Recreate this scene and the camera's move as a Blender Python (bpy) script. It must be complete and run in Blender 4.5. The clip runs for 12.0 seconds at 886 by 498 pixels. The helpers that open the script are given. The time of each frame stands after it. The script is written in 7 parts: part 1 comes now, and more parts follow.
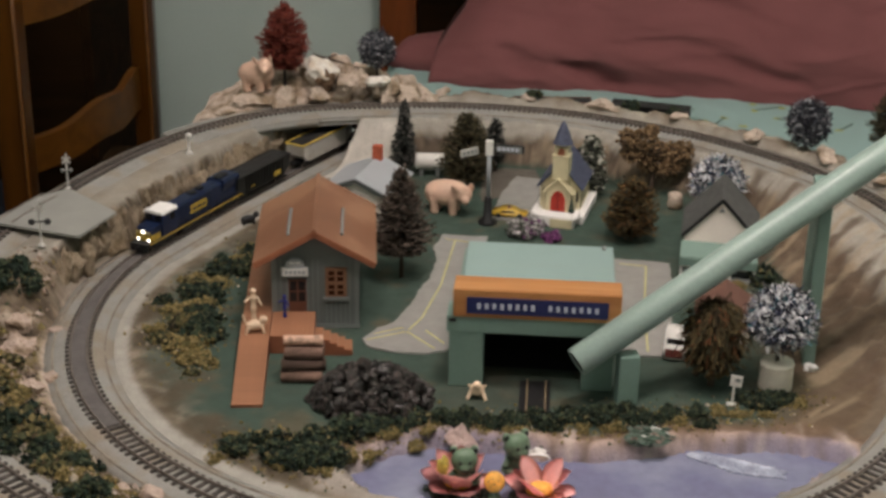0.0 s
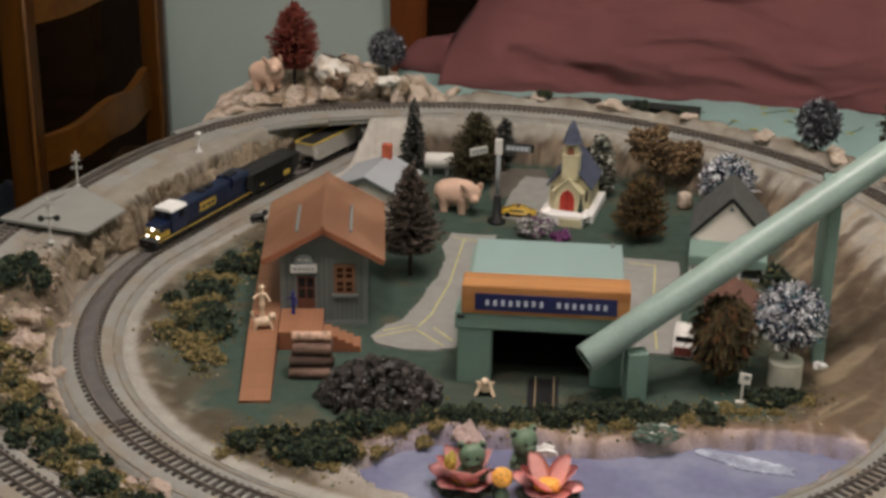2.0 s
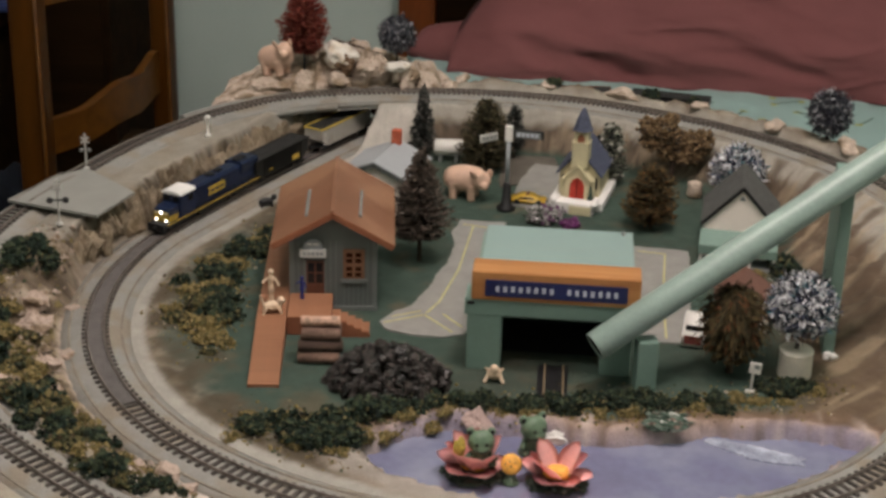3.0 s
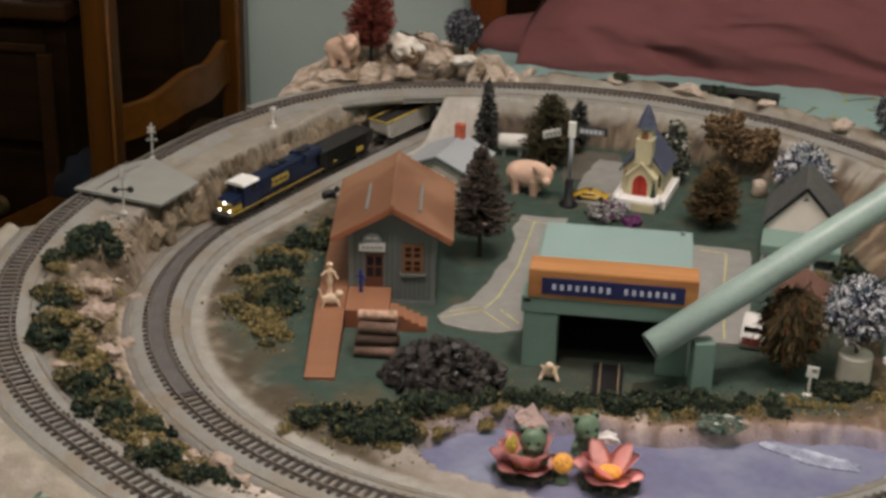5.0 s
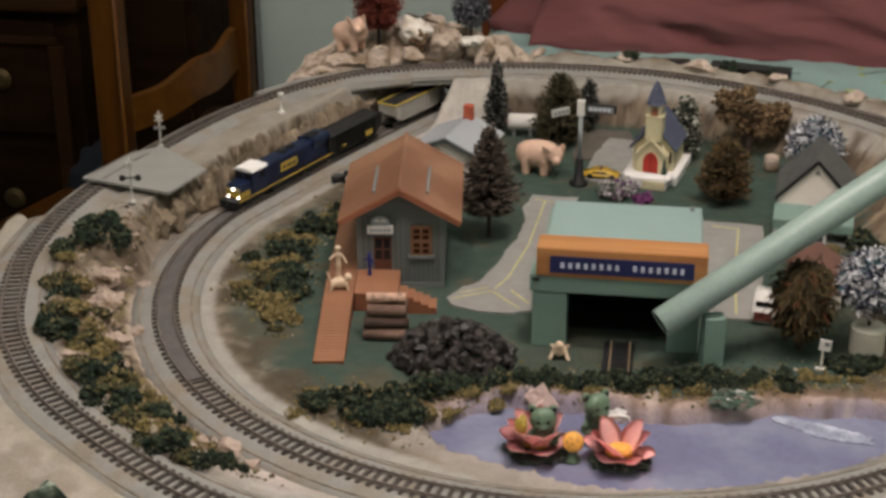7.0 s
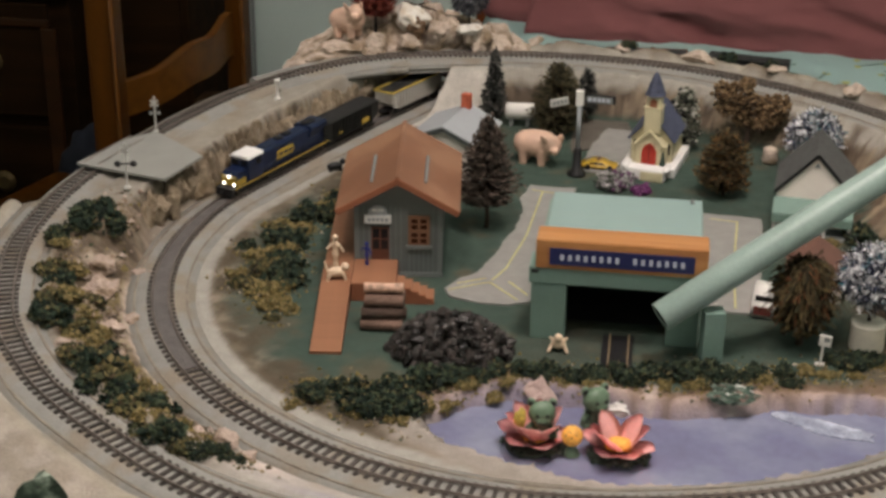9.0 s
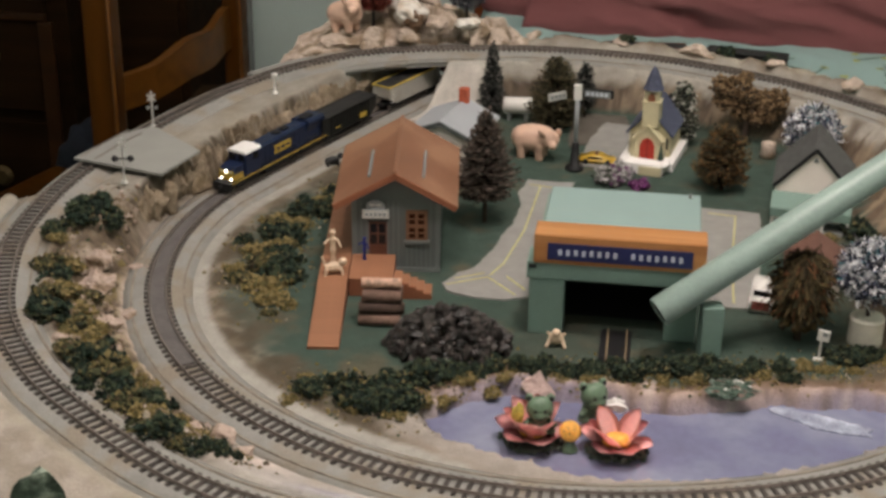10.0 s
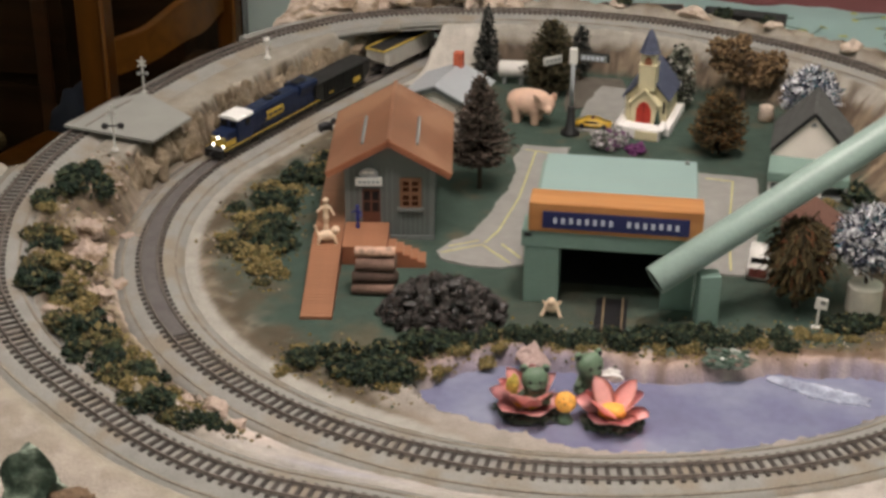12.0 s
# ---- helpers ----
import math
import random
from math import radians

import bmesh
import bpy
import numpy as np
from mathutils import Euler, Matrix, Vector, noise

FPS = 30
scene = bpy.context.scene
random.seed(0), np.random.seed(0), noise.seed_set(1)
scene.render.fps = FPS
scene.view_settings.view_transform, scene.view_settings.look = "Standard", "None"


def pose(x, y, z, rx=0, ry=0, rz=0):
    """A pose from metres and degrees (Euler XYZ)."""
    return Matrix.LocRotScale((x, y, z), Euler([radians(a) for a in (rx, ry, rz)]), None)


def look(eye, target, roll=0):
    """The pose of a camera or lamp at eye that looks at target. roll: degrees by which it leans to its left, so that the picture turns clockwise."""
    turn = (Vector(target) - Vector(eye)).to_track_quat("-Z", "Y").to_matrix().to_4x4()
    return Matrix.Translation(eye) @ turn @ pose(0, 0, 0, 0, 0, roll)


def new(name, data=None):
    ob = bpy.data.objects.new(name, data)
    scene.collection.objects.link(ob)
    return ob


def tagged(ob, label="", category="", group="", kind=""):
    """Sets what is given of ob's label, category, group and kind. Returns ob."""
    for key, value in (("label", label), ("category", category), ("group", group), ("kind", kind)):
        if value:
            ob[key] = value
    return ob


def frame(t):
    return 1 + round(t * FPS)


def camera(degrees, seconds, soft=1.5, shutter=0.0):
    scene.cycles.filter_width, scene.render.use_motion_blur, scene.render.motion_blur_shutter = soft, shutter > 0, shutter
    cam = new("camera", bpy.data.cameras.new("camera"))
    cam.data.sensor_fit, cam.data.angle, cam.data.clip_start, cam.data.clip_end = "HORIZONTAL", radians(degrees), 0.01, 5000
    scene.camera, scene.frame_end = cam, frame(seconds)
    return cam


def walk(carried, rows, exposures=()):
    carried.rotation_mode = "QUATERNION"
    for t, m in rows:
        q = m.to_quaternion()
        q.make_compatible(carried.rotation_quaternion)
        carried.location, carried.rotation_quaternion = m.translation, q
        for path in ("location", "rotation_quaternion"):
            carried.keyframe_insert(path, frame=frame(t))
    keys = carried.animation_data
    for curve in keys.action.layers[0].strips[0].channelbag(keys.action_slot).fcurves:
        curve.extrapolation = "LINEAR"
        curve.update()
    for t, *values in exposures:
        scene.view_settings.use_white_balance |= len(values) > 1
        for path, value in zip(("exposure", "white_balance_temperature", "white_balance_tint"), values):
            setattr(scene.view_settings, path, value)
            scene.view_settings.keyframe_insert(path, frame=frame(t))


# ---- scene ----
# ---------- camera and its walk ----------
cam = camera(31.397, 12.0, soft=3.2)
WALK = [
    (0, (0.0091, -1.3693, 0.6671), (-0.0917, 0.0078, 0.0811), 0.953),
    (0.5, (0.0074, -1.3707, 0.6652), (-0.0910, 0.0089, 0.0846), 0.915),
    (1, (0.0090, -1.3742, 0.6650), (-0.0911, 0.0070, 0.0885), 0.997),
    (1.5, (0.0116, -1.3746, 0.6646), (-0.0910, 0.0060, 0.0871), 0.816),
    (2, (0.0115, -1.3724, 0.6571), (-0.0999, 0.0069, 0.0782), 0.979),
    (2.5, (0.0059, -1.3709, 0.6552), (-0.1067, 0.0056, 0.0701), 1.354),
    (3, (0.0045, -1.3696, 0.6521), (-0.1089, 0.0055, 0.0638), 1.547),
    (3.5, (0.0106, -1.3796, 0.6600), (-0.0812, 0.0001, 0.0787), 0.563),
    (3.7, (0.0220, -1.3679, 0.6626), (-0.1050, 0.0025, 0.0659), -0.364),
    (5.3, (0.0188, -1.3673, 0.6613), (-0.1706, -0.0060, 0.0606), 1.388),
    (5.5, (0.0256, -1.3768, 0.6636), (-0.1680, -0.0064, 0.0852), 0.858),
    (6, (0.0227, -1.3696, 0.6630), (-0.1652, -0.0062, 0.0667), 0.938),
    (6.5, (0.0226, -1.3710, 0.6619), (-0.1673, -0.0071, 0.0671), 0.949),
    (7, (0.0345, -1.3605, 0.6540), (-0.1716, -0.0073, 0.0406), -0.215),
    (7.2, (0.0293, -1.3519, 0.6469), (-0.1735, 0.0039, 0.0381), 0.252),
    (9, (0.0223, -1.3506, 0.6539), (-0.1704, -0.0012, 0.0278), 0.618),
    (9.5, (0.0211, -1.3498, 0.6542), (-0.1690, -0.0015, 0.0251), 0.655),
    (10, (0.0223, -1.3475, 0.6539), (-0.1683, -0.0004, 0.0222), 0.621),
    (10.5, (0.0221, -1.3429, 0.6543), (-0.1687, 0.0007, 0.0153), 0.626),
    (11, (0.0230, -1.3397, 0.6589), (-0.1640, 0.0002, 0.0111), 0.529),
    (11.5, (0.0238, -1.3396, 0.6588), (-0.1623, -0.0005, 0.0091), 0.456),
    (12, (0.0236, -1.3294, 0.6563), (-0.1627, 0.0005, -0.0120), 0.409),
]
EXPOSURES = [(0, -0.05), (3.7, -0.06), (5.3, -0.06), (7.2, 0.0), (9, 0.06), (10.5, 0.12), (11, 0.16), (12, 0.23)]
walk(cam, [(t, look(eye, aim, roll)) for t, eye, aim, roll in WALK], EXPOSURES)

# ---------- world, lamps, exposure ----------
world = bpy.data.worlds.new("room_air")
scene.world = world
world.use_nodes = True
world.node_tree.nodes["Background"].inputs[0].default_value = (0.9, 0.95, 1.0, 1)
world.node_tree.nodes["Background"].inputs[1].default_value = 0.02


def bulb(name, place, radius, watts, colour):
    data = bpy.data.lights.new(name, "POINT")
    data.shadow_soft_size, data.energy, data.color = radius, watts, colour
    ob = new(name, data)
    ob.matrix_world = Matrix.Translation(place)
    return ob


bulb("ceiling_lamp_bulb", (0.20, -0.25, 1.54), 0.10, 40.0, (1.0, 0.87, 0.82))
# added fill towards the front faces; its source is not seen
bulb("second_lamp_bulb", (-0.25, -0.80, 1.56), 0.10, 22.5, (1.0, 0.87, 0.82))


# ---------- materials ----------
def mat(name, col, rough=0.6, metal=0.0, vary=0.25, scale=40.0, bump=0.25, fine=500.0, spot=None, island=0.0, obrand=0.0, paint="", spec=0.4, coat=0.0):
    """Procedural surface: base colour varied at two scales, fine relief; island and obrand vary whole pieces."""
    m = bpy.data.materials.new(name)
    m.use_nodes = True
    nt = m.node_tree
    n, ln = nt.nodes, nt.links
    b = n["Principled BSDF"]
    b.inputs["Metallic"].default_value = metal
    b.inputs["Specular IOR Level"].default_value = spec
    b.inputs["Coat Weight"].default_value = coat
    tc = n.new("ShaderNodeTexCoord")
    big = n.new("ShaderNodeTexNoise")
    big.inputs["Scale"].default_value, big.inputs["Detail"].default_value = scale, 4
    small = n.new("ShaderNodeTexNoise")
    small.inputs["Scale"].default_value, small.inputs["Detail"].default_value = fine, 3
    ln.new(tc.outputs["Object"], big.inputs["Vector"])
    ln.new(tc.outputs["Object"], small.inputs["Vector"])
    src = n.new("ShaderNodeRGB")
    src.outputs[0].default_value = (*col, 1)
    base = src.outputs[0]
    if paint:
        at = n.new("ShaderNodeAttribute")
        at.attribute_name = paint
        base = at.outputs["Color"]
    if spot:
        ramp = n.new("ShaderNodeValToRGB")
        ramp.color_ramp.elements[0].position, ramp.color_ramp.elements[1].position = 0.46, 0.62
        ln.new(big.outputs["Fac"], ramp.inputs["Fac"])
        mx = n.new("ShaderNodeMixRGB")
        mx.inputs["Color2"].default_value = (*spot, 1)
        ln.new(ramp.outputs["Color"], mx.inputs["Fac"])
        ln.new(base, mx.inputs["Color1"])
        base = mx.outputs["Color"]
    val = None
    terms = [(big.outputs["Fac"], vary), (small.outputs["Fac"], vary * 0.7)]
    geo = n.new("ShaderNodeNewGeometry") if island else None
    info = n.new("ShaderNodeObjectInfo") if obrand else None
    if island:
        terms.append((geo.outputs["Random Per Island"], island))
    if obrand:
        terms.append((info.outputs["Random"], obrand))
    for sock, amount in terms:
        mr = n.new("ShaderNodeMapRange")
        mr.inputs["From Min"].default_value, mr.inputs["From Max"].default_value = (0.25, 0.75) if amount in (vary, vary * 0.7) else (0.0, 1.0)
        mr.inputs["To Min"].default_value, mr.inputs["To Max"].default_value = 1 - amount, 1 + amount
        ln.new(sock, mr.inputs["Value"])
        if val is None:
            val = mr.outputs[0]
        else:
            mul = n.new("ShaderNodeMath")
            mul.operation = "MULTIPLY"
            ln.new(val, mul.inputs[0])
            ln.new(mr.outputs[0], mul.inputs[1])
            val = mul.outputs[0]
    sc = n.new("ShaderNodeVectorMath")
    sc.operation = "SCALE"
    ln.new(base, sc.inputs[0])
    ln.new(val, sc.inputs["Scale"])
    ln.new(sc.outputs[0], b.inputs["Base Color"])
    rr = n.new("ShaderNodeMapRange")
    rr.inputs["To Min"].default_value, rr.inputs["To Max"].default_value = max(0.03, rough - 0.12), min(1, rough + 0.12)
    ln.new(small.outputs["Fac"], rr.inputs["Value"])
    ln.new(rr.outputs[0], b.inputs["Roughness"])
    if bump:
        bp = n.new("ShaderNodeBump")
        bp.inputs["Strength"].default_value, bp.inputs["Distance"].default_value = bump, 0.0015
        ln.new(small.outputs["Fac"], bp.inputs["Height"])
        ln.new(bp.outputs[0], b.inputs["Normal"])
    return m


def glow(name, col, power):
    m = bpy.data.materials.new(name)
    m.use_nodes = True
    b = m.node_tree.nodes["Principled BSDF"]
    b.inputs["Emission Color"].default_value, b.inputs["Emission Strength"].default_value = (*col, 1), power
    b.inputs["Base Color"].default_value = (*col, 1)
    return m


def wood(name, dark, light, rough=0.35, scale=14.0, stretch=(1, 1, 0.08), spec=0.4):
    """Grained timber, the grain running along the axis that stretch makes small."""
    m = mat(name, dark, rough, vary=0.08, scale=8, bump=0.03, fine=90, spec=spec)
    n, ln = m.node_tree.nodes, m.node_tree.links
    tc = [q for q in n if q.type == "TEX_COORD"][0]
    mp = n.new("ShaderNodeMapping")
    mp.inputs["Scale"].default_value = stretch
    ln.new(tc.outputs["Object"], mp.inputs["Vector"])
    g = n.new("ShaderNodeTexNoise")
    g.inputs["Scale"].default_value, g.inputs["Detail"].default_value, g.inputs["Distortion"].default_value = scale * 4, 6, 0.6
    ln.new(mp.outputs[0], g.inputs["Vector"])
    ramp = n.new("ShaderNodeValToRGB")
    ramp.color_ramp.elements[0].color, ramp.color_ramp.elements[1].color = (*dark, 1), (*light, 1)
    ramp.color_ramp.elements[0].position, ramp.color_ramp.elements[1].position = 0.35, 0.7
    ln.new(g.outputs["Fac"], ramp.inputs["Fac"])
    sc = [q for q in n if q.type == "VECT_MATH"][0]
    ln.new(ramp.outputs["Color"], sc.inputs[0])
    return m


M_TERRAIN = mat("painted_plaster", (0.3, 0.3, 0.3), 0.9, vary=0.16, scale=55, bump=0.7, fine=420, paint="paint")
M_EDGE = mat("tan_roadbed_edge", (0.225, 0.195, 0.155), 0.9, vary=0.35, scale=60, bump=0.4, fine=600)
M_BED = mat("grey_roadbed", (0.285, 0.28, 0.258), 0.9, vary=0.22, scale=24, bump=0.6, fine=700, spot=(0.225, 0.195, 0.155))
M_TIE = mat("tie_plastic", (0.055, 0.046, 0.04), 0.7, obrand=0.35, bump=0.2, fine=900)
M_RAIL = mat("weathered_rail", (0.20, 0.17, 0.15), 0.5, metal=0.5, vary=0.3, scale=70)
M_FILL = mat("track_filler", (0.12, 0.11, 0.105), 0.9, vary=0.2, scale=90, bump=0.6, fine=900)
M_MINT = mat("mint_paint", (0.185, 0.28, 0.24), 0.5, vary=0.07, scale=18, bump=0.12, fine=300)
M_MINTROOF = mat("mint_roof", (0.24, 0.335, 0.315), 0.55, vary=0.05, scale=18, bump=0.1, fine=300)
M_PIPE = mat("mint_pipe", (0.275, 0.365, 0.325), 0.38, vary=0.10, scale=30, bump=0.04, fine=300, spec=0.45)
M_ORANGE = wood("orange_wood", (0.38, 0.16, 0.052), (0.49, 0.235, 0.085), 0.45, 20, (0.1, 1, 1))
M_NAVY = mat("navy_sign", (0.012, 0.018, 0.085), 0.4, vary=0.1)
M_LETTER = mat("sign_white", (0.55, 0.58, 0.66), 0.6)
# stands in for the shade of interiors; also colours the church door's seam
M_BLACK = mat("shade_and_seam_black", (0.006, 0.006, 0.006), 0.9)
M_DARK = mat("black_plastic", (0.012, 0.012, 0.013), 0.5, vary=0.3)
M_WHITE = mat("white_plastic", (0.72, 0.7, 0.66), 0.5, vary=0.06)
M_POST = mat("dull_white_plastic", (0.48, 0.47, 0.44), 0.6, vary=0.1)
M_VANRED = mat("dull_red_paint", (0.20, 0.05, 0.04), 0.5, vary=0.2)
M_SNOW = mat("white_plaster", (0.82, 0.8, 0.78), 0.8, vary=0.05, bump=0.4, fine=700)
M_CREAM = mat("cream_plaster", (0.62, 0.56, 0.36), 0.7, vary=0.1, scale=60)
M_IVORY = mat("ivory_clapboard", (0.88, 0.80, 0.73), 0.7, vary=0.06)
M_BRICKROOF = mat("terracotta_plastic_roof", (0.215, 0.10, 0.055), 0.5, vary=0.2, scale=14, bump=0.2, fine=500, spot=(0.265, 0.14, 0.08))
M_PLANK = mat("terracotta_plastic_plank", (0.30, 0.14, 0.076), 0.5, vary=0.12, scale=25, obrand=0.06, bump=0.15, fine=500)
M_RUST = mat("terracotta_plastic", (0.27, 0.10, 0.052), 0.55, vary=0.12, scale=40)
M_GREYWALL = mat("grey_board", (0.155, 0.17, 0.165), 0.7, vary=0.1, scale=40)
M_GREYTRIM = mat("grey_trim", (0.20, 0.215, 0.21), 0.6, vary=0.08)
M_SHINGLE = mat("dark_grey_shingle", (0.085, 0.085, 0.082), 0.85, vary=0.25, scale=120, bump=0.5, fine=900)
M_SLATE = mat("navy_slate", (0.07, 0.08, 0.125), 0.6, vary=0.25, scale=140, bump=0.4, fine=900)
M_ZINC = mat("pale_grey_roof", (0.36, 0.38, 0.40), 0.5, vary=0.06, scale=30)
M_RED = mat("red_door", (0.42, 0.035, 0.02), 0.5)
M_CHIM = mat("red_brick", (0.45, 0.10, 0.05), 0.8, vary=0.3, scale=200)
M_YELLOW = mat("taxi_yellow", (0.50, 0.32, 0.035), 0.35, vary=0.06)
M_DOOR = mat("dark_brown_door", (0.13, 0.05, 0.03), 0.5)
M_GLASS = mat("dark_window", (0.015, 0.015, 0.018), 0.12, vary=0.2, bump=0)
M_AMBER = mat("amber_brown_pane", (0.050, 0.016, 0.008), 0.2, vary=0.3, scale=150, bump=0)
M_ROAD = mat("grey_road", (0.275, 0.27, 0.252), 0.85, vary=0.12, scale=60, bump=0.4, fine=900)
M_LINE = mat("yellow_line", (0.50, 0.45, 0.20), 0.85, vary=0.2, scale=120)
M_COAL = mat("coal", (0.031, 0.026, 0.024), 0.17, vary=0.5, scale=200, island=0.85, bump=0.6, fine=600)
M_BARK = mat("bark", (0.06, 0.04, 0.028), 0.9, vary=0.3, scale=200, bump=0.6, fine=900)
M_LOG = mat("log_bark", (0.125, 0.075, 0.056), 0.8, vary=0.45, scale=110, obrand=0.45, bump=0.6, fine=800)
M_LOGWHITE = mat("birch_log", (0.60, 0.38, 0.28), 0.7, vary=0.2, scale=150, spot=(0.3, 0.2, 0.15))
M_PINK = mat("pig_ceramic", (0.67, 0.45, 0.34), 0.4, vary=0.1, scale=60)
M_FIG = mat("tan_figurine", (0.70, 0.53, 0.38), 0.5, vary=0.12, scale=120)
M_BLUE = mat("blue_figurine", (0.02, 0.03, 0.2), 0.5)
M_PETAL = mat("pink_petal", (0.97, 0.545, 0.525), 0.45, vary=0.12, scale=60)
M_POLLEN = mat("orange_centre", (0.85, 0.42, 0.08), 0.6, vary=0.3, scale=200, bump=0.6)
M_FROG = mat("green_ceramic", (0.125, 0.19, 0.125), 0.35, vary=0.15, scale=60)
M_PAD = mat("lily_pad", (0.065, 0.085, 0.066), 0.5)
M_CRATE = mat("grey_platform", (0.27, 0.27, 0.25), 0.8, vary=0.06)
M_ROCK = mat("painted_rock", (0.55, 0.45, 0.37), 0.9, vary=0.3, scale=34, bump=0.9, fine=300, spot=(0.22, 0.165, 0.11))
M_WALL = mat("mint_wall", (0.58, 0.69, 0.64), 0.85, vary=0.04, scale=3, bump=0.1, fine=200)
M_SHEET = mat("teal_sheet", (0.36, 0.52, 0.50), 0.85, vary=0.05, scale=8, bump=0.15, fine=600)
M_PILLOW = mat("maroon_cotton", (0.22, 0.079, 0.080), 0.9, vary=0.08, scale=10, bump=0.2, fine=900)
M_PLAITLIGHT = mat("ceiling_white", (0.75, 0.75, 0.72), 0.9, vary=0.03)
M_CHAIR = wood("chair_wood", (0.038, 0.0125, 0.0012), (0.066, 0.0230, 0.0022), 0.38, 10, spec=0.1)
M_SLAT = wood("chair_slat_wood", (0.060, 0.0220, 0.0030), (0.092, 0.036, 0.0050), 0.38, 10, (0.1, 1, 1), 0.2)
M_TOP = wood("dresser_top_wood", (0.018, 0.0068, 0.0015), (0.032, 0.012, 0.0026), 0.4, 8, (0.1, 1, 1), 0.2)
# near-black wood: the shade of its corner is put into the colour
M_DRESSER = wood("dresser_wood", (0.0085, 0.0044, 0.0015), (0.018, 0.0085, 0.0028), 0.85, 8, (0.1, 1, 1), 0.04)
M_HEAD = wood("headboard_wood", (0.12, 0.03, 0.006), (0.2, 0.055, 0.012), 0.35, 10)
M_BRASS = mat("old_brass", (0.09, 0.065, 0.03), 0.6, metal=0.9)
M_CARPET = mat("dark_floor", (0.05, 0.035, 0.025), 0.9)


# ---------- building blocks ----------
def thing(name, at=(0, 0, 0), turn=0.0, label="", category="", group="", kind="", tilt=0.0):
    ob = new(name)
    ob.empty_display_size = 0.01
    ob.matrix_basis = pose(*at, 0, tilt, turn)
    return tagged(ob, label, category, group, kind)


def mesh_of(name, bm, material, smooth=False):
    me = bpy.data.meshes.new(name)
    if smooth:
        for f in bm.faces:
            f.smooth = True
    bm.normal_update()
    bm.to_mesh(me)
    bm.free()
    for m in material if isinstance(material, (list, tuple)) else (material,):
        me.materials.append(m)
    return me


def part(name, bm, material, parent=None, label="", smooth=False, at=None):
    ob = new(name, bm if isinstance(bm, bpy.types.Mesh) else mesh_of(name, bm, material, smooth))
    ob.parent = parent
    if at is not None:
        ob.matrix_basis = at
    return tagged(ob, label)


def solid(name, bm, material, label="", category="", kind="", smooth=False, at=None, group=""):
    ob = part(name, bm, material, None, label, smooth, at)
    return tagged(ob, label, category, group, kind)


def box(x0, x1, y0, y1, z0, z1, bevel=0.0, bm=None, m=None, taper=None):
    """A block; taper scales its top in x and y."""
    bm = bm or bmesh.new()
    vs = []
    for z in (z0, z1):
        tx, ty = taper if (taper and z == z1) else (1, 1)
        cx, cy = (x0 + x1) / 2, (y0 + y1) / 2
        for x, y in ((x0, y0), (x1, y0), (x1, y1), (x0, y1)):
            v = Vector((cx + (x - cx) * tx, cy + (y - cy) * ty, z))
            vs.append(bm.verts.new(m @ v if m else v))
    fs = [bm.faces.new([vs[i] for i in q]) for q in ((3, 2, 1, 0), (4, 5, 6, 7), (0, 1, 5, 4), (1, 2, 6, 5), (2, 3, 7, 6), (3, 0, 4, 7))]
    if bevel:
        es = list({e for f in fs for e in f.edges})
        bmesh.ops.bevel(bm, geom=es, offset=bevel, segments=2, affect="EDGES", profile=0.6)
    return bm


def lathe(profile, n=20, bm=None, m=None, squash=(1, 1)):
    """A turned form from (radius, height) pairs."""
    bm = bm or bmesh.new()
    rings = []
    for r, z in profile:
        ring = []
        for i in range(n):
            a = 2 * math.pi * i / n
            v = Vector((r * math.cos(a) * squash[0], r * math.sin(a) * squash[1], z))
            ring.append(bm.verts.new(m @ v if m else v))
        rings.append(ring)
    for a, b in zip(rings, rings[1:]):
        for i in range(n):
            bm.faces.new((a[i], a[(i + 1) % n], b[(i + 1) % n], b[i]))
    bm.faces.new(list(reversed(rings[0])))
    bm.faces.new(rings[-1])
    return bm


def rod(p, q, r, n=10, bm=None, r2=None):
    p, q = Vector(p), Vector(q)
    turn = (q - p).to_track_quat("Z", "Y").to_matrix().to_4x4()
    return lathe([(r, 0), (r if r2 is None else r2, (q - p).length)], n, bm, Matrix.Translation(p) @ turn)


def prism(outline, y0, y1, bm=None, m=None):
    """An outline in (x, z), pushed from y0 to y1."""
    bm = bm or bmesh.new()
    a = [bm.verts.new(m @ Vector((x, y0, z)) if m else (x, y0, z)) for x, z in outline]
    b = [bm.verts.new(m @ Vector((x, y1, z)) if m else (x, y1, z)) for x, z in outline]
    bm.faces.new(a)
    bm.faces.new(list(reversed(b)))
    for i in range(len(a)):
        j = (i + 1) % len(a)
        bm.faces.new((a[j], a[i], b[i], b[j]))
    bmesh.ops.recalc_face_normals(bm, faces=bm.faces[:])
    return bm


def slab(outline, z0, z1, bm=None):
    """An outline in (x, y), standing from z0 to z1."""
    bm = bm or bmesh.new()
    a = [bm.verts.new((x, y, z0)) for x, y in outline]
    b = [bm.verts.new((x, y, z1)) for x, y in outline]
    bm.faces.new(a)
    bm.faces.new(b)
    for i in range(len(a)):
        j = (i + 1) % len(a)
        bm.faces.new((a[i], a[j], b[j], b[i]))
    bmesh.ops.recalc_face_normals(bm, faces=bm.faces[:])
    return bm


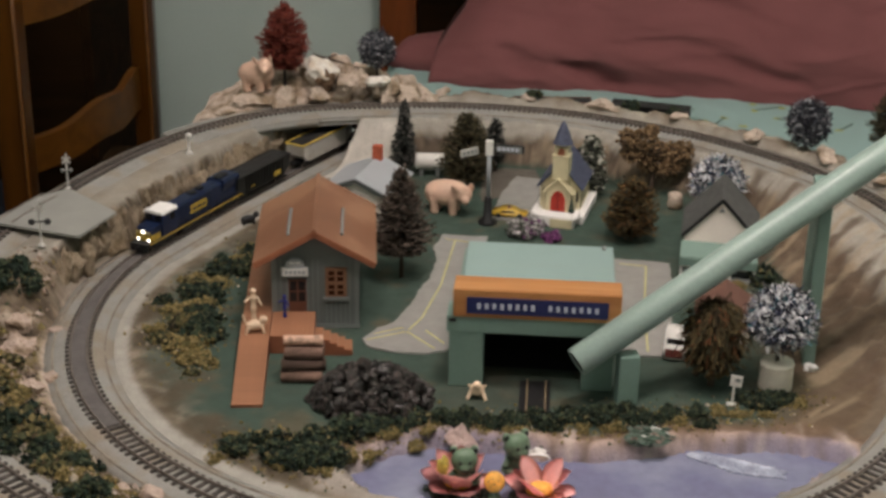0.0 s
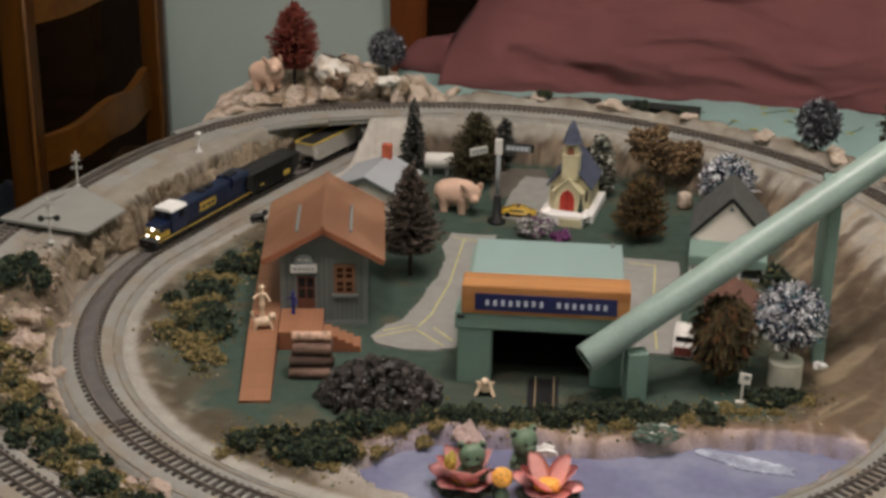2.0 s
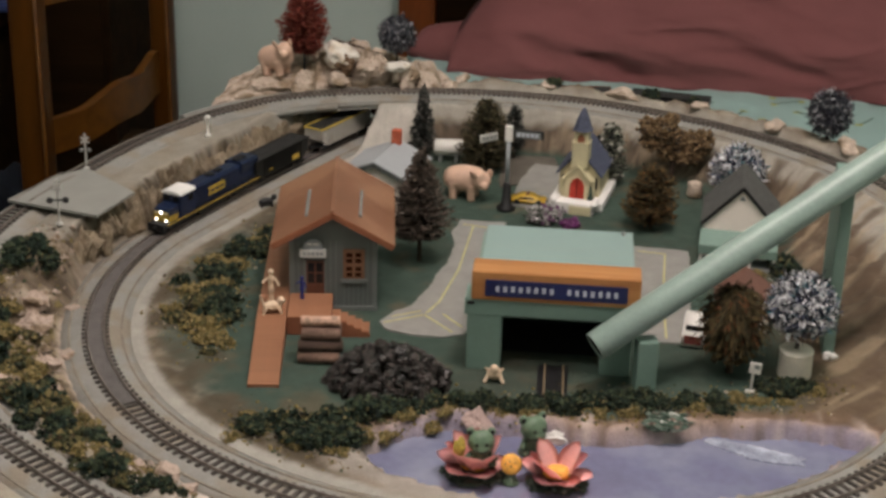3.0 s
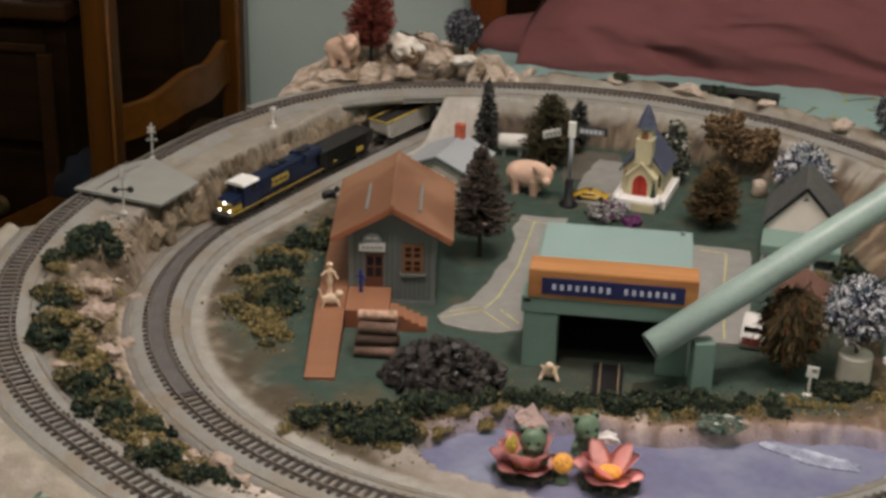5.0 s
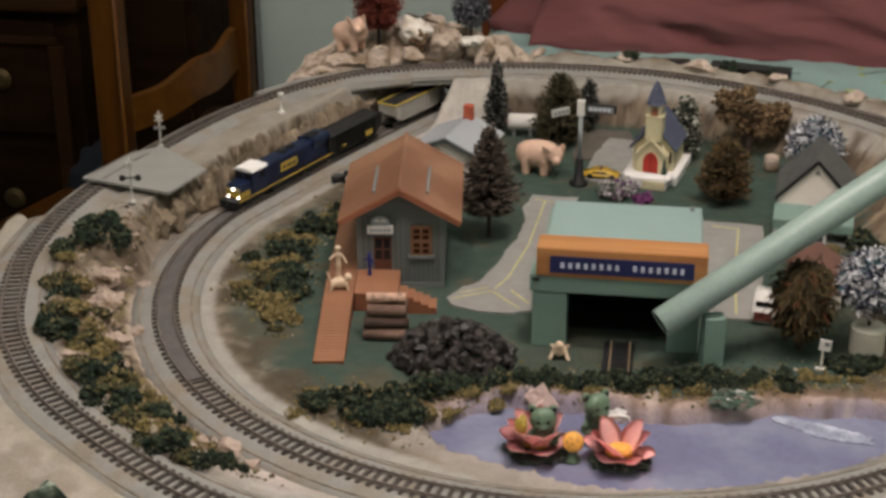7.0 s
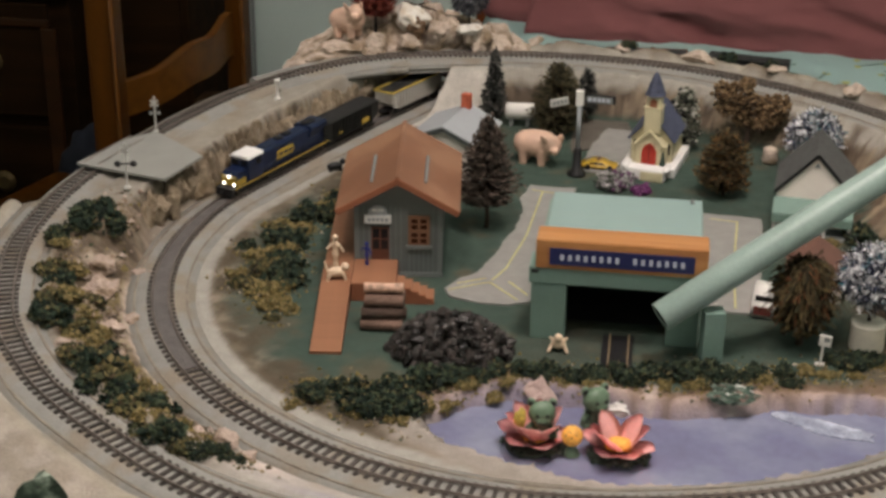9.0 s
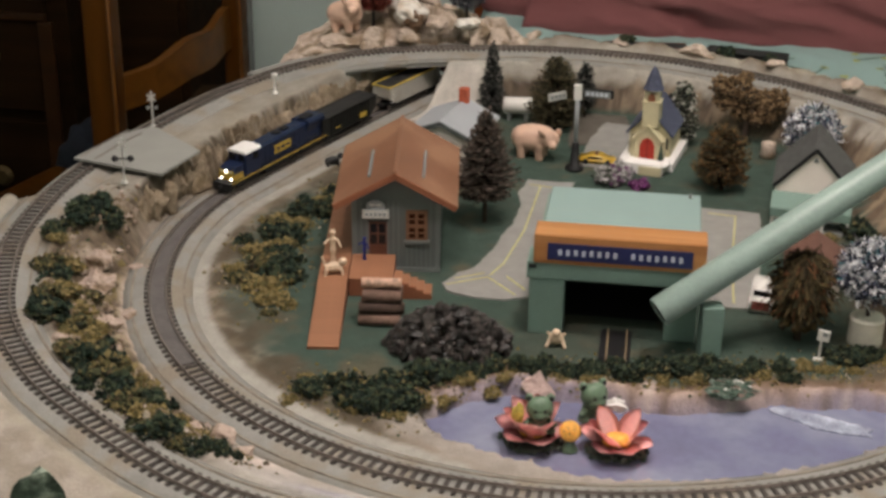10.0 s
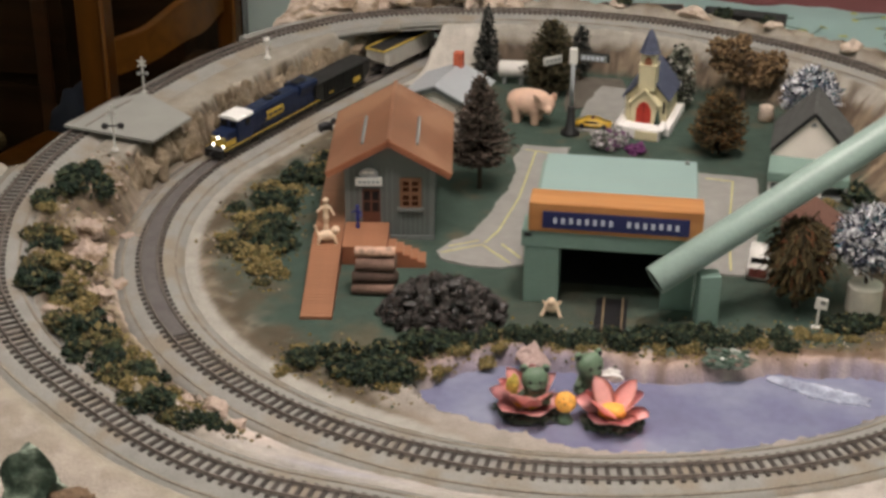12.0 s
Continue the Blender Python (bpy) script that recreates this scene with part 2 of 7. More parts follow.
def ball(c, r, bm=None, sub=2, squash=(1, 1, 1), rough=0.0, turn=None, seed=0):
    bm = bm or bmesh.new()
    got = bmesh.ops.create_icosphere(bm, subdivisions=sub, radius=1.0)
    for v in got["verts"]:
        p = v.co.copy()
        if rough:
            p *= 1 + rough * noise.noise(p * 1.7 + Vector((seed * 3.1, seed * 1.7, seed)))
        p = Vector((p.x * r * squash[0], p.y * r * squash[1], p.z * r * squash[2]))
        v.co = (turn @ p if turn else p) + Vector(c)
    return bm


def smooth_path(points, step=0.004):
    """A curve through points (x, y, z), resampled at even steps: rows of place and unit direction."""
    p = np.array(points, float)
    p = np.vstack([2 * p[0] - p[1], p, 2 * p[-1] - p[-2]])
    out = []
    for i in range(1, len(p) - 2):
        a, b, c, d = p[i - 1], p[i], p[i + 1], p[i + 2]
        for t in np.linspace(0, 1, 40, endpoint=False):
            out.append(0.5 * (2 * b + (c - a) * t + (2 * a - 5 * b + 4 * c - d) * t * t + (3 * b - a - 3 * c + d) * t ** 3))
    out = np.array(out)
    s = np.r_[0, np.cumsum(np.linalg.norm(np.diff(out, axis=0), axis=1))]
    q = np.arange(0, s[-1], step)
    return np.stack([np.interp(q, s, out[:, k]) for k in range(3)], 1)


def sweep(path, section, bm=None, close=True, wide=None):
    """Pushes a section of (across, up) pairs along a path; wide scales its breadth step by step."""
    bm = bm or bmesh.new()
    d = np.gradient(path, axis=0)
    side = np.stack([-d[:, 1], d[:, 0]], 1)
    side /= np.linalg.norm(side, axis=1)[:, None]
    prev = None
    if wide is not None:
        side = side * wide[:, None]
    for p, s in zip(path, side):
        ring = [bm.verts.new((p[0] + s[0] * a, p[1] + s[1] * a, p[2] + u)) for a, u in section]
        if prev:
            for i in range(len(ring) if close else len(ring) - 1):
                j = (i + 1) % len(ring)
                bm.faces.new((prev[i], prev[j], ring[j], ring[i]))
        else:
            first = ring
        prev = ring
    if close:
        bm.faces.new(first)
        bm.faces.new(list(reversed(prev)))
    bmesh.ops.recalc_face_normals(bm, faces=bm.faces[:])
    return bm


# ---------- the plan of the railway ----------
CX, CY, CR = -0.0406, 0.0188, 0.3966


def inner_radius(a):
    """The loop's radius at a degrees from east: the front right opens out a little."""
    t = min(1.0, max(0.0, (a + 80) / 38))
    return CR + 0.0145 * t * t * (3 - 2 * t)


inner_pts = [(CX + inner_radius(a) * math.cos(radians(a)), CY + inner_radius(a) * math.sin(radians(a)), 0.004) for a in range(-4, -202, -6)]
ex, ey = inner_pts[-1][0], inner_pts[-1][1]
for s in (0.04, 0.09, 0.16, 0.24, 0.32, 0.40, 0.47):
    inner_pts.append((ex + 0.36 * s + 0.12 * s * s, ey + 0.93 * s, 0.004))
INNER = smooth_path(inner_pts)
OUTER = smooth_path([(0.30, -0.46, 0.015), (0.1, -0.48, 0.016), (-0.04, -0.475, 0.018), (-0.17, -0.458, 0.02), (-0.243, -0.444, 0.021), (-0.31, -0.416, 0.023), (-0.388, -0.362, 0.026), (-0.458, -0.299, 0.028),
                     (-0.52, -0.212, 0.031), (-0.556, -0.11, 0.034), (-0.566, -0.043, 0.036), (-0.563, 0.044, 0.040), (-0.543, 0.141, 0.044), (-0.522, 0.200, 0.046), (-0.502, 0.255, 0.048),
                     (-0.475, 0.317, 0.05), (-0.447, 0.362, 0.052), (-0.42, 0.394, 0.055), (-0.386, 0.423, 0.058), (-0.341, 0.450, 0.062), (-0.283, 0.478, 0.062), (-0.21, 0.503, 0.060), (-0.11, 0.521, 0.058), (0.0, 0.518, 0.056),
                     (0.085, 0.495, 0.055), (0.187, 0.443, 0.055), (0.272, 0.375, 0.055), (0.332, 0.303, 0.055), (0.372, 0.235, 0.053), (0.40, 0.15, 0.05), (0.42, 0.05, 0.047), (0.43, -0.05, 0.043)])
# the low track behind the ridge, running on from the bridge
turn_pts = [tuple(INNER[-12]), tuple(INNER[-1]), (-0.185, 0.622, -0.005), (-0.125, 0.672, -0.016), (-0.055, 0.700, -0.021), (0.02, 0.709, -0.021), (0.10, 0.706, -0.021), (0.20, 0.684, -0.021), (0.30, 0.640, -0.021), (0.38, 0.580, -0.021), (0.45, 0.500, -0.021)]
REAR = smooth_path(turn_pts)
REAR = REAR[np.hypot(REAR[:, 0] - INNER[-1, 0], REAR[:, 1] - INNER[-1, 1]).argmin() + 1:]


# ---------- terrain: one sheet of painted plaster ----------
def near(path, pts):
    """For each point: distance to the path and the path's height there."""
    dist, high = np.full(len(pts), 9.0), np.zeros(len(pts))
    for p in path[::2]:
        d = np.hypot(pts[:, 0] - p[0], pts[:, 1] - p[1])
        m = d < dist
        dist[m], high[m] = d[m], p[2]
    return dist, high


def reach(path, pts, c=(CX, CY)):
    """Positive outside the path as seen from the centre c, negative inside."""
    a = np.arctan2(path[:, 1] - c[1], path[:, 0] - c[0])
    r = np.hypot(path[:, 0] - c[0], path[:, 1] - c[1])
    o = np.argsort(a)
    pa = np.arctan2(pts[:, 1] - c[1], pts[:, 0] - c[0])
    return np.hypot(pts[:, 0] - c[0], pts[:, 1] - c[1]) - np.interp(pa, a[o], r[o], period=2 * np.pi), pa


def step01(v):
    v = np.clip(v, 0, 1)
    return v * v * (3 - 2 * v)


GRID = 0.0036
gx, gy = np.arange(-0.69, 0.56, GRID), np.arange(-0.62, 0.63, GRID)
NX, NY = len(gx), len(gy)
PX, PY = np.meshgrid(gx, gy)
PTS = np.stack([PX.ravel(), PY.ravel()], 1)
d_in, _ = near(INNER, PTS)
d_out, z_out = near(OUTER, PTS)
out_side, ang = reach(OUTER, PTS)
in_side, _ = reach(INNER[INNER[:, 1] < 0.60], PTS)
ANG = np.degrees(ang)
N1 = np.array([noise.fractal((x * 22, y * 22, 0.3), 1.0, 2.0, 4) for x, y in PTS])
N2 = np.array([noise.fractal((x * 70, y * 70, 5.3), 1.0, 2.0, 3) for x, y in PTS])
N3 = np.array([noise.noise((x * 9, y * 9, 8.3)) for x, y in PTS])

e_in, e_out = np.maximum(0, d_in - 0.024), np.maximum(0, d_out - 0.026)
left = (ANG > 112) | (ANG < -40)
between = left & (in_side > 0) & (out_side < 0)
u = e_in / (e_in + e_out + 1e-6)
steep = 1.0 + 1.9 * step01((PTS[:, 1] + 0.10) / 0.12)
z = np.zeros(len(PTS))
FL = np.array([noise.noise((a * 0.22, r * 26, 1.7)) + 0.8 * noise.noise((a * 0.5, r * 60, 4.4)) + 0.5 * noise.noise((a * 1.3, r * 90, 7.9)) for a, r in zip(ANG, in_side)])
VOR = np.array([noise.voronoi((x * 55, y * 55, 1.5))[0][:2] for x, y in PTS])
crack = np.clip((VOR[:, 1] - VOR[:, 0]) * 3.0, 0, 1)
upper = step01((PTS[:, 1] + 0.03) / 0.10)
sheer = step01((u - 0.15 + 0.06 * FL) / 0.22)
z[between] = (z_out * (step01(u * steep) * (1 - upper) + sheer * upper))[between]
rough_zone = between & (u > 0.03) & (u < 0.92)
N4 = np.array([noise.noise((x * 150, y * 150, 2.2)) for x, y in PTS])
relief = (0.009 * N1 + 0.007 * (0.35 - np.abs(N2)) + 0.006 * crack + 0.0007 * N4) * (1 - upper) + (0.007 * N1 + 0.007 * N2 + 0.004 * crack + 0.0016 * N4) * upper * np.minimum(1, 5 * sheer * (1 - sheer))
front = step01((PTS[:, 0] + 0.300) / 0.04) * step01((-0.30 - PTS[:, 1]) / 0.03) * between
z[rough_zone] += (relief * (1 - 0.85 * front))[rough_zone] * np.minimum(1, 3 * u * (1 - u) * 2)[rough_zone]
# the slope up to the high track at the back and on the right
inside = (out_side < 0) & ~between
width = np.where(ANG > 60, 0.040, 0.045 + 0.10 * step01((60 - ANG) / 40.0))
rise = step01(1 - e_out / width)
hill = inside & (ANG > -22) & (ANG < 125)
fade = step01((ANG + 22) / 16.0)
z[hill] = (z_out * rise * fade + (0.008 * N1 + 0.004 * N2 + 0.004 * crack) * np.minimum(1, 4 * rise * (1 - rise)))[hill]
# outside the outer track the plaster rolls off
outer = out_side >= 0
back = step01((ANG - 12) / 10.0) * step01((108 - ANG) / 8.0)
apron = step01((-100 - ANG) / 12.0) * step01((ANG + 172) / 14.0)
edge = 0.060 + 0.004 * back + 0.080 * apron - 0.024 * step01((ANG - 80) / 8.0) * step01((112 - ANG) / 6.0)
west = step01((ANG - 124) / 8.0)
roll = (1.5 - 1.3 * np.maximum(apron, back) + 3.5 * west) * np.maximum(0, np.where(west > 0.3, d_out - 0.016, e_out - 0.018))
lumps = back * (0.001 + 0.007 * np.maximum(0, N1 + 0.35) + 0.004 * N2) + (1 - back) * 0.004 * (0.4 + N1)
z[outer] = (z_out + np.where(e_out > 0.004, lumps * np.minimum(1, e_out / 0.012), 0) - roll)[outer]
# the cutting for the inner track under the bridge
cut = step01((0.044 - d_in) / 0.012) * (PTS[:, 1] > 0.15)
z = z * (1 - cut)
# roadbed shelves lie flat
flat = step01((np.where((west > 0.3) & outer, 0.021, 0.036) - d_out) / 0.008) * (1 - cut)
z = z * (1 - flat) + (z_out - 0.0055) * flat
flat = step01((0.036 - d_in) / 0.008)
z = np.where(out_side < 0, z * (1 - flat) - 0.0022 * flat, z)
# the pond basin
POND = [(-0.140, -0.276), (-0.140, -0.258), (-0.128, -0.238), (-0.108, -0.222), (-0.085, -0.210), (-0.06, -0.205), (-0.035, -0.213), (-0.01, -0.210), (0.02, -0.217), (0.055, -0.220), (0.085, -0.208), (0.11, -0.206), (0.135, -0.190), (0.17, -0.190), (0.21, -0.184), (0.245, -0.192), (0.268, -0.205), (0.262, -0.226),
        (0.23, -0.256), (0.18, -0.292), (0.12, -0.320), (0.06, -0.333), (0.0, -0.332), (-0.06, -0.318), (-0.105, -0.298)]
rim_r = [(inner_radius(math.degrees(math.atan2(y - CY, x - CX))) - 0.0385) / math.hypot(x - CX, y - CY) for x, y in POND]
POND = [(CX + (x - CX) * min(1, q), CY + (y - CY) * min(1, q)) for (x, y), q in zip(POND, rim_r)]
shore = np.array([p for i in range(len(POND)) for p in np.linspace(POND[i], POND[(i + 1) % len(POND)], 8, endpoint=False)])
shore = np.c_[shore, np.zeros(len(shore))]
d_shore, _ = near(shore, PTS)
pond_side, _ = reach(shore, PTS, (0.05, -0.265))
pond_d = np.where(pond_side < 0, -d_shore, d_shore) + 0.004 * N2
sink = step01(0.5 - (pond_d - 0.004) / 0.018) * (d_in > 0.026)
z -= 0.022 * sink * step01((d_in - 0.028) / 0.008)
bank = (in_side < -0.02) & (pond_d > 0) & (pond_d < 0.05)
z[bank] += (0.0040 * np.maximum(0, N1 + 0.45) * np.exp(-((pond_d - 0.010) / 0.010) ** 2))[bank]
z[~(out_side >= 0)] += 0.0006 * N2[~(out_side >= 0)]


def blend(c, new_c, w):
    return c * (1 - w[:, None]) + np.array(new_c) * w[:, None]


col = np.tile(np.array((0.042, 0.070, 0.054)), (len(PTS), 1))
col = blend(col, (0.088, 0.080, 0.050), 0.85 * step01(N1 * 1.5 + 0.5 * N2 - 0.12))
col = blend(col, (0.055, 0.058, 0.042), 0.6 * step01(N3 * 1.5 + 0.4 * N2))
tan, brown, pale, grey = (0.30, 0.235, 0.165), (0.12, 0.088, 0.058), (0.44, 0.37, 0.30), (0.34, 0.33, 0.30)
# sandy rim inside the loop of track
rim = step01((0.105 - d_in) / 0.05 + 0.7 * N1) * (in_side < 0) * (PTS[:, 1] < 0.34)
col = blend(col, (0.100, 0.083, 0.056), 0.9 * rim)
col = blend(col, (0.28, 0.25, 0.21), step01((0.054 - d_in) / 0.018 + 0.35 * N2) * (out_side < 0))
col = blend(col, (0.15, 0.118, 0.080), 0.8 * step01((0.062 - d_in) / 0.012 + 0.3 * N1) * step01((d_in - 0.044) / 0.006 + 0.3 * N2) * (out_side < 0))
col = blend(col, (0.35, 0.335, 0.30), 0.9 * step01((0.048 - d_in) / 0.005 + 0.35 * N2) * (in_side < 0) * (PTS[:, 1] < 0.36))
col = blend(col, (0.070, 0.054, 0.034), 0.8 * rim * step01((N1 + 0.7 * N2 + 0.05) * 2.6) * step01((d_in - 0.040) / 0.015))
col = blend(col, (0.30, 0.25, 0.20), 0.55 * rim * step01((-N1 - 0.8 * N2 - 0.22) * 2.8) * step01((d_in - 0.036) / 0.01))
# cliffs and slopes
cliff = between & (u > 0.0)
mixc = np.clip(0.5 + 0.9 * N1 + 0.35 * N2, 0, 1)
cc = blend(np.tile(np.array(brown), (len(PTS), 1)), tan, mixc)
cc = blend(cc, pale, step01((N2 + 0.2 * N1 - 0.15) * 2.2))
cc = blend(cc, (0.44, 0.33, 0.275), 0.8 * step01((N4 + 0.6 * N3 - 0.1) * 2.0))
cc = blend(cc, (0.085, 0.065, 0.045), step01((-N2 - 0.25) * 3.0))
# recess shade painted dark brown into the cracks between blocks
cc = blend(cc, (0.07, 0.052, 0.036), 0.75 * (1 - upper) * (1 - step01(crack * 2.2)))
face = step01((sheer - 0.02) * 12) * step01((0.99 - sheer) * 14)
# flutes painted with dark recesses and tan crests
rockc = blend(np.tile(np.array((0.060, 0.045, 0.028)), (len(PTS), 1)), (0.27, 0.225, 0.165), step01(0.42 + 0.7 * FL + 0.6 * N2))
rockc = blend(rockc, (0.115, 0.082, 0.048), step01(N1 * 1.8 - 0.1))
shelfc = blend(np.tile(np.array((0.29, 0.265, 0.225)), (len(PTS), 1)), (0.23, 0.19, 0.14), step01(0.5 * N1 + 0.6 * N3 + 0.1))
talus = blend(np.tile(np.array((0.25, 0.215, 0.175)), (len(PTS), 1)), (0.17, 0.135, 0.10), step01((u - 0.14) * 6 + 0.6 * N1))
pebble = np.array([noise.fractal((x * 130, y * 130, h * 150), 1.0, 2.0, 3) for (x, y), h in zip(PTS, z)])
uc = np.where((sheer > 0.5)[:, None], shelfc, talus)
rockc = blend(rockc, (0.36, 0.30, 0.24), 0.7 * step01(pebble * 2.0 - 0.2))
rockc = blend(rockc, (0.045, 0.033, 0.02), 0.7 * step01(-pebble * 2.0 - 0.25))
# browner plaster towards the bridge, with the bridge's shade painted in
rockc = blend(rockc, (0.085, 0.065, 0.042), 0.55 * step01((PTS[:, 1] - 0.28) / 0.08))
uc = uc * (1 - face[:, None]) + rockc * face[:, None]
cc = cc * (1 - upper[:, None]) + uc * upper[:, None]
cc = blend(cc, (0.19, 0.15, 0.055), 0.75 * step01((N3 + 0.5 * N2 + 0.15) * 2) * step01((-0.02 - PTS[:, 1]) / 0.08))
cc = blend(cc, (0.48, 0.40, 0.345), 0.8 * step01((0.16 - u) / 0.08 + 0.7 * N2) * step01((-0.02 - PTS[:, 1]) / 0.08))
smooth_c = blend(np.tile(np.array((0.43, 0.395, 0.36)), (len(PTS), 1)), (0.36, 0.32, 0.27), step01(N1 * 1.5 + 0.3 * N2))
smooth_c = blend(smooth_c, (0.36, 0.355, 0.44), 0.85 * np.exp(-(((PTS[:, 0] + 0.190) / 0.045) ** 2 + ((PTS[:, 1] + 0.424) / 0.013) ** 2)))
smooth_c = blend(smooth_c, (0.17, 0.15, 0.10), 0.7 * np.exp(-((u - 0.10) / 0.06) ** 2) * step01((PTS[:, 0] + 0.30) / 0.06) * step01(0.7 + 1.5 * N2))
cc = cc * (1 - front[:, None]) + smooth_c * front[:, None]
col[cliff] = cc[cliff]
hc = blend(np.tile(np.array((0.10, 0.074, 0.052)), (len(PTS), 1)), (0.29, 0.225, 0.155), np.clip(0.42 + 1.1 * N1 + 0.7 * N2, 0, 1))
# the back slope's cracks get painted-in dark as well
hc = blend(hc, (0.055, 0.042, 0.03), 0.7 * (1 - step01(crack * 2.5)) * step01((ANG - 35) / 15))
hc = blend(hc, (0.34, 0.315, 0.27), step01((rise - 0.55) / 0.15 + 0.3 * N1))
# east slope browned darker, offsetting lamplight that falls too bright there
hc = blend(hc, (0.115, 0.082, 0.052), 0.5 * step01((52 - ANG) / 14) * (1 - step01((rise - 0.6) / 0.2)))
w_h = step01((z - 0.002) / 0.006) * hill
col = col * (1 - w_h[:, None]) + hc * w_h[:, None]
# brown sand on the east side, darkened too in place of weaker light
sand = step01((PTS[:, 0] - 0.19) / 0.05 + 0.5 * N1) * (PTS[:, 1] < 0.12) * (in_side < 0.02) * (out_side < 0)
band = np.array([noise.fractal(((x - y) * 46, (x + y) * 7, 3.3), 1.0, 2.0, 3) for x, y in PTS])
col = blend(col, (0.125, 0.086, 0.052), 0.9 * sand * (1 - w_h))
east = step01((PTS[:, 0] - 0.19) / 0.05) * (PTS[:, 1] < 0.40) * (out_side < -0.03) * step01((d_in - 0.035) / 0.015)
col = blend(col, (0.10, 0.068, 0.045), 0.8 * east * step01(band * 1.8 + 0.2))
col = blend(col, (0.33, 0.255, 0.17), 0.6 * east * step01(-band * 2.0 - 0.25))
pier = hill * step01((PTS[:, 0] + 0.285) / 0.02) * step01((-0.165 - PTS[:, 0]) / 0.03) * (PTS[:, 1] > 0.40)
col = blend(col, (0.50, 0.47, 0.42), pier)
oc0 = blend(np.tile(np.array((0.33, 0.295, 0.235)), (len(PTS), 1)), (0.17, 0.13, 0.09), step01((N1 + 0.15) * 2) * step01((ANG - 10) / 10))
fr = apron * step01((e_out - 0.012) / 0.012)
oc = blend(oc0, (0.37, 0.325, 0.28), 0.9 * fr)
oc = blend(oc, (0.23, 0.195, 0.15), 0.55 * fr * step01((N1 + 0.4 * N2 - 0.05) * 2.0))
col[outer] = oc[outer]
shelf = step01((0.040 - d_out) / 0.010) * (1 - cut)
col = blend(col, (0.32, 0.30, 0.26), shelf * np.clip(0.85 + 0.5 * N2, 0, 1))
# the pond's banks
bk = step01((0.042 - pond_d) / 0.018 + 0.55 * N2 + 0.3 * N1) * (in_side < -0.005)
col = blend(col, (0.15, 0.098, 0.062), bk)
col = blend(col, (0.42, 0.315, 0.265), bk * step01((0.020 - pond_d) / 0.016 + 1.1 * N2 + 0.5 * N1))
col = blend(col, (0.245, 0.215, 0.27), bk * step01((0.012 - pond_d) / 0.014 + 0.9 * N3 + 0.5 * step01((PTS[:, 0] - 0.12) / 0.06)))
far_bank = bk * step01((PTS[:, 1] + 0.262) / 0.02)
col = blend(col, (0.33, 0.30, 0.265), 0.85 * (bk - far_bank))
streak = np.array([noise.noise((x * 75, y * 14, 9.1)) for x, y in PTS])
col = blend(col, (0.13, 0.085, 0.052), 0.6 * far_bank * step01(streak * 2.0 - 0.10))
col = blend(col, (0.56, 0.47, 0.43), 0.6 * far_bank * step01(-streak * 2.0 - 0.15))
tip = np.exp(-(((PTS[:, 0] + 0.285) / 0.045) ** 2 + ((PTS[:, 1] + 0.366) / 0.016) ** 2)) * between
col = blend(col, (0.58, 0.50, 0.45), np.clip(1.6 * tip + 0.5 * tip * N2, 0, 1))
# tunnel darkness painted onto the ground beneath the bridge and hill
under = step01((0.036 - d_in) / 0.01) * (PTS[:, 1] > 0.42)
col = blend(col, (0.06, 0.055, 0.05), under)

keep = ~((out_side > 0) & (d_out > edge))
bm = bmesh.new()
vid = {}
for j in range(NY - 1):
    for i in range(NX - 1):
        k = j * NX + i
        q = (k, k + 1, k + NX + 1, k + NX)
        if all(keep[a] for a in q):
            for a in q:
                if a not in vid:
                    vid[a] = bm.verts.new((PTS[a, 0], PTS[a, 1], z[a]))
            bm.faces.new([vid[a] for a in q])
rim_edges = [e for e in bm.edges if e.is_boundary]
got = bmesh.ops.extrude_edge_only(bm, edges=rim_edges)
for v in got["geom"]:
    if isinstance(v, bmesh.types.BMVert):
        v.co.z = -0.06
order = list(vid)
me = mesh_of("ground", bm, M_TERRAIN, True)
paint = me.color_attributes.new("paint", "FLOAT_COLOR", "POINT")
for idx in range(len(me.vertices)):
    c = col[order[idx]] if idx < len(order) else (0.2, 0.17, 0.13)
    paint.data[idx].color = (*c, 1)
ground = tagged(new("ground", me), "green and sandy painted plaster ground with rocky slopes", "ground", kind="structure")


def height(x, y):
    i, j = int(round((x - gx[0]) / GRID)), int(round((y - gy[0]) / GRID))
    return float(z[min(max(j, 0), NY - 1) * NX + min(max(i, 0), NX - 1)])


# the resin pond
M_WATER = mat("lavender_resin_water", (0.175, 0.18, 0.285), 0.12, vary=0.10, scale=12, bump=0.10, fine=120, spot=(0.225, 0.24, 0.33), spec=0.5)
wide = [(0.05 + (x - 0.05) * 1.03, -0.265 + (y + 0.265) * 1.06) for x, y in POND]
solid("pond", slab(wide, -0.021, -0.0120), M_WATER, "shallow lavender-blue resin pond beside the track", "pond", kind="structure")
M_FOAM = mat("pale_water_streak", (0.30, 0.33, 0.43), 0.3, vary=0.3, scale=60, bump=0.5, spot=(0.50, 0.54, 0.62))
STREAK = [(0.131, -0.196), (0.138, -0.190), (0.150, -0.190), (0.163, -0.196), (0.180, -0.200), (0.198, -0.208), (0.214, -0.214), (0.211, -0.221), (0.213, -0.227), (0.190, -0.225), (0.168, -0.221), (0.154, -0.210), (0.141, -0.205)]
